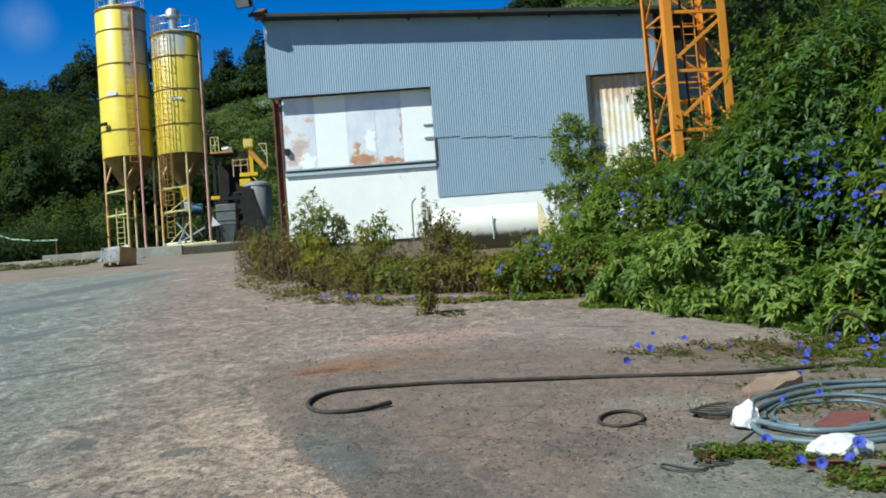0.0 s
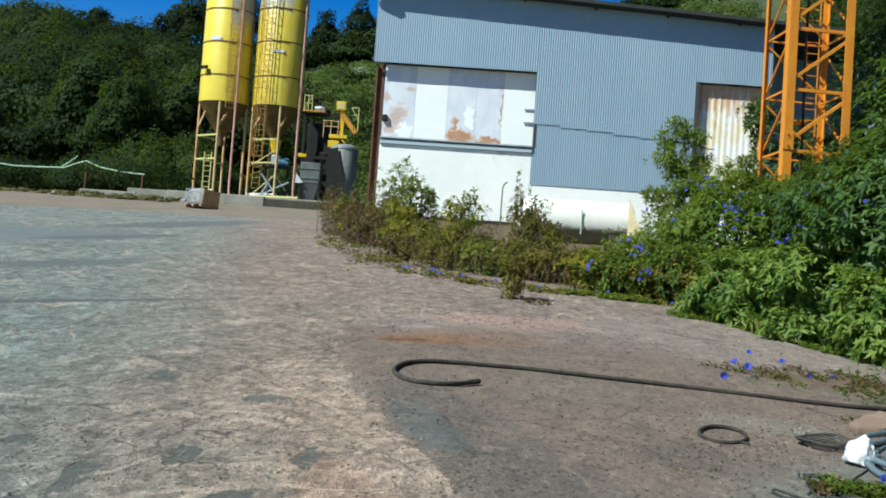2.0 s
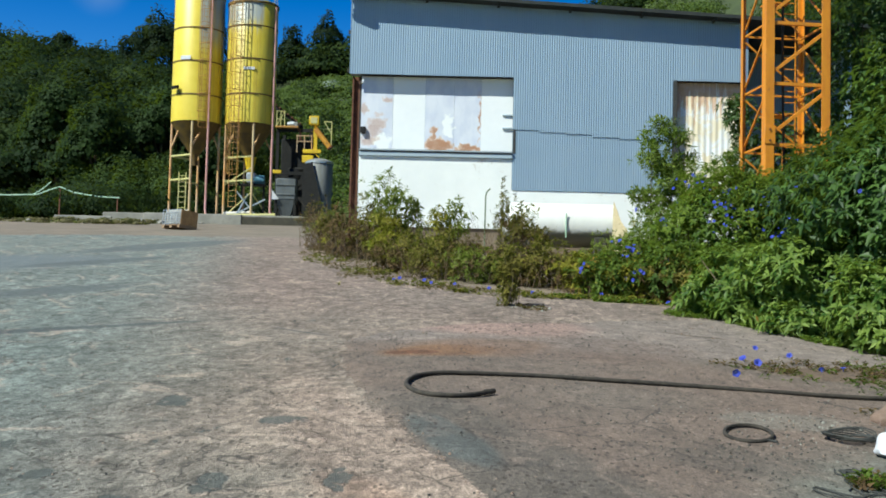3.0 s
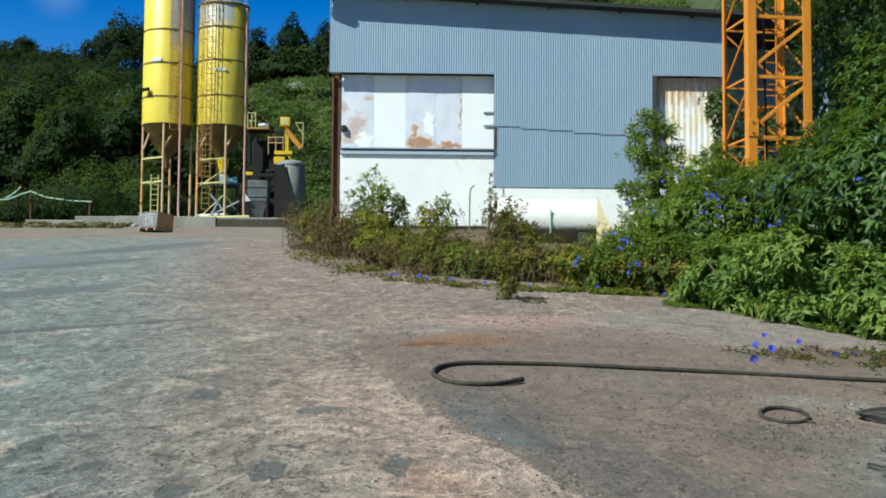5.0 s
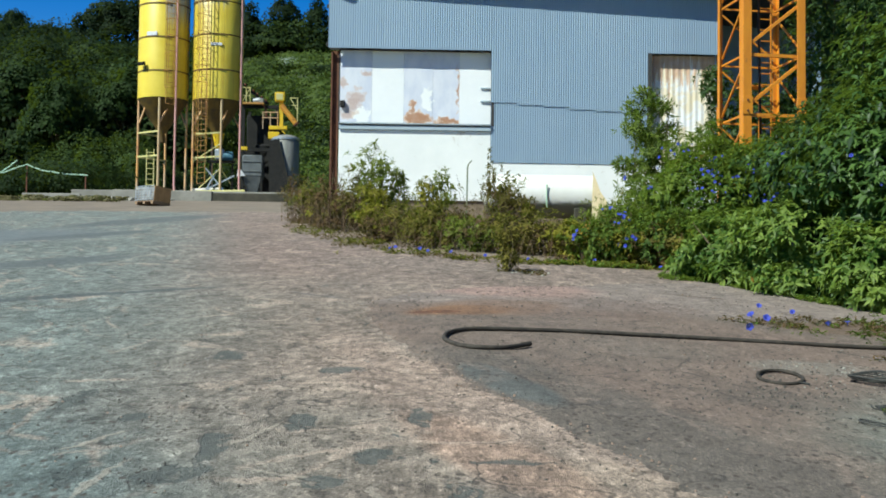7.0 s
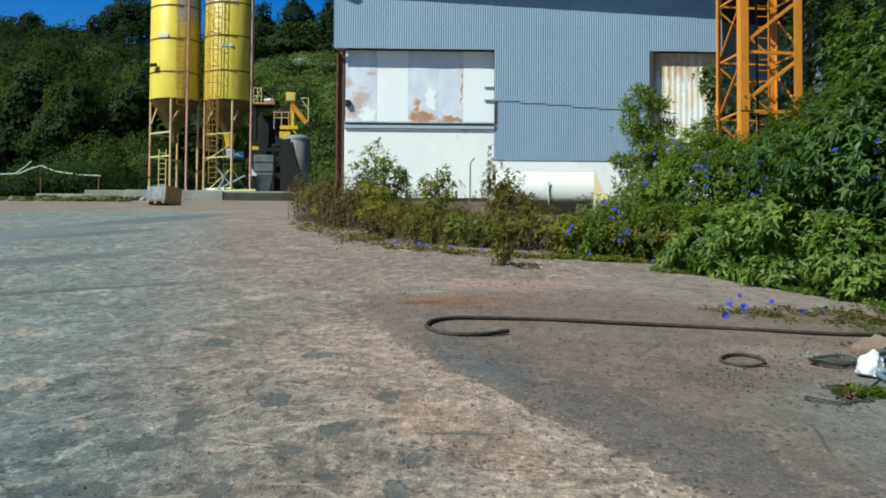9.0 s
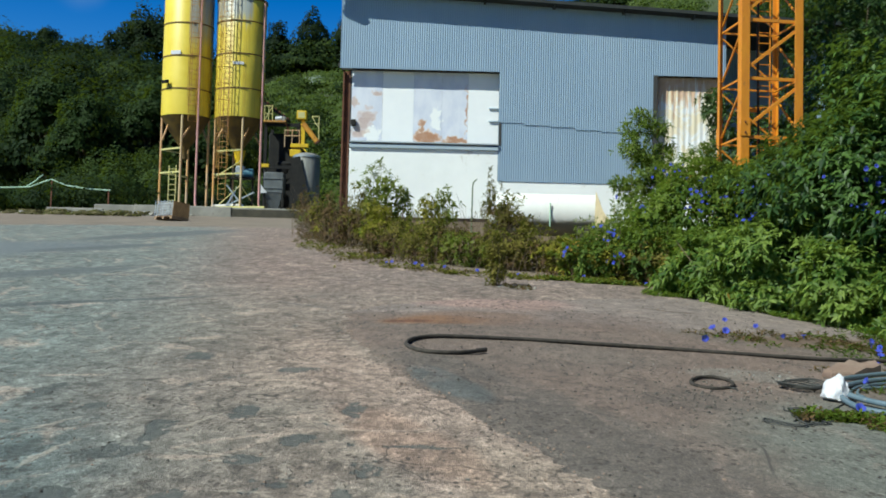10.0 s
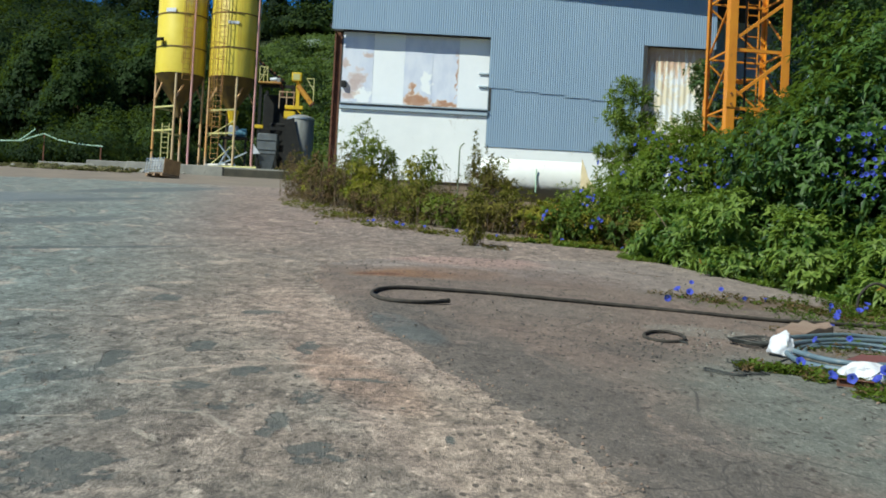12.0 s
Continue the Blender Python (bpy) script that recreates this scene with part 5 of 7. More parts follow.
    part("chute", Shape().tube([at(-10.0, 78.6, 14.72), at(-8.98, 78.6, 13.45)], 0.185, 14), "chute_orange", p, "round orange-yellow slanting chute")
    part("chute_flange", Shape().tube([at(-9.02, 78.6, 13.50), at(-8.96, 78.6, 13.42)], 0.23, 14), "rust_steel", p)
    guard = Shape()
    guard.bar(at(-8.95, 78.9, 13.3), at(-8.95, 78.9, 15.35), 0.06).bar(at(-9.46, 78.9, 15.3), at(-8.92, 78.9, 15.3), 0.06).bar(at(-9.46, 78.9, 15.3), at(-8.97, 78.9, 14.5), 0.05).bar(at(-9.75, 78.9, 14.8), at(-8.95, 78.9, 14.8), 0.04)
    part("guard_frame", guard, "pale_yellow", p, "thin yellow frame beside the chute", False)
    part("beam", block(-10.82, -9.58, 78.4, 78.7, 13.05, 13.30, 0.02), "yellow", p, "yellow walkway beam")
    part("hopper_lip", block(-10.84, -10.08, 78.3, 78.8, 12.38, 12.88, 0.03), "yellow", p, "yellow lip over the hopper")
    part("lip_brace", Shape().bar(at(-10.0, 78.5, 13.05), at(-9.7, 78.5, 12.75), 0.08), "yellow", p, "", False)
    part("small_guard", block(-12.75, -12.15, 77.8, 78.1, 11.54, 11.77, 0.02), "yellow", p, "small yellow guard plate")
    part("bin", block(-12.45, -11.12, 77.6, 78.9, 9.75, 11.18, 0.05), "bin_grey", p, "blue-grey aggregate bin")
    for z in (10.1, 10.75):
        part("bin_rib", block(-12.47, -11.10, 77.55, 77.62, z - 0.05, z + 0.05, 0.01), "bin_grey", p)
    taper = Shape()
    for z, k in ((9.76, 1.0), (8.6, 0.45)):
        for dx, dy in ((-0.64, -0.62), (0.64, -0.62), (0.64, 0.62), (-0.64, 0.62)):
            taper.v.append(tuple(at(-11.785 + dx * k, 78.25 + dy * k, z)))
    taper.f = [(0, 1, 2, 3), (7, 6, 5, 4), (0, 4, 5, 1), (1, 5, 6, 2), (2, 6, 7, 3), (3, 7, 4, 0)]
    part("bin_hopper", taper, "bin_grey", p, "", False)
    for x in (-12.4, -11.17):
        part("bin_leg", Shape().bar(at(x, 77.7, oz), at(x, 77.7, 9.8), 0.12), "dark_steel", p, "", False)
    sheet_up = Shape()
    for y in (77.50, 77.53):
        sheet_up.v += [tuple(at(-12.78, y, 9.72)), tuple(at(-12.20, y, 9.76)), tuple(at(-12.68, y, 10.38))]
    sheet_up.f = [(0, 1, 2), (5, 4, 3), (0, 3, 4, 1), (1, 4, 5, 2), (2, 5, 3, 0)]
    part("side_sheet", sheet_up, "white_bag", p, "white three-cornered sheet", False)
    h = thing("grey_hopper", "grey steel cylinder hopper beside the mixing plant", "hopper", pose(-9.14, 77.4, 6.72))
    part("shell", Shape().lathe([(0.0, 5.84), (0.50, 5.76), (0.86, 5.62), (0.92, 5.50), (0.92, 3.4), (0.84, 0.0)], Matrix(), 32), "grey_steel", h)
    part("rim", Shape().lathe([(0.91, 5.42), (0.96, 5.42), (0.96, 5.54), (0.91, 5.58)], Matrix(), 32), "steel", h, "pale worn rim")
    part("seam", Shape().lathe([(0.915, 3.36), (0.94, 3.36), (0.94, 3.44), (0.915, 3.44)], Matrix(), 32), "grey_steel", h)
    # added plate: its slanting edge draws the shadow across the hopper's left half
    edge = [(-0.95, 0.3), (0.50, 0.3), (0.48, 2.2), (-0.34, 5.45), (-0.95, 5.2)]
    part("shade_plate", Shape().add([(x, y, z) for y in (-1.06, -1.0) for x, z in edge], [(0, 1, 2, 3, 4), (9, 8, 7, 6, 5)] + [(i, i + 5, (i + 1) % 5 + 5, (i + 1) % 5) for i in range(5)]), "dark_steel", h, "dark plate added before the hopper in the shape of a shadow", False)
    g = thing("screw_machine", "blue and grey machinery under the silo cone", "machine", pose(-11.8, 66.0, 7.1))
    part("motor", Shape().tube([(0.35, -0.2, 2.5), (0.95, -0.2, 2.5)], 0.26, 14), "blue_drum", g, "blue electric motor")
    part("gearbox", Shape().box((0.5, 0.5, 0.6), pose(0.2, -0.2, 2.6), 0.05), "steel", g)
    part("funnel", Shape().lathe([(0.35, 1.1), (0.22, 0.4), (0.18, 0.0)], pose(0.1, -0.1, 2.7), 14), "yellow", g)
    for a, b in (((-1.2, -1.2, 0.05), (1.2, -1.2, 1.3)), ((-0.4, -1.2, 1.7), (0.9, -1.1, 0.1)), ((-0.6, -1.0, 0.1), (0.2, -1.0, 1.6))):
        part("strut", Shape().bar(a, b, 0.08), "steel", g, "", False)
    part("screw_pipe", Shape().tube([(-0.9, -1.3, 0.35), (1.8, -1.3, 0.42)], 0.09, 10), "pale_yellow", g, "pale low pipe")
    part("stand", Shape().box((1.5, 0.7, 0.1), pose(0.3, -0.3, 2.18)).bar((-0.3, -0.3, 0), (-0.3, -0.3, 2.2), 0.1).bar((0.95, -0.3, 0), (0.95, -0.3, 2.2), 0.1), "dark_steel", g, "", False)


make_plant()

# low walls in front of the silos
for name, x0, x1, y, z1, mat, label in (
    ("retaining_wall_1", -16.1, -11.0, 60.0, 7.08, "pad", "pale concrete base in front of the silos"),
    ("retaining_wall_2", -11.0, -6.5, 60.05, 6.98, "pad_dark", "dark stained low wall beside the concrete base"),
    ("retaining_wall_3", -17.8, -16.1, 60.4, 6.92, "pad_dark", "dark stained low wall"),
    ("retaining_wall_4", -20.8, -17.8, 60.2, 6.86, "pad", "pale low concrete wall at the yard edge"),
):
    low = gz((x0 + x1) / 2, y) - 0.4
    structure(name, Shape().box((x1 - x0, 0.5, z1 - low), pose((x0 + x1) / 2, y + 0.25, (z1 + low) / 2), 0.03), mat, label, "wall", False)
structure("silo_pad", Shape().box((12.0, 25.0, 1.0), pose(-12.3, 72.8, 6.58), 0.03), "pad", "concrete pad under the silos", "pavement", False)


def make_crate():
    x, y = -11.95, 50.6
    c = thing("caged_tank", "pallet tank with white bottle, wire cage and brown side cover", "crate", pose(x, y, gz(x, y), -5, 0, -35) @ Matrix.Scale(0.98, 4))
    part("pallet", Shape().box((1.2, 1.0, 0.03), pose(0, 0, 0.13)).box((0.14, 1.0, 0.11), pose(-0.5, 0, 0.06)).box((0.14, 1.0, 0.11), pose(0, 0, 0.06)).box((0.14, 1.0, 0.11), pose(0.5, 0, 0.06)), "wood", c, "", False)
    part("bottle", Shape().box((1.10, 0.92, 0.62), pose(0, 0, 0.47), 0.08), "bottle_grey", c, "dirty white plastic bottle")
    part("side_cover", Shape().box((0.02, 0.96, 0.66), pose(0.60, 0, 0.48)), "board", c, "tan board cover", False)
    for k in range(6):
        z = 0.2 + 0.12 * k
        part("cage_bar", Shape().bar((-0.59, -0.49, z), (0.57, -0.49, z), 0.02), "steel", c, "", False)
    for k in range(7):
        xx = -0.58 + 0.19 * k
        part("cage_bar", Shape().bar((xx, -0.495, 0.14), (xx, -0.495, 0.84), 0.02), "steel", c, "", False)


make_crate()

line = thing("slack_cable", "slack pale green cable strung along the yard edge", "cable", pose(-22.5, 61.8, 0))
part("strand", Shape().tube([(-4.0, 0, 8.1), (-2.5, 0, 7.98), (-1.2, 0, 8.0), (0.2, 0, 8.06), (1.0, 0, 8.38), (1.4, 0, 8.5), (2.2, 0, 8.2), (3.4, 0, 8.03), (4.6, 0, 7.98)], 0.038, 6), "cable", line)
part("branch_strand", Shape().tube([(0.0, 0, 8.05), (0.5, 0.02, 8.4), (0.9, 0.02, 8.75)], 0.035, 6), "cable", line)
for x in (-3.9, 1.4, 4.5):
    part("stake", Shape().bar((x, 0.02, 5.6), (x, 0.02, 8.5 if x == 1.4 else 8.05), 0.06), "rust_steel", line, "", False)


# ---- the shipping container ----
def make_container():
    c = thing("shipping_container", "white shipping container with rusty edges and door hinges", "container", pose(4.35, 8.08, gz(4.5, 8.0) - 0.01, 0, 4.1, -33))
    W, H, D = 2.44, 2.59, 6.06
    for x in (0.09, W - 0.09):
        for z in (0.06, H - 0.06):
            cast = part("corner_casting", Shape().box((0.18, 0.16, 0.12), pose(x, 0.08, z), 0.012), "container" if z < 1 else "container_blue", c, "white corner casting with rust" if z < 1 else "blue corner casting")
            part("slot", Shape().lathe([(0.0, 0.005), (0.040, 0.005), (0.046, 0.0)], pose(x, -0.001, z, 90, 0, 0) @ Matrix.Diagonal((0.75, 1.35, 1, 1)), 16), "gasket", cast)
    for x in (0.05, W - 0.05):
        part("corner_post", Shape().box((0.10, 0.12, H - 0.24), pose(x, 0.075, H / 2), 0.01), "container", c)
    part("sill", Shape().box((W - 0.36, 0.14, 0.12), pose(W / 2, 0.08, 0.06), 0.01), "container", c)
    part("header", Shape().box((W - 0.36, 0.14, 0.12), pose(W / 2, 0.08, H - 0.06), 0.01), "container_blue", c)
    for k, x in enumerate((0.105, W / 2 + 0.005)):
        door = part("door", Shape().box((W / 2 - 0.12, 0.05, H - 0.28), pose(x + (W / 2 - 0.11) / 2, 0.044, H / 2), 0.008), "container", c)
        part("rust_edge", Shape().box((W / 2 - 0.14, 0.012, 0.030), pose(x + (W / 2 - 0.11) / 2, 0.016, 0.150), 0.003), "rust_steel", door, "rusted lower door edge")
        part("gasket", Shape().box((0.006, 0.02, H - 0.28), pose(x + 0.003, 0.030, H / 2)), "gasket", door)
        hinge_x = 0.08 if k == 0 else W - 0.08
        for z in (0.32, 0.97, 1.62, 2.27):
            hinge = part("hinge", Shape().box((0.15, 0.016, 0.05), pose(hinge_x + (0.03 if k == 0 else -0.03), 0.012, z), 0.005).tube([(hinge_x - 0.04, 0.012, z - 0.05), (hinge_x - 0.04, 0.012, z + 0.05)], 0.014, 8), "container", door)
            part("bolt", Shape().lathe([(0.0, 0.015), (0.014, 0.015), (0.014, 0.0)], pose(hinge_x + 0.06, 0.004, z, 90, 0, 0), 6), "rust_steel", hinge)
        for dx in (0.30, 0.86):
            rod = part("lock_rod", Shape().tube([(x + dx, 0.01, 0.14), (x + dx, 0.01, H - 0.14)], 0.017, 8), "steel", door)
            for z in (0.35, 1.3, 2.2):
                part("rod_guide", Shape().box((0.10, 0.04, 0.06), pose(x + dx, 0.02, z), 0.008), "steel", rod)
        for z in (0.78, 1.28):
            part("marking", Shape().box((0.20, 0.004, 0.05), pose(x + 0.40, 0.018, z)), "grey_steel", door, "grey painted bar", False)
    s = Shape()
    for side_x, sign in ((0.03, -1), (W - 0.03, 1)):
        k = len(s.v)
        n = 60
        for i in range(n + 1):
            y = 0.16 + (D - 0.3) * i / n
            off = (0, 0, 0.03, 0.03)[i % 4] * sign
            s.v += [(side_x - off, y, 0.14), (side_x - off, y, H - 0.1)]
        s.f += [(k + 2 * i, k + 2 * i + 2, k + 2 * i + 3, k + 2 * i + 1) for i in range(n)]
    part("side_wall", s, "container", c, "", False)
    part("floor_frame", Shape().box((W - 0.1, D - 0.2, 0.14), pose(W / 2, D / 2, 0.09)), "rust_steel", c, "", False)
    part("top_cover", Shape().box((W - 0.06, D - 0.1, 0.04), pose(W / 2, D / 2, H - 0.05)).box((W - 0.1, 0.05, H - 0.2), pose(W / 2, D - 0.06, H / 2)), "container", c, "", False)


make_container()


# ---- hoses, coils and litter on the slab ----
def spline(pts, n=8):
    """Points on a smooth line through the given ones."""
    pts = [Vector(p) for p in pts]
    out = []
    for i in range(len(pts) - 1):
        p0, p1, p2, p3 = pts[max(i - 1, 0)], pts[i], pts[i + 1], pts[min(i + 2, len(pts) - 1)]
        for k in range(n):
            t = k / n
            out.append(0.5 * (2 * p1 + (p2 - p0) * t + (2 * p0 - 5 * p1 + 4 * p2 - p3) * t * t + (3 * p1 - p0 - 3 * p2 + p3) * t ** 3))
    return out + [pts[-1]]


def laid(pts, r, n=8):
    """A line of (x, y) laid on the ground with its radius r."""
    return [Vector(at_ground(p.x, p.y, r + p.z)) for p in spline([(*p, 0) if len(p) == 2 else p for p in pts], n)]


hose = thing("rubber_hose", "long dusty black rubber hose bent back at its end", "hose")
part("tube", Shape().tube(laid([(0.48, 11.36), (0.29, 11.12), (0.11, 10.99), (-0.07, 11.00), (-0.22, 11.14), (-0.32, 11.42), (-0.34, 11.72), (-0.28, 12.04), (-0.12, 12.28), (0.21, 12.42), (0.92, 12.55), (1.79, 12.57), (2.66, 12.55), (3.40, 12.50), (4.35, 12.50), (5.0, 12.66), (5.9, 12.9)], 0.023), 0.023, 10), "rubber", hose)
part("end_cuff", Shape().tube(laid([(0.40, 11.27), (0.49, 11.38)], 0.025, 2), 0.027, 10), "rubber", hose)

ring = thing("hose_ring", "short dark hose tied into a ring", "hose")
part("loop", Shape().tube(laid([(2.55 + 0.19 * math.cos(a) + 0.09 * math.sin(a), 10.11 - 0.03 * math.cos(a) + 0.33 * math.sin(a), 0.008 * math.sin(a)) for a in np.linspace(-0.9, 2 * math.pi - 0.75, 22)], 0.016, 3), 0.017, 8), "rubber", ring)
part("tie", Shape().tube(laid([(2.60, 9.84), (2.66, 9.86), (2.71, 9.82)], 0.012, 3), 0.009, 6), "twine", ring)


def make_coil():
    c = thing("pipe_coil", "loose coil of grey-blue plastic pipe tied with a sack", "pipe")
    thick, slim = 0.026, 0.0145
    # thick pipe: two runs round the back, four along the front
    for pts in (
        [(3.62, 9.72, 0.05), (3.82, 10.42, 0.04), (4.23, 10.98, 0.02), (4.72, 11.40, 0.02), (5.19, 11.58), (5.55, 11.58), (5.90, 11.42), (6.05, 10.9), (5.9, 10.2), (5.4, 9.62), (4.82, 9.24, 0.03), (4.48, 9.03, 0.03), (4.13, 8.90, 0.03), (3.84, 8.93, 0.03), (3.70, 9.12, 0.03), (3.60, 9.30, 0.04), (3.53, 9.58, 0.05)],
        [(3.60, 9.80, 0.02), (3.86, 10.36), (4.29, 10.86), (4.67, 11.14), (5.18, 11.30), (5.68, 11.20), (5.86, 10.8), (5.72, 10.2), (5.3, 9.55), (4.65, 8.92), (4.37, 8.77), (4.09, 8.68), (3.9, 8.62)],
        [(3.50, 9.40, 0.03), (3.48, 9.10, 0.01), (3.53, 8.84), (3.69, 8.66), (3.84, 8.58)],
        [(4.06, 8.50), (4.12, 8.52), (4.30, 8.58), (4.55, 8.68), (5.0, 8.98), (5.5, 9.5)],
    ):
        part("loop", Shape().tube(laid(pts, thick, 6), thick, 10), "pipe", c)
    # thin pipe: open loops inside
    for pts in (
        [(3.58, 9.60, 0.05), (3.71, 9.70, 0.03), (3.83, 10.10), (4.07, 10.50), (4.33, 10.74), (4.66, 10.86), (4.97, 10.79), (5.12, 10.51), (5.09, 10.07), (4.96, 9.65, 0.02), (4.77, 9.33, 0.03), (4.53, 9.15, 0.05), (4.20, 9.06, 0.04)],
        [(3.91, 9.43), (3.81, 9.56), (3.84, 9.90), (3.98, 10.26), (4.22, 10.56, 0.02), (4.60, 10.72, 0.03), (4.90, 10.66, 0.03), (5.05, 10.36, 0.03), (5.02, 9.98, 0.02), (4.88, 9.58)],
        [(3.60, 9.52, 0.03), (3.83, 9.74), (3.87, 10.02), (4.08, 10.40), (4.46, 10.57), (4.83, 10.55), (4.95, 10.23), (4.91, 9.80), (4.77, 9.43), (4.54, 9.19, 0.04), (4.3, 9.10, 0.05)],
        [(4.60, 10.78, 0.03), (4.99, 10.84, 0.02), (5.25, 10.90), (5.51, 10.88), (5.70, 10.6), (5.60, 10.1)],
    ):
        part("loop", Shape().tube(laid(pts, slim, 6), slim, 8), "pipe", c)
    part("pipe_end", Shape().tube(laid([(4.20, 8.28), (4.32, 8.41), (4.52, 8.58), (4.9, 8.85)], 0.036, 5), 0.036, 12), "pipe", c)
    part("tie", Shape().tube(laid([(3.52, 9.70), (3.58, 9.58, 0.1), (3.64, 9.8, 0.12), (3.55, 9.9)], 0.012, 4), 0.012, 6), "twine", c)


make_coil()


def lump(radii, seed, rough=0.18, levels=3):
    """A closed irregular lump: an icosphere pushed about by noise and flattened below."""
    bm = bmesh.new()
    bmesh.ops.create_icosphere(bm, subdivisions=levels, radius=1.0)
    s = Shape()
    bm.verts.index_update()
    for v in bm.verts:
        d = 1 + rough * noise.noise(v.co * 1.6 + Vector((seed, 0, 0))) + rough * 0.6 * noise.noise(v.co * 4.1 + Vector((0, seed, 0)))
        p = Vector((v.co.x * radii[0], v.co.y * radii[1], v.co.z * radii[2])) * d
        p.z = max(p.z, -radii[2] * 0.55)
        s.v.append(tuple(p))
    s.f = [tuple(v.index for v in f.verts) for f in bm.faces]
    bm.free()
    return s


def cloth(radii, seed, taper=0.0, folds=0.10):
    """A soft sack: a smooth lump, narrower above, with long folds."""
    s = lump(radii, seed, 0.16, 4)
    out = []
    for x, y, z in s.v:
        k = 1 - taper * (z / radii[2] + 0.2)
        a = math.atan2(y / radii[1], x / radii[0])
        f = 1 + folds * noise.noise((3.2 * math.cos(a), 3.2 * math.sin(a), seed + 1.2 * z / radii[2])) + 0.4 * folds * noise.noise((9 * math.cos(a), 9 * math.sin(a), seed + 3 * z / radii[2]))
        out.append((x * k * f, y * k * f, z * (1 + 0.5 * folds * noise.noise((x * 14, y * 14, seed)))))
    s.v = out
    return s


bag = thing("white_sack", "white plastic sack wrapped round the pipe coil", "sack", Matrix.Translation(at_ground(3.475, 9.46, 0.085)) @ pose(0, 0, 0, 0, 16, 20))
part("cloth", cloth((0.118, 0.12, 0.150), 3.0, 0.24, 0.16), "white_bag", bag)
sack = thing("white_sack", "crumpled white plastic sack lying on a rusty beam", "sack", Matrix.Translation(at_ground(3.80, 8.22, 0.055)) @ pose(0, 0, 0, 0, 4, 6))
part("cloth", cloth((0.235, 0.15, 0.10), 8.0, 0.10, 0.22), "white_bag", sack)


def beam_thing(x, y, turn, length):
    b = thing("rusty_beam", "rusty steel beam lying under morning glory", "beam", Matrix.Translation(at_ground(x, y, 0.026)) @ pose(0, 0, 0, 0, 3, turn))
    part("web", Shape().box((length, 0.010, 0.06), Matrix(), 0.003), "rust_steel", b, "", False)
    for z in (0.032, -0.030):
        part("flange", Shape().box((length, 0.06, 0.010), pose(0, 0, z), 0.003), "rust_steel", b, "", False)


beam_thing(3.53, 7.76, -10, 0.27)
beam_thing(3.92, 7.46, -24, 0.30)


def broken_slab(outline, thick, seed):
    """A flat piece with an irregular outline, rounded edges and an uneven top."""
    rng = random.Random(seed)
    s = Shape()
    loop = [Vector((*p, 0)) for p in outline]
    pts = [p.lerp(q, u) + Vector((rng.uniform(-0.015, 0.015), rng.uniform(-0.015, 0.015), 0)) for p, q in zip(loop, loop[1:] + loop[:1]) for u in (0.0, 0.35, 0.7)]
    m = len(pts)
    for shrink, z in ((0.97, 0.0), (1.0, 0.35), (0.99, 0.8), (0.94, 1.0), (0.6, 1.03), (0.25, 0.98)):
        for p in pts:
            d = 1 + rng.uniform(-0.02, 0.02)
            s.v.append((p.x * shrink * d, p.y * shrink * d, thick * (z + 0.34 * noise.noise((p.x * shrink * 7, p.y * shrink * 7, seed)))))
    for i in range(5):
        for j in range(m):
            a, b = i * m + j, i * m + (j + 1) % m
            s.f.append((a, b, b + m, a + m))
    s.f.append(tuple(range(5 * m, 6 * m)))
    s.f.append(tuple(range(m - 1, -1, -1)))
    return s


tile = thing("red_sheet", "dark red-brown board lying inside the pipe coil", "board", Matrix.Translation(at_ground(4.32, 9.48, 0.03)) @ pose(0, 0, 0, 4, -3, 0))
part("board", Shape().add([(x, y, z) for z in (-0.012, 0.012) for x, y in ((-0.29, -0.03), (-0.14, -0.33), (0.08, -0.30), (0.30, 0.24), (0.05, 0.42))], [(4, 3, 2, 1, 0), (5, 6, 7, 8, 9)] + [(i, (i + 1) % 5, (i + 1) % 5 + 5, i + 5) for i in range(5)]), "tile", tile, "", False)
rock = thing("flat_stone", "flat tan stone slab beside the hose", "stone", Matrix.Translation(at_ground(4.30, 11.30, -0.01)) @ pose(0, 0, 0, 9, 0, 0))
part("block", broken_slab([(-0.36, -0.10), (-0.33, -0.30), (-0.12, -0.30), (0.12, -0.05), (0.36, 0.22), (0.38, 0.42), (0.16, 0.44), (-0.10, 0.26)], 0.105, 5), "stone", rock)
bundle = thing("cable_bundle", "dark bundle of coiled cable", "cable")
for k in range(8):
    ph, w = k * 0.8, 0.17 + 0.006 * k
    part("loop", Shape().tube(laid([(3.41 + w * math.cos(a) + (0.03 + 0.012 * k) * math.sin(a) + 0.012 * math.sin(3 * a + ph), 10.20 - 0.03 * math.cos(a) + (0.10 + 0.035 * k) * math.sin(a + 0.15 * math.sin(ph)) * (0.75 + 0.25 * math.cos(a)), 0.005 * k + 0.012 * math.sin(2 * a + ph) + 0.012) for a in np.linspace(0, 2 * math.pi, 16)], 0.008, 2), 0.0065, 6), "twine", bundle)
twine = thing("twine", "tangled black twine trailing on the concrete", "twine")
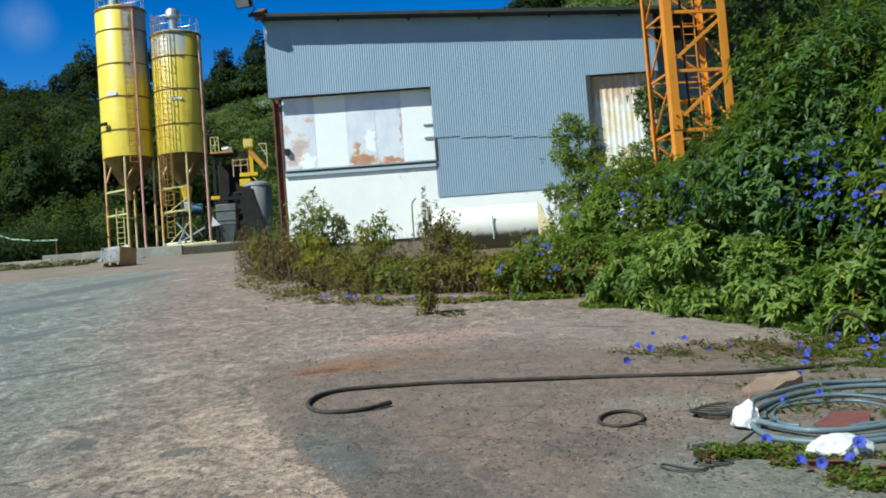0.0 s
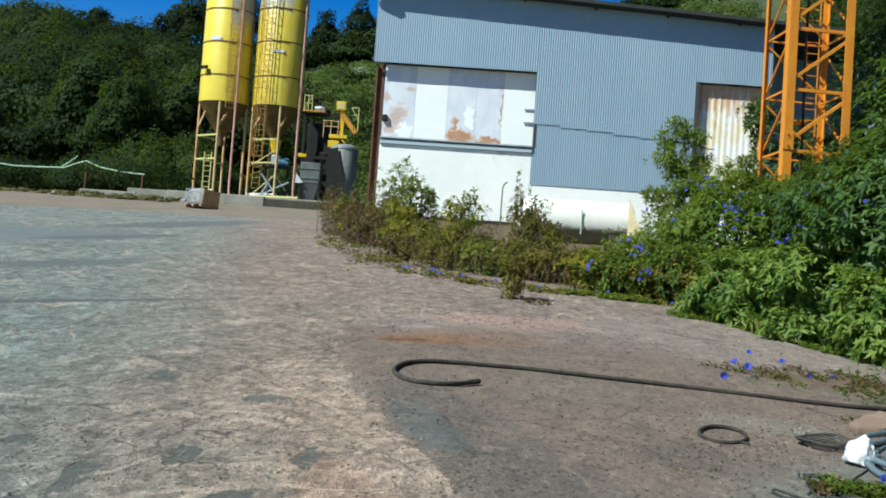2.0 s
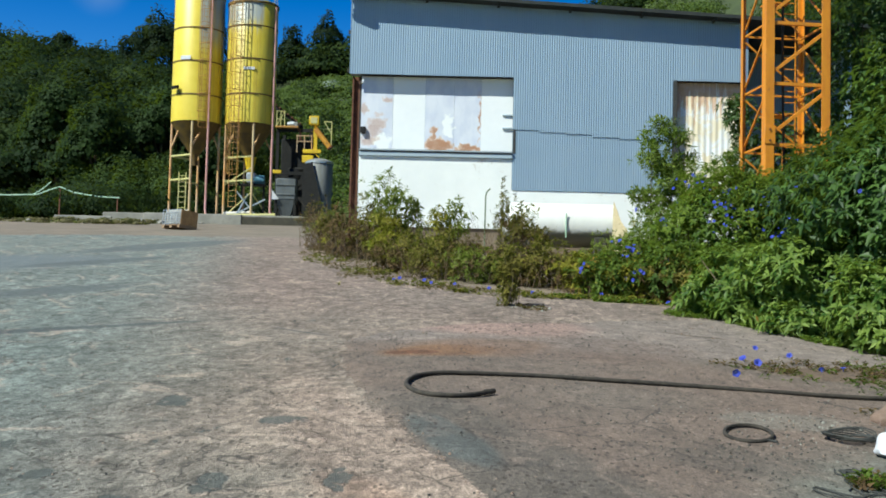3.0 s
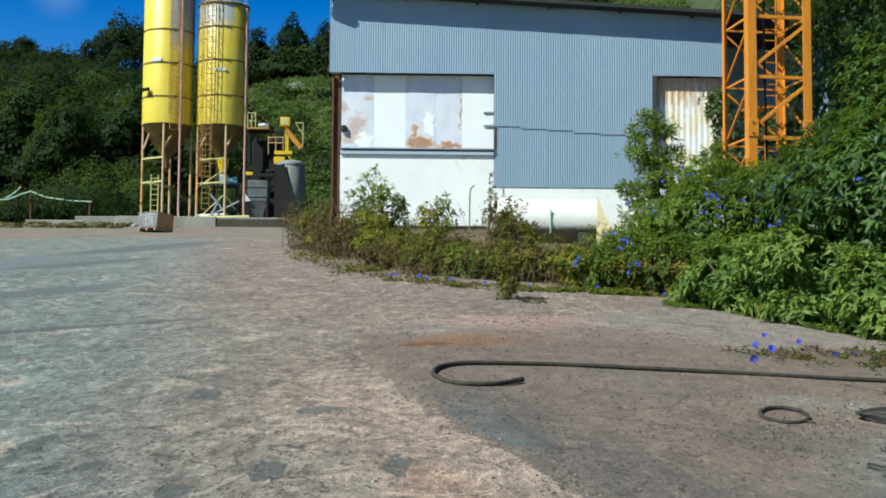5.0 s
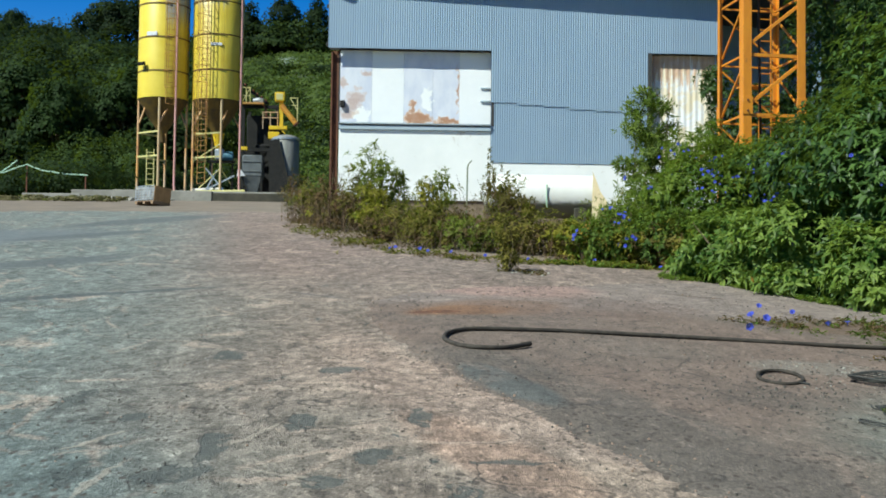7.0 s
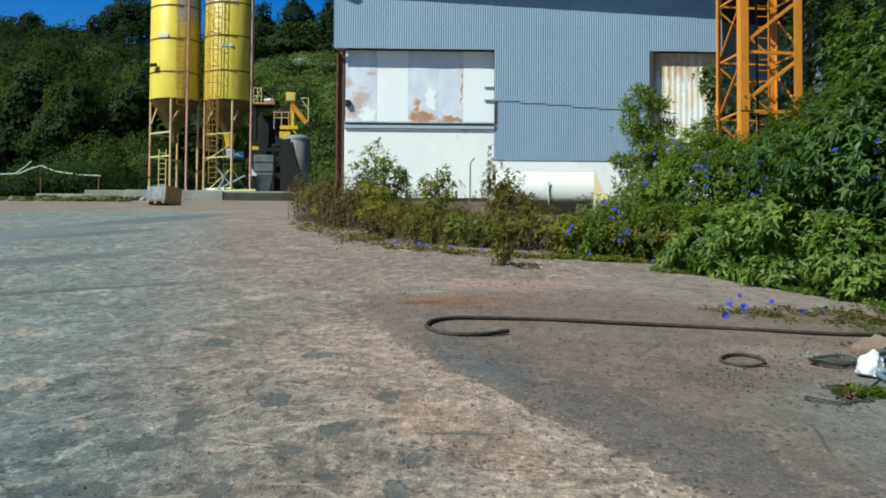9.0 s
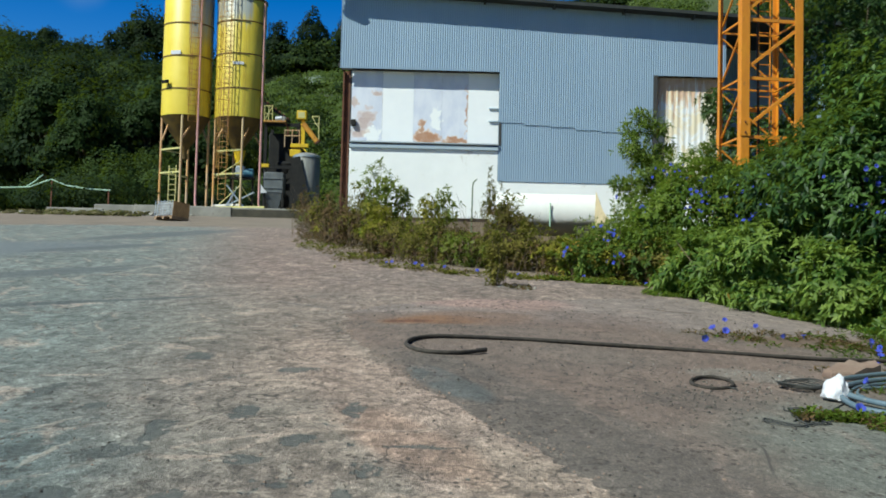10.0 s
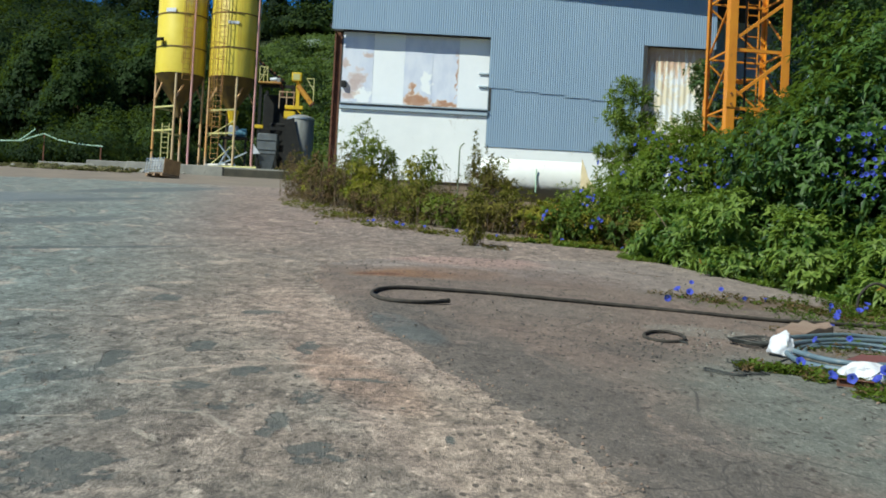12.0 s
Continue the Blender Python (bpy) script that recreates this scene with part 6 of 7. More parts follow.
for pts, r in (
    ([(2.86, 8.06), (2.72, 7.93), (2.63, 7.97), (2.55, 8.09), (2.50, 8.16), (2.46, 8.09), (2.50, 7.97), (2.63, 7.87), (2.72, 7.91), (2.76, 8.02), (2.76, 8.25), (2.84, 8.60), (2.86, 8.80), (2.95, 8.72), (3.1, 8.62), (3.30, 8.95), (3.5, 9.30)], 0.007),
    ([(2.70, 8.12), (2.78, 8.30), (2.86, 8.68), (2.92, 8.76), (2.99, 8.70), (2.92, 8.45), (2.80, 8.22), (2.90, 8.10), (3.05, 8.25)], 0.006),
    ([(2.84, 8.84), (2.80, 8.66), (2.92, 8.55), (3.05, 8.68), (3.0, 8.84), (2.88, 8.78), (2.9, 8.5), (3.1, 8.4), (3.3, 8.5)], 0.006),
    ([(2.74, 8.05), (2.86, 8.02), (2.98, 8.10), (2.90, 8.28), (2.78, 8.36), (2.82, 8.52), (3.0, 8.45)], 0.006),
):
    part("strand", Shape().tube(laid(pts, r + 0.004, 6), r, 6), "twine", twine)


def crumbs():
    """Loose chips along the broken slab edge and on the slab, joined."""
    rng = random.Random(21)
    groups = {"pad": Shape(), "stone": Shape(), "dark_chip": Shape()}
    spots = []
    for _ in range(420):
        y = rng.uniform(2.0, 15.5)
        spots.append((slab_left(y) + rng.gauss(0.02, 0.10), y, rng.choice(("stone", "stone", "dark_chip")), rng.uniform(0.003, 0.011)))
    for _ in range(900):
        y = rng.uniform(3.0, 20.0)
        spots.append((slab_left(min(y, 19.8)) + rng.uniform(0.1, 5.0), y, rng.choice(("stone", "dark_chip", "dark_chip", "dark_chip")), rng.uniform(0.004, 0.016)))
    for _ in range(900):
        y = rng.uniform(2.0, 16.0)
        spots.append((slab_left(y) - rng.uniform(0.05, 5.0), y, rng.choice(("stone", "dark_chip", "dark_chip")), rng.uniform(0.003, 0.012)))
    for _ in range(260):
        spots.append((rng.gauss(2.6, 0.7), rng.gauss(9.4, 0.9), "dark_chip", rng.uniform(0.005, 0.017)))
    for _ in range(320):
        spots.append((rng.gauss(3.2, 0.55), rng.gauss(10.6, 0.8), rng.choice(("pad", "stone")), rng.uniform(0.003, 0.010)))
    for _ in range(26):
        spots.append((rng.gauss(1.35, 0.22), rng.gauss(20.25, 0.25), "pad", rng.uniform(0.010, 0.035)))
    for _ in range(12):
        spots.append((rng.gauss(3.55, 0.25), rng.gauss(11.1, 0.35), "pad", rng.uniform(0.008, 0.020)))
    for x, y, kind, r in spots:
        cx, cy, cz = at_ground(x, y, 0.3 * r)
        s = groups[kind]
        k = len(s.v)
        turn = rng.uniform(0, 6.28)
        for i in range(5):
            a = turn + 1.257 * i
            q = r * rng.uniform(0.7, 1.3)
            s.v.append((cx + q * math.cos(a), cy + q * math.sin(a), cz - 0.6 * r))
        for i in range(5):
            a = turn + 1.257 * i
            q = r * rng.uniform(0.4, 0.8)
            s.v.append((cx + q * math.cos(a), cy + q * math.sin(a), cz + r * rng.uniform(0.2, 0.6)))
        s.f += [(k + i, k + (i + 1) % 5, k + 5 + (i + 1) % 5, k + 5 + i) for i in range(5)] + [tuple(k + 5 + i for i in range(5))]
    for kind, label in (("pad", "pale concrete crumbs"), ("stone", "tan concrete crumbs along the broken slab edge"), ("dark_chip", "dark grit and chips")):
        ob = part("concrete_crumbs", groups[kind], kind, None, "", False)
        tagged(ob, label + " scattered on the concrete", "rubble", "", "stuff")


crumbs()


# ---- plants ----
RNG = np.random.default_rng(11)


def fast_mesh(name, verts, tris):
    me = bpy.data.meshes.new(name)
    verts, tris = np.asarray(verts, np.float32), np.asarray(tris, np.int32)
    me.vertices.add(len(verts))
    me.vertices.foreach_set("co", verts.ravel())
    me.loops.add(tris.size)
    me.loops.foreach_set("vertex_index", tris.ravel())
    me.polygons.add(len(tris))
    me.polygons.foreach_set("loop_start", np.arange(0, tris.size, 3, dtype=np.int32))
    me.update(calc_edges=True)
    return me


def unit(v):
    return v / np.maximum(np.linalg.norm(v, axis=-1, keepdims=True), 1e-6)


def clump_arrays(base, way, normal, length, width):
    """Plain four-cornered clumps for far trees."""
    way = unit(way)
    side = unit(np.cross(way, normal))
    L, W = length[:, None], (length * width)[:, None]
    verts = np.stack([base - way * L * 0.5, base - side * W * 0.5, base + way * L * 0.5, base + side * W * 0.5], 1).reshape(-1, 3)
    one = np.array([[0, 2, 1], [0, 3, 2]])
    return verts, (one[None] + 4 * np.arange(len(base))[:, None, None]).reshape(-1, 3)


def leaf_arrays(base, way, normal, length, width, bend=0.25):
    """Folded pointed leaves: five points and four triangles each."""
    n = len(base)
    way = unit(way)
    side = unit(np.cross(way, normal))
    up = np.cross(side, way)
    L, W = length[:, None], (length * width)[:, None]
    drop = np.array([0, 0, -1.0])
    mid = base + way * L * 0.45 - up * W * 0.12
    left = base + way * L * 0.42 - side * W * 0.5 + up * W * 0.10
    right = base + way * L * 0.42 + side * W * 0.5 + up * W * 0.10
    tip = base + way * L + drop * L * bend
    verts = np.stack([base, left, mid, right, tip], 1).reshape(-1, 3)
    one = np.array([[0, 2, 1], [0, 3, 2], [1, 2, 4], [2, 3, 4]])
    tris = (one[None] + 5 * np.arange(n)[:, None, None]).reshape(-1, 3)
    return verts, tris


def rosettes(tips, out, per, length, width, spread=0.5, bend=0.3):
    """Leaves standing round each shoot tip."""
    n = len(tips)
    out = unit(out)
    t1 = unit(np.cross(out, RNG.normal(size=(n, 3))))
    t2 = np.cross(out, t1)
    ang = 2 * np.pi * (np.arange(per)[None] / per) + RNG.uniform(0, 6.28, (n, 1)) + RNG.normal(0, 0.35, (n, per))
    lift = RNG.normal(spread, 0.35, (n, per))
    way = (t1[:, None] * np.cos(ang)[..., None] + t2[:, None] * np.sin(ang)[..., None]) + out[:, None] * lift[..., None]
    way = way.reshape(-1, 3)
    base = (tips[:, None] - out[:, None] * RNG.uniform(0, 0.6, (n, per, 1)) * length).reshape(-1, 3)
    normal = np.repeat(out, per, 0) + np.array([0, 0, 0.6])
    size = length * RNG.uniform(0.55, 1.2, n * per)
    return leaf_arrays(base, way, normal, size, width, bend)


def on_lobes(lobes, n, inner=0.25, rough=0.16):
    """Points and outward ways on a heap of lobes (x, y, z, rx, ry, rz), none inside another lobe or under the ground."""
    lobes = np.array(lobes, float)
    area = lobes[:, 3] * lobes[:, 4] + lobes[:, 4] * lobes[:, 5] + lobes[:, 3] * lobes[:, 5]
    pick = RNG.choice(len(lobes), 3 * n, p=area / area.sum())
    d = unit(RNG.normal(size=(3 * n, 3)))
    c, r = lobes[pick, :3], lobes[pick, 3:]
    k = 1 + rough * (np.sin(d[:, 0] * 5 + pick) * np.cos(d[:, 1] * 6 + 2 * pick) + np.sin(d[:, 2] * 7 + 3 * pick)) + RNG.normal(0, 0.05, 3 * n)
    k = np.where(RNG.uniform(size=3 * n) < inner, k * RNG.uniform(0.62, 0.92, 3 * n), k)
    p = c + d * r * k[:, None]
    keep = p[:, 2] > ground(p[:, 0], p[:, 1]) + 0.03
    for i, l in enumerate(lobes):
        inside = (((p - l[:3]) / l[3:]) ** 2).sum(1) < 0.5
        keep &= ~(inside & (pick != i))
    p, d = p[keep][:n], unit((d / r)[keep][:n])
    return p, d


def stems(base, tips, r, seed=0):
    """Tapered bending stems from the ground to some shoot tips."""
    s = Shape()
    rng = random.Random(seed)
    for tip in tips:
        b = Vector(base).lerp(Vector(tip), 0.72) + Vector((rng.uniform(-1, 1), rng.uniform(-1, 1), 0)) * 0.25 * max(0.3, (Vector(tip) - Vector(base)).xy.length * 0.5)
        b.z = gz(b.x, b.y) - 0.05
        t = Vector(tip)
        mid = b.lerp(t, 0.5) + Vector((rng.uniform(-0.1, 0.1), rng.uniform(-0.1, 0.1), 0.06 * (t - b).length))
        pts = spline([b, mid, t], 4)
        s.tube(pts, [r * (1 - 0.75 * i / (len(pts) - 1)) for i in range(len(pts))], 5, False)
    return s


def shrub(name, label, lobes, shoots, per, length, width, leaf, spread=0.5, bend=0.3, inner=0.25, stem_count=14, stem_r=0.022, group="", rough=0.16, category="shrub", withered=0, dry=0.0):
    t = thing(name, label, category, None, group)
    tips, out = on_lobes(lobes, shoots, inner, rough)
    above = tips[:, 2] - ground(tips[:, 0], tips[:, 1])
    dead = RNG.uniform(size=len(tips)) < dry * np.clip(1.5 - above / max(0.3, np.median(above) * 1.3), 0.15, 1.0)
    part("foliage", fast_mesh("foliage", *rosettes(tips[~dead], out[~dead] + np.array([0, 0, 0.35]), per, length, width, spread, bend)), leaf, t)
    if dead.any():
        part("dry_foliage", fast_mesh("dry_foliage", *rosettes(tips[dead], out[dead], per, length * 0.8, width * 0.8, spread, bend)), "leaf_brown", t, "dry brown leaves and seed heads")
    if withered:
        some = RNG.choice(len(tips), withered)
        part("withered_foliage", fast_mesh("withered_foliage", *rosettes(tips[some] + out[some] * 0.04, out[some], 3, length, width, spread, bend)), "leaf_orange", t, "withered orange leaves")
    cx, cy = np.mean(lobes, 0)[:2]
    for k, i in enumerate(range(0, len(tips), max(1, len(tips) // stem_count))[:stem_count]):
        part("stem", stems((cx, cy, 0), [tuple(tips[i])], stem_r, int(abs(cx * 100)) + k), "stem", t)
    return t, tips, out


def flower_mesh():
    """A funnel-shaped flower that opens upward, five-lobed."""
    s = Shape()
    seg = 15
    for r, z in ((0.006, -0.05), (0.010, -0.012), (0.030, 0.006), (0.046, 0.010)):
        for j in range(seg):
            a = 2 * math.pi * j / seg
            k = 1 + (0.08 * math.cos(5 * a) if r > 0.02 else 0)
            s.v.append((r * k * math.cos(a), r * k * math.sin(a), z))
    for i in range(3):
        for j in range(seg):
            a, b = i * seg + j, i * seg + (j + 1) % seg
            s.f.append((a, b, b + seg, a + seg))
    me = s.mesh("flower", True)
    me.materials.append(MAT["petal"])
    return me


FLOWER = flower_mesh()


def flowers(parent, places, ways, scale=1.0):
    for p, w in zip(places, ways):
        w = Vector(w) + Vector((-0.35, -0.8, 0.35))
        m = Matrix.Translation(p) @ w.to_track_quat("Z", "Y").to_matrix().to_4x4() @ Matrix.Scale(scale * RNG.uniform(0.75, 1.15), 4)
        part("flower", FLOWER, "petal", parent, m=m)


def heap(x, y, r, height, ry=None):
    """One lobe of a shrub standing on the ground."""
    z = gz(x, y)
    return (x, y, z + height * 0.45, r, ry or r, height * 0.55)


BROAD = dict(per=8, length=0.205, width=0.42, leaf="leaf_broad")
LABEL = "dense green broad-leaved shrub"
GROUP = "shrubs beside the slab"
big = []
for lobes, shoots in (
    ([heap(7.2, 18.8, 1.7, 3.6), heap(8.6, 19.6, 2.0, 4.9), heap(7.9, 17.4, 1.3, 2.6)], 3600),
    ([heap(9.6, 16.2, 2.0, 4.8), heap(8.2, 15.8, 1.2, 2.6), heap(10.8, 17.4, 2.2, 6.2)], 3900),
    ([heap(7.6, 23.2, 1.7, 3.4), heap(9.4, 23.8, 1.8, 4.1), heap(8.8, 21.8, 1.8, 4.3)], 2800),
    ([heap(11.6, 23.0, 2.2, 6.0), heap(10.6, 20.4, 2.0, 5.9), heap(12.8, 20.0, 2.4, 7.4)], 3400),
    ([heap(9.9, 12.9, 1.5, 2.8), heap(11.4, 14.0, 1.9, 5.0)], 2300),
    ([heap(8.5, 26.6, 1.5, 3.3), heap(7.2, 24.9, 1.4, 2.6), heap(9.9, 26.4, 1.5, 4.3)], 2200),
):
    # near shrubs take the lit leaf copy, back ones the shaded copy
    kind = dict(BROAD, leaf="leaf_broad_lit" if len(big) in (1, 4) else "leaf_broad_shaded" if len(big) in (2, 3) else "leaf_broad")
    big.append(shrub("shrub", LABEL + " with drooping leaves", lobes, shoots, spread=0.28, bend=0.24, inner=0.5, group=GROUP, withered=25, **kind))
low = shrub("shrub", "bright green low shrub with long pointed leaves", [heap(5.9, 19.2, 1.1, 1.7), heap(6.6, 17.6, 0.9, 1.3), heap(7.3, 16.2, 0.9, 1.3), heap(5.2, 20.8, 1.0, 1.3), heap(8.2, 14.6, 0.9, 1.2)] + [heap(x, y, 0.6, 0.55) for x, y in ((4.6, 20.9), (5.05, 19.9), (5.6, 18.6), (6.3, 17.1), (6.9, 15.7), (7.7, 14.1), (8.6, 13.0))], 4000, 7, 0.178, 0.38, "leaf_low", 0.32, 0.20, 0.45, group=GROUP, withered=30)
# this shrub also takes the copy with shade in its colour
shrub("shrub", "green shrub behind the crane mast with leaf colour darkened as shade", [(8.0, 33.0, 7.9, 0.45, 0.45, 0.6), (8.6, 33.2, 6.8, 0.9, 0.9, 1.2), (9.6, 33.0, 6.4, 1.2, 1.2, 1.5), (11.1, 33.0, 8.2, 1.3, 1.0, 2.4), (12.1, 33.0, 9.8, 1.3, 1.2, 2.6), (10.4, 32.8, 5.5, 1.3, 1.0, 2.0)], 3000, 7, 0.17, 0.42, "leaf_broad_shaded", 0.3, 0.25, 0.4, group=GROUP)
feathers = [(x, 27.6 + dy, z, r, r, 0.8 * r) for x, z, r, dy in (
    (4.90, 6.50, 0.28, 0.0), (4.72, 6.15, 0.30, 0.2), (5.26, 6.22, 0.30, -0.2), (4.72, 5.72, 0.36, -0.1), (5.06, 5.62, 0.40, 0.2), (4.33, 4.86, 0.22, 0.0), (4.72, 4.80, 0.40, 0.1), (5.15, 5.18, 0.42, -0.2), (5.45, 5.72, 0.28, 0.1), (4.95, 4.30, 0.55, 0.0), (5.5, 4.7, 0.5, 0.2), (5.4, 4.0, 0.6, -0.1))]
shrub("shrub", "tall light green feathery shrub by the shed wall", feathers, 1150, 7, 0.17, 0.22, "leaf_airy", 0.7, 0.15, 0.4, 20, 0.014, "", 0.35)
mid = shrub("shrub", "flower-covered green shrub with climbing vines", [heap(5.4, 24.2, 1.3, 2.4), heap(6.6, 25.2, 1.4, 2.5), heap(4.4, 25.0, 0.9, 1.5), heap(7.6, 26.4, 1.3, 2.7), heap(6.2, 26.2, 0.9, 3.0), heap(6.9, 26.8, 0.9, 2.5), heap(7.0, 25.6, 1.0, 2.3), heap(5.7, 25.6, 0.9, 2.7)], 6000, 7, 0.13, 0.4, "leaf_long", 0.4, 0.3, withered=90)
front = shrub("shrub", "low yellowing vine-covered shrub at the slab edge", [heap(3.3, 23.2, 0.8, 0.95), heap(4.4, 22.8, 0.8, 1.15)], 900, 7, 0.12, 0.40, "leaf_light", 0.4, 0.3, withered=40)
bright = shrub("shrub", "bright green feathery shrub below the tank", [heap(3.0, 25.4, 0.65, 0.75), heap(3.8, 25.2, 0.75, 1.15)], 800, 8, 0.13, 0.2, "leaf_fresh", 0.7, 0.15, 0.4, 24, 0.010, "", 0.3)
weeds = []
for x, y, r, h, n, leaf, size, label in (
    (3.5, 22.9, 0.50, 0.75, 380, "leaf_yellow", 0.10, "yellowing low weeds at the slab edge"),
    (4.3, 22.4, 0.50, 0.85, 400, "leaf_weed", 0.11, "olive low weeds at the slab edge"),
    (4.9, 21.9, 0.45, 0.70, 340, "leaf_yellow", 0.10, "yellowing low weeds at the slab edge"),
    (3.0, 24.6, 0.55, 0.6, 320, "leaf_fresh", 0.11, "fresh green weeds below the tank"),
    (-4.15, 36.4, 0.58, 1.40, 420, "leaf_brown", 0.09, "dry brownish weed bush at the shed corner"),
    (-3.75, 35.3, 0.48, 1.15, 420, "leaf_weed", 0.10, "dry olive weed bush beside the shed"),
    (-3.4, 34.6, 0.50, 0.65, 380, "leaf_brown", 0.09, "dry brown weed bush beside the shed"),
    (-3.4, 33.6, 0.32, 0.55, 160, "leaf_yellow", 0.09, "small yellowing weed at the slab edge"),
    (-2.85, 31.6, 0.62, 1.35, 560, "leaf_brown", 0.09, "leggy dark brown weed shrub near the wall"),
    (-2.2, 31.0, 0.55, 1.25, 420, "leaf_weed", 0.10, "leggy green and brown weed shrub below the white wall"),
    (-1.45, 29.3, 0.50, 0.85, 360, "leaf_yellow", 0.11, "yellow-green weed shrub below the wall"),
    (-0.75, 27.4, 0.62, 0.85, 460, "leaf_weed", 0.10, "olive weed thicket below the wall"),
    (0.0, 27.0, 0.55, 0.90, 380, "leaf_weed", 0.10, "green and brown weed thicket"),
    (0.65, 27.6, 0.50, 0.80, 320, "leaf_brown", 0.08, "dry brown weed thicket below the standpipe"),
    (1.40, 28.4, 0.32, 1.80, 380, "leaf_weed", 0.09, "tall brown seeding weeds beside the standpipe"),
    (1.85, 28.0, 0.42, 1.50, 420, "leaf_weed", 0.11, "dark green weed bush below the tank"),
    (1.35, 24.4, 0.60, 0.78, 420, "leaf_weed", 0.10, "low olive weeds at the slab edge"),
    (2.1, 24.5, 0.60, 0.85, 420, "leaf_weed", 0.10, "low green and brown weeds at the slab edge"),
    (-0.35, 24.9, 0.62, 0.70, 360, "leaf_weed", 0.09, "low green weeds at the slab edge"),
    (0.5, 24.4, 0.60, 0.62, 360, "leaf_fresh", 0.09, "low fresh green weeds with blue flowers"),
    (2.75, 23.6, 0.55, 0.75, 420, "leaf_yellow", 0.10, "yellow-leaved low shrub at the slab edge"),
    (2.5, 32.4, 0.70, 0.40, 300, "leaf_brown", 0.09, "dry brown weeds under the tank"),
    (3.6, 32.6, 0.70, 0.40, 300, "leaf_weed", 0.09, "olive weeds under the tank"),
    (4.7, 32.2, 0.70, 0.45, 300, "leaf_weed", 0.09, "olive weeds under the tank"),
    (-1.4, 26.6, 0.50, 0.60, 280, "leaf_brown", 0.08, "low dry weeds at the slab edge"),
):
    weeds.append(shrub("weed_bush", label, [heap(x, y, r, h), heap(x + 0.4 * r, y - 0.3 * r, 0.6 * r, 0.65 * h), heap(x - 0.5 * r, y + 0.2 * r, 0.45 * r, 1.1 * h)], n, 6, 1.25 * size, 0.34, leaf, 0.6, 0.15, 0.5, 20, 0.010, "weeds along the slab", 0.35, dry=1.05 if x < -2.0 else 0.5))
for x, y, h, w, n, leaf in ((-1.85, 30.6, 2.25, 0.40, 100, "leaf_fresh"), (-1.45, 30.4, 2.05, 0.38, 100, "leaf_fresh"), (-1.05, 30.5, 1.75, 0.26, 80, "leaf_fresh"), (-2.15, 30.8, 1.85, 0.26, 80, "leaf_weed"), (-0.35, 29.0, 1.45, 0.30, 90, "leaf_yellow"), (0.1, 29.1, 1.75, 0.30, 80, "leaf_fresh"), (-1.7, 30.0, 1.3, 0.4, 110, "leaf_yellow")):
    base = gz(x, y)
    shrub("weed_bush", "tall thin weed shrub with pale green leaves", [(x, y, base + h * 0.82, w, w, h * 0.20), (x + 0.12, y, base + h * 0.58, w * 0.9, w, h * 0.2), (x - 0.1, y, base + h * 0.34, w * 0.8, w, h * 0.2)], n, 7, 0.17, 0.30, leaf, 0.45, 0.2, 0.5, 12, 0.012, "weeds along the slab", 0.3)
shrub("weed_bush", "small dark weed growing from a crack", [(1.0, 20.35, gz(1, 20.35) + 0.50, 0.19, 0.19, 0.44), (1.06, 20.35, gz(1, 20.35) + 0.28, 0.14, 0.14, 0.26)], 240, 6, 0.09, 0.32, "leaf_weed", 0.6, 0.1, 0.5, 16, 0.008, "weeds along the slab", 0.3)


def dry_stalks():
    """Thin bent stalks standing among the weeds, joined."""
    rng = random.Random(31)
    s = Shape()
    beds = [(-4.2, 36.4, 0.55, 1.3), (-3.7, 35.2, 0.5, 1.1), (-3.0, 32.0, 0.8, 1.7), (-2.3, 31.0, 0.8, 1.9), (-1.5, 30.4, 0.8, 1.6), (-0.8, 27.6, 0.9, 1.0), (0.2, 27.4, 0.9, 1.1), (1.1, 28.2, 0.5, 1.7), (1.7, 27.6, 0.6, 1.3), (1.4, 24.4, 0.8, 0.8), (2.4, 24.2, 0.8, 0.9), (-0.2, 24.8, 0.9, 0.7)]
    for x, y, r, h in beds:
        for _ in range(34):
            bx, by = x + rng.gauss(0, 0.6 * r), y + rng.gauss(0, 0.5 * r)
            bz = gz(bx, by)
            high = h * rng.uniform(0.45, 1.0)
            lean = Vector((rng.gauss(0, 0.30), rng.gauss(0, 0.30), 0)) * high
            b = Vector((bx, by, bz - 0.03))
            s.tube([b, b + lean * 0.35 + Vector((0, 0, 0.55 * high)), b + lean + Vector((0, 0, high))], [0.006, 0.005, 0.002], 3, False)
    tagged(part("dry_stalks", s, "stalk", None, "", False), "thin brown stalks standing among the weeds", "stalks", "", "stuff")


dry_stalks()


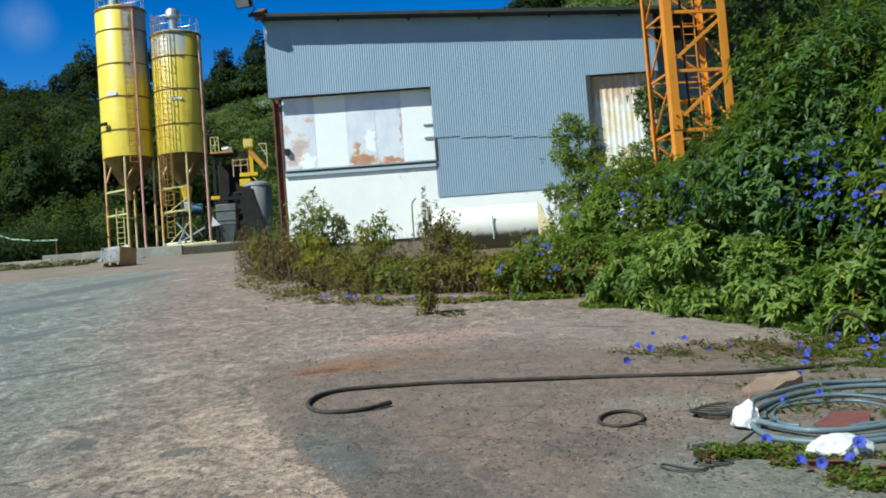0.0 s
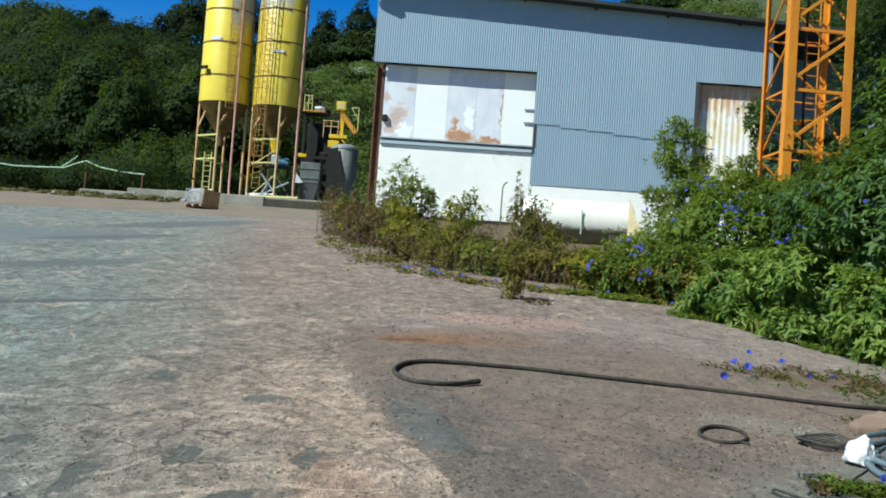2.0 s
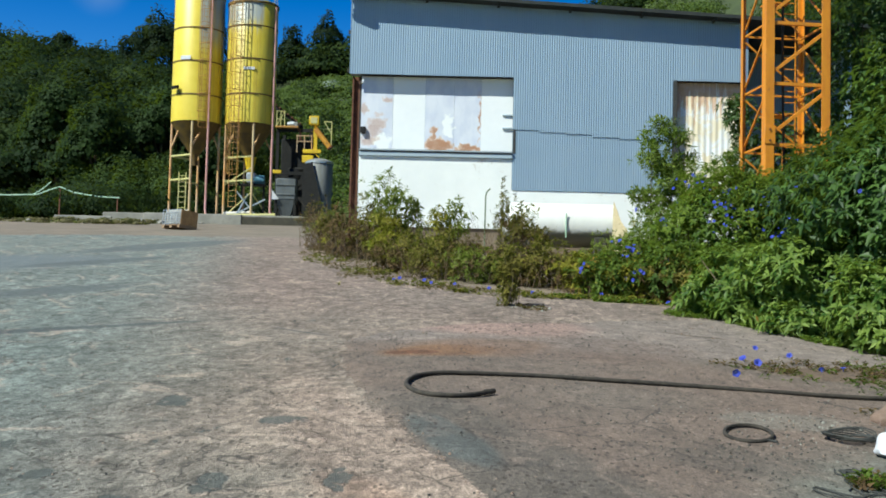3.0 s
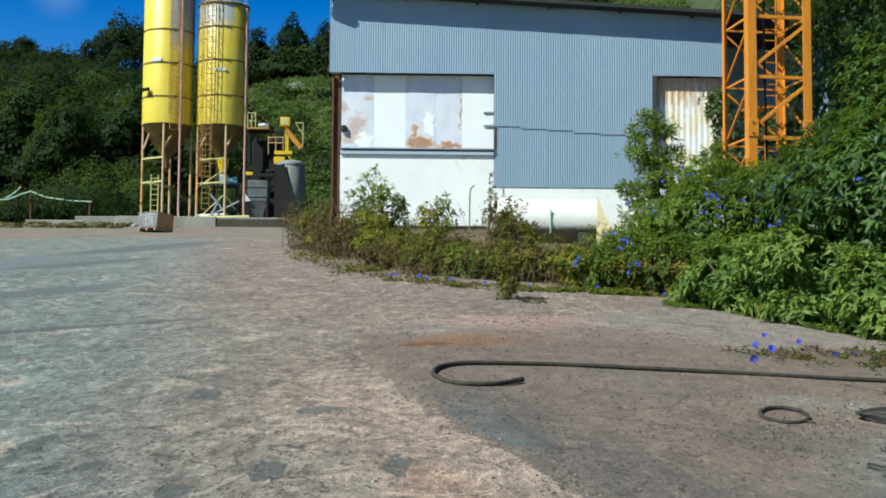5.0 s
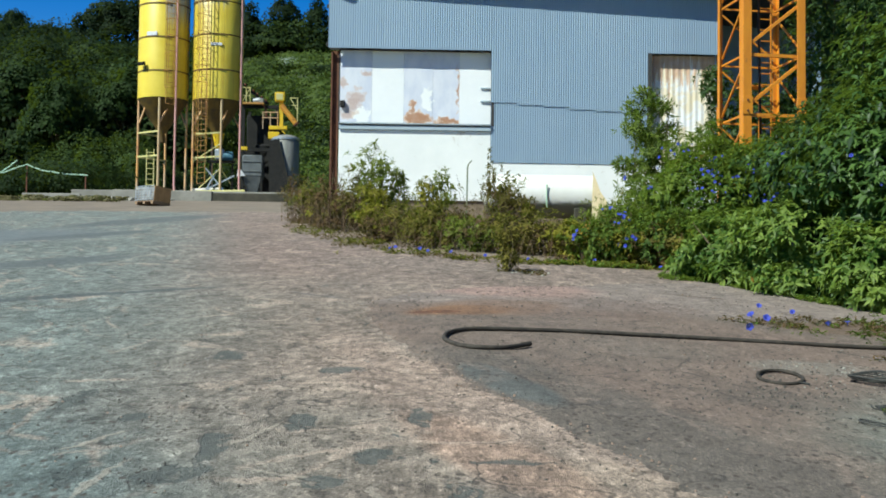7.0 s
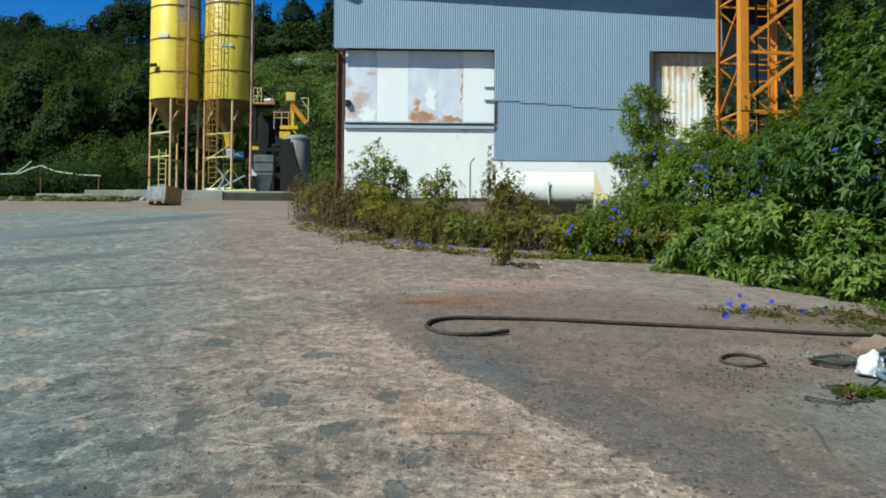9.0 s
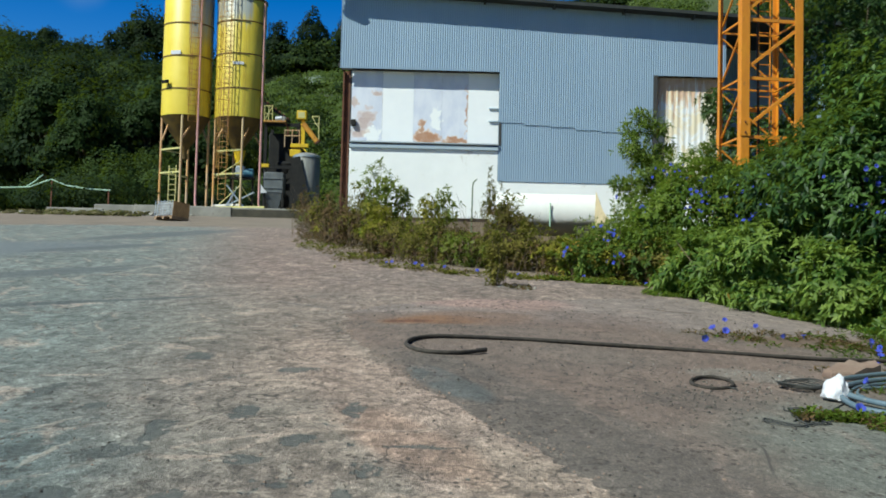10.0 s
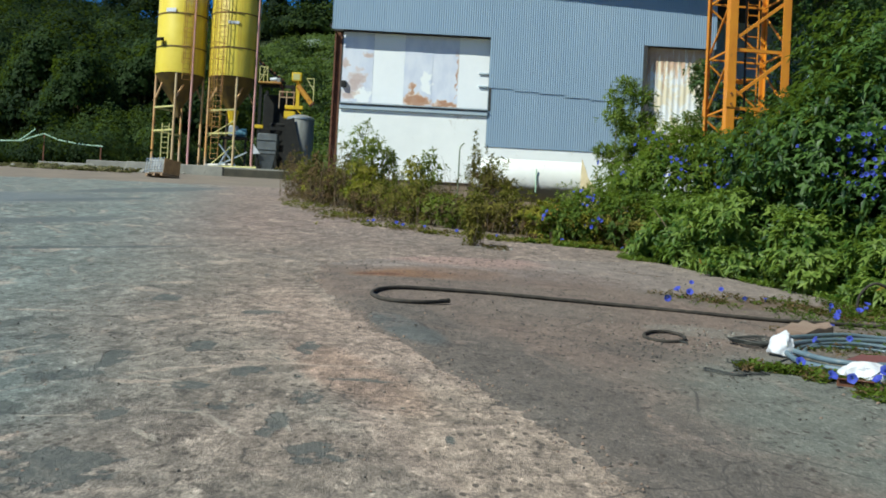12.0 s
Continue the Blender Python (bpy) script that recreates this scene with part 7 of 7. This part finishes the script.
def mat_of_vines(label, blobs, leaf, size):
    """Low leaves that creep over the ground in ragged patches."""
    pts = []
    for x, y, rx, ry, n in blobs:
        a, q = RNG.uniform(0, 6.28, n), np.sqrt(RNG.uniform(0, 1, n))
        pts.append(np.stack([x + rx * q * np.cos(a), y + ry * q * np.sin(a)], 1))
    pts = np.concatenate(pts)
    keep = np.array([noise.noise((p[0] * 1.5, p[1] * 1.5, 2.0)) + 0.6 * noise.noise((p[0] * 4, p[1] * 4, 9.0)) > -0.12 for p in pts])
    pts = pts[keep]
    z = ground(pts[:, 0], pts[:, 1]) + 0.02 + RNG.uniform(0, size * 0.9, len(pts))
    tips = np.column_stack([pts, z])
    t = thing("vine_mat", label, "vine")
    part("foliage", fast_mesh("foliage", *rosettes(tips, np.tile([0, 0, 1.0], (len(tips), 1)) + RNG.normal(0, 0.3, (len(tips), 3)), 4, size, 0.6, 0.25, 0.15)), leaf, t)
    return t, tips


near_mat = mat_of_vines("creeping morning glory vines with blue flowers", [(3.35, 8.25, 0.5, 0.35, 300), (3.75, 7.75, 0.6, 0.35, 460), (3.9, 7.3, 0.55, 0.3, 300), (3.1, 8.45, 0.3, 0.3, 160), (4.4, 9.8, 0.5, 0.7, 70), (4.7, 11.0, 0.5, 0.3, 50), (5.2, 13.8, 1.2, 1.0, 260), (6.5, 14.2, 1.0, 1.6, 1500), (4.2, 14.0, 1.0, 0.7, 90), (7.2, 12.4, 1.2, 1.6, 1700), (7.4, 15.4, 0.9, 1.2, 1300), (6.0, 15.4, 1.0, 0.8, 260), (5.6, 12.6, 0.6, 0.3, 200), (5.8, 12.0, 0.5, 0.8, 260)], "leaf_light", 0.055)
mat_of_vines("low bright green leaves along the edge of the slab", [(4.6, 20.6, 0.9, 0.5, 700), (5.2, 19.6, 0.5, 0.8, 600), (5.8, 18.2, 0.5, 0.9, 700), (6.6, 16.4, 0.5, 0.9, 700), (7.2, 15.0, 0.5, 0.8, 600), (3.0, 22.2, 1.2, 0.35, 500)], "leaf_low", 0.075)
edge_mat = mat_of_vines("low grass and vines along the edge of the slab", [(3.2, 22.3, 1.2, 0.35, 420), (1.2, 22.2, 1.3, 0.4, 300), (-0.6, 23.5, 1.0, 0.5, 240), (-1.8, 26.2, 0.7, 1.0, 200), (-3.2, 31.0, 0.7, 2.0, 240), (-1.6, 22.9, 0.6, 0.15, 60)], "leaf_weed", 0.08)
litter = mat_of_vines("dry grass litter on the slab", [(3.35, 8.25, 0.6, 0.4, 380), (3.8, 7.7, 0.8, 0.4, 380), (4.4, 9.9, 0.7, 0.8, 160), (4.9, 11.6, 1.0, 0.3, 200), (6.4, 14.0, 1.2, 1.6, 900), (7.2, 12.6, 1.2, 1.6, 700), (5.2, 14.6, 1.6, 0.9, 500), (4.4, 14.6, 1.2, 0.5, 250), (1.25, 20.1, 0.45, 0.35, 130), (0.6, 22.6, 1.4, 0.4, 300), (-1.6, 25.0, 0.8, 1.0, 260), (-3.7, 34.0, 0.7, 2.5, 400), (-2.4, 28.6, 0.7, 2.0, 350)], "leaf_brown", 0.05)

near_spots = [(4.94, 18.8), (4.0, 15.5), (3.58, 14.46), (3.21, 13.25), (3.66, 14.07), (4.35, 15.19), (4.29, 13.72), (4.63, 14.0), (5.0, 12.4), (5.43, 13.55), (5.39, 13.72), (6.59, 16.76), (6.56, 17.2), (6.6, 16.2), (6.68, 15.8), (6.7, 15.6), (6.4, 14.36), (7.9, 17.0), (7.2, 15.7), (7.45, 15.9), (7.4, 15.6), (7.3, 15.0), (6.27, 13.1), (6.45, 13.35), (6.35, 13.2), (5.85, 11.7), (4.13, 10.50), (4.49, 10.55), (5.63, 11.27), (4.85, 12.13), (3.37, 8.57), (3.40, 7.47), (3.65, 7.63), (3.32, 7.66), (6.9, 14.6), (7.0, 14.0), (7.6, 14.6), (4.06, 7.25), (6.07, 12.7), (6.12, 12.8), (6.0, 12.65), (6.56, 14.29), (5.7, 13.56), (5.26, 13.37), (5.32, 13.3)] + [(7.0 + 0.5 * RNG.normal(), 13.5 + 0.8 * RNG.normal()) for _ in range(36)]
flowers(near_mat[0], [(3.88, 8.06, gz(3.88, 8.06) + 0.13)], [(0, -0.5, 0.5)])
flowers(near_mat[0], [at_ground(x, y, 0.06 + 0.08 * RNG.uniform()) for x, y in near_spots], RNG.normal(0, 0.6, (len(near_spots), 3)) + np.array([0, -0.3, 0.8]), 0.9)


def strew(plant, n, low=0.0, high=99.0, scale=1.0):
    """Flowers on the sunny side of a shrub, in loose clusters."""
    t, tips, out = plant
    good = np.where((out[:, 1] < 0.15) & (tips[:, 2] > low) & (tips[:, 2] < high))[0]
    seeds = RNG.choice(good, max(3, n // 4))
    pick = []
    for s in seeds:
        d = np.linalg.norm(tips[good] - tips[s], axis=1)
        pick += list(good[np.argsort(d)[: RNG.integers(2, 7)]])
    pick = pick[:n]
    flowers(t, tips[pick] + out[pick] * 0.11, out[pick], scale)


for plant, n in ((big[0], 16), (big[1], 24), (big[3], 14), (big[4], 20), (mid, 80), (front, 18), (low, 14), (big[2], 14)):
    strew(plant, n, scale=0.8)


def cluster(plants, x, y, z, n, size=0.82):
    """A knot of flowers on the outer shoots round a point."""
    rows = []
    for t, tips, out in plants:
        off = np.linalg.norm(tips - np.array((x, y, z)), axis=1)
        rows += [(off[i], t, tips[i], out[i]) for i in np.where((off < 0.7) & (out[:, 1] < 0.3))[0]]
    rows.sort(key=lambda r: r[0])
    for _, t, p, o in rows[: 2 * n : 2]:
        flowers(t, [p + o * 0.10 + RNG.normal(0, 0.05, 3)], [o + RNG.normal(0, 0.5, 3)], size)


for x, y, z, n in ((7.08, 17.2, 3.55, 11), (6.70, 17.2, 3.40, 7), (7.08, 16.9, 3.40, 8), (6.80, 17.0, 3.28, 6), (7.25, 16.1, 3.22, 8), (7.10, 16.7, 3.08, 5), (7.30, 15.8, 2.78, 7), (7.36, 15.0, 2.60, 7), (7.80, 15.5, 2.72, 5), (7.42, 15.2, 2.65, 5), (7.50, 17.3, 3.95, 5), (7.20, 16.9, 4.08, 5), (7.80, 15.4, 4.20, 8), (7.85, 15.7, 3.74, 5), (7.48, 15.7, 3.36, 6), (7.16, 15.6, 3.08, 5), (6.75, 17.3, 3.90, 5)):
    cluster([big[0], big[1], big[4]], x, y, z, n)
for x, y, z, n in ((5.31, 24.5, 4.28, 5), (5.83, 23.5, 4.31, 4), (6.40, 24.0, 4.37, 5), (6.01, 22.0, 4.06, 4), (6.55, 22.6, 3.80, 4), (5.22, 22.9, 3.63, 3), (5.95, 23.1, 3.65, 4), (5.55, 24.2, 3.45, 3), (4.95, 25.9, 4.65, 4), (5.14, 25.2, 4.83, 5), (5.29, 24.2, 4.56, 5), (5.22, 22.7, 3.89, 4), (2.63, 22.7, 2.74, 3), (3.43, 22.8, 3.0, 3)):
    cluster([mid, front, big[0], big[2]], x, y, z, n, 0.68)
edge_spots = [(1.55, 22.0), (0.1, 22.7), (-0.35, 22.8), (-0.5, 23.3), (0.75, 22.3), (2.9, 22.5), (4.0, 21.6), (4.25, 21.2), (4.4, 21.4), (-1.0, 23.6), (-1.1, 23.3)]
flowers(edge_mat[0], [at_ground(x, y, 0.1) for x, y in edge_spots], np.tile([0, -0.4, 0.6], (len(edge_spots), 1)), 0.8)


arch = thing("hose_arch", "black hose arching up out of the vines", "hose")
part("tube", Shape().tube(spline([(5.98, 14.4, gz(5.98, 14.4) - 0.02), (6.0, 14.4, gz(6.0, 14.4) + 0.26), (6.2, 14.4, gz(6.2, 14.4) + 0.44), (6.45, 14.42, gz(6.45, 14.4) + 0.34), (6.57, 14.45, gz(6.57, 14.4) + 0.06), (6.6, 14.45, gz(6.6, 14.4) - 0.05)], 6), 0.02, 8), "rubber", arch)


# ---- the wooded hill ----
def crowns(spots, quads, size):
    """Many tree crowns as loose heaps of leaf clumps: (x, y, z, radius, height)."""
    base, way, nor, ln = [], [], [], []
    for x, y, z, r, h in spots:
        n = quads
        d = unit(RNG.normal(size=(n, 3)))
        d[:, 2] = np.abs(d[:, 2]) * 1.0 - 0.25
        k = 1 + 0.28 * np.sin(d[:, 0] * 6 + x) * np.cos(d[:, 1] * 5 + y) + 0.18 * np.sin(d[:, 2] * 9 + x) + RNG.normal(0, 0.10, n)
        p = np.array([x, y, z + h * 0.45]) + d * np.array([r, r, h * 0.55]) * k[:, None]
        base.append(p)
        way.append(np.cross(d, RNG.normal(size=(n, 3))) + d * 0.2)
        nor.append(d + np.array([0, 0, 0.4]))
        ln.append(np.full(n, size) * RNG.uniform(0.6, 1.3, n) * (0.5 + 0.5 * r / 3.0))
    return clump_arrays(np.concatenate(base), np.concatenate(way), np.concatenate(nor), np.concatenate(ln), 0.8)


def spread(n, x0, x1, y0, y1, r0, r1, h0, h1, keep=None):
    out = []
    while len(out) < n:
        y = y0 + (y1 - y0) * RNG.uniform() ** 0.8
        k = y / y1
        x = RNG.uniform(x0, x1) * (0.35 + 0.65 * k)
        if keep and not keep(x, y):
            continue
        r = RNG.uniform(r0, r1)
        out.append((x, y, gz(x, y) - 0.2, r, RNG.uniform(h0, h1) * (0.6 + 0.4 * r / r1)))
    return out


def mixed_woods(name, label, spots, quads, size, shares=(0.5, 0.33, 0.17)):
    """Woods in three tones of green, tree by tree."""
    kind = RNG.choice(3, len(spots), p=shares)
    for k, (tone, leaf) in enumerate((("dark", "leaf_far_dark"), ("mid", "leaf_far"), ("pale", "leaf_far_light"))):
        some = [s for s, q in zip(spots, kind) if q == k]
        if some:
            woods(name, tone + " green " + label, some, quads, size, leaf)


def woods(name, label, spots, quads, size, leaf):
    ob = part(name, fast_mesh(name, *crowns(spots, quads, size)), leaf)
    tagged(ob, label, "woods", "", "stuff")


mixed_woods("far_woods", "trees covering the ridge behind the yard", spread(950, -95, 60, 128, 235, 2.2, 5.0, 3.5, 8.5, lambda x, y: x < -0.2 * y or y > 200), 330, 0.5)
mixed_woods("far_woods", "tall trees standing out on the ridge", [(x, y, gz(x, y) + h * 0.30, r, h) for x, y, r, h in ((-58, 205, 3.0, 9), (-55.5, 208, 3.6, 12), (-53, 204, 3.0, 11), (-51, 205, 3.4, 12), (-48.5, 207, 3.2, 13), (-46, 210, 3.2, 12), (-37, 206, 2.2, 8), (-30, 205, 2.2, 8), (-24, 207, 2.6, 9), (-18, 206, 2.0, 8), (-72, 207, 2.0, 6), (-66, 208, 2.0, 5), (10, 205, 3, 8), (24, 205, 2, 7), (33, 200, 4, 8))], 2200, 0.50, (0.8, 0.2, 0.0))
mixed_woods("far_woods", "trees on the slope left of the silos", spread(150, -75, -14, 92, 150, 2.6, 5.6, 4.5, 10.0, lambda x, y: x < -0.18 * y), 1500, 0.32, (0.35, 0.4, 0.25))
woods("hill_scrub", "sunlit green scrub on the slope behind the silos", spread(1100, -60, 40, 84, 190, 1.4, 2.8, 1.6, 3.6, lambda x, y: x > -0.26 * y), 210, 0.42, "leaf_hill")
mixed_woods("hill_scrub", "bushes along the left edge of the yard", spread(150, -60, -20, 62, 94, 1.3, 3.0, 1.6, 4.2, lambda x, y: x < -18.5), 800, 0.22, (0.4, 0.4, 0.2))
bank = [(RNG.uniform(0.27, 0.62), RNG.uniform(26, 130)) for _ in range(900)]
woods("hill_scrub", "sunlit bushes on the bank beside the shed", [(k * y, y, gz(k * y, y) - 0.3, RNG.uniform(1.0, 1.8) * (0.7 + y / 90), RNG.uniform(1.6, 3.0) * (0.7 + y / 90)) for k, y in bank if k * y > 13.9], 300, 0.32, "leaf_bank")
woods("hill_scrub", "green bushes between the shed and the silos", [(x, y, gz(x, y) - 0.1, RNG.uniform(0.6, 1.1), RNG.uniform(0.8, 1.8)) for x, y in zip(RNG.uniform(-5.8, -3.8, 16), RNG.uniform(50, 62, 16))], 300, 0.22, "leaf_hill")
woods("verge_grass", "dry grass along the far edge of the yard", [(x, y, gz(x, y) - 0.05, RNG.uniform(0.3, 0.6), RNG.uniform(0.12, 0.36)) for x, y in zip(np.concatenate([RNG.uniform(-30, -21, 50), RNG.uniform(-21, -14.8, 30)]), RNG.uniform(55.5, 59.6, 80))], 160, 0.22, "grass")
mixed_woods("hill_scrub", "dark bushes among the scrub on the slope", spread(170, -40, 30, 90, 180, 1.4, 3.2, 2.0, 4.5, lambda x, y: x > -0.24 * y), 420, 0.34, (0.6, 0.4, 0.0))
pale = thing("pale_bush", "pale grey-green bush on the slope behind the shed", "bush")
part("foliage", fast_mesh("foliage", *crowns([(-20.0, 178.0, gz(-20.0, 178.0) + 0.6, 1.3, 2.4), (-18.8, 178.0, gz(-18.8, 178.0) + 0.6, 0.9, 1.8)], 500, 0.3)), "leaf_silver", pale)
part("stem", stems((-20.0, 178.0, 0), [(-20.0, 178.0, gz(-20.0, 178.0) + 1.6)], 0.06), "stem", pale)


def rubble():
    """Broken stones and lumps of concrete along the low walls."""
    rng = random.Random(8)
    s = Shape()
    for _ in range(60):
        x, y = rng.choice((-19.5, -17.0, -16.2, -15.2, -13.8)) + rng.gauss(0, 0.9), rng.uniform(57.0, 59.8)
        r = 0.04 + 0.20 * rng.random() ** 3
        one = lump((r * rng.uniform(0.8, 1.5), r, r * 0.7), rng.uniform(0, 50), 0.5, 1)
        cz = gz(x, y) + 0.3 * r
        k = len(s.v)
        s.v += [(x + a, y + b, cz + c) for a, b, c in one.v]
        s.f += [tuple(k + i for i in f) for f in one.f]
    ob = part("rubble", s, "pad", None, "", False)
    tagged(ob, "broken lumps of grey concrete lying along the low walls", "rubble", "", "stuff")


rubble()
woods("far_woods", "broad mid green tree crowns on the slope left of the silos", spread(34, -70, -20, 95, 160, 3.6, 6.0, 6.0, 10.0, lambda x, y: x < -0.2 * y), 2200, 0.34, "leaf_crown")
# near-black crowns fill in for shaded gaps between the trees
woods("far_woods", "tree crowns darkened in place of shaded gaps on the slope", spread(20, -70, -20, 95, 165, 3.0, 5.5, 6.0, 11.0, lambda x, y: x < -0.2 * y), 2000, 0.36, "leaf_far_dark")
# dark leaf colour here takes the place of shadow behind the plant
woods("hill_scrub", "bushes behind the mixing plant in a leaf colour darkened as shade", [(x, y, gz(x, y) - 0.2, RNG.uniform(1.2, 2.2), RNG.uniform(2.2, 4.4)) for x, y in zip(RNG.uniform(-24.0, -3.5, 60), RNG.uniform(84, 91, 60))], 600, 0.26, "leaf_far_dark")
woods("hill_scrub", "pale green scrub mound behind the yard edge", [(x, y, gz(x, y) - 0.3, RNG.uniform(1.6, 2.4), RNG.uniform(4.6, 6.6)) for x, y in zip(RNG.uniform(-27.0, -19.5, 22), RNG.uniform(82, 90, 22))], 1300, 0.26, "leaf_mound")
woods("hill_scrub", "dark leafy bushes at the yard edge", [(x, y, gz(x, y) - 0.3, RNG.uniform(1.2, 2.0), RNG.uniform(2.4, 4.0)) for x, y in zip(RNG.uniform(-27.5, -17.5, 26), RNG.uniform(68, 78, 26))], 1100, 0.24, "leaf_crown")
for x, y, r, h in ((-28.2, 90.0, 2.7, 10.6), (-33.0, 95.0, 3.0, 12.0), (-25.0, 97.0, 2.6, 10.0)):
    tree = thing("tree", "dark broad-crowned tree standing behind the yard", "tree")
    z = gz(x, y)
    tops = [(x + 0.5 * r * math.cos(a), y + 0.5 * r * math.sin(a), z + h * q) for a, q in ((0.4, 0.62), (2.5, 0.70), (4.4, 0.58), (5.4, 0.76))]
    part("trunk", Shape().tube([(x, y, z - 0.2), (x + 0.1, y, z + 0.25 * h), (x, y, z + 0.6 * h)], [0.28, 0.22, 0.10], 8), "stem", tree)
    for tip in tops:
        part("limb", Shape().tube([(x + 0.05, y, z + 0.28 * h), tuple((a + b) / 2 + c for a, b, c in zip((x, y, z + 0.28 * h), tip, (0, 0, 0.4))), tip], [0.13, 0.09, 0.04], 6), "stem", tree)
    lobes = [(a, b, c - 0.25 * h, 0.62 * r, 0.42 * h) for a, b, c in tops] + [(x, y, z + 0.42 * h, 0.8 * r, 0.5 * h), (x - 0.7 * r, y - 0.3, z + 0.22 * h, 0.6 * r, 0.4 * h), (x + 0.7 * r, y - 0.3, z + 0.18 * h, 0.6 * r, 0.4 * h)]
    part("crown", fast_mesh("crown", *crowns(lobes, 1500, 0.34)), "leaf_crown", tree)
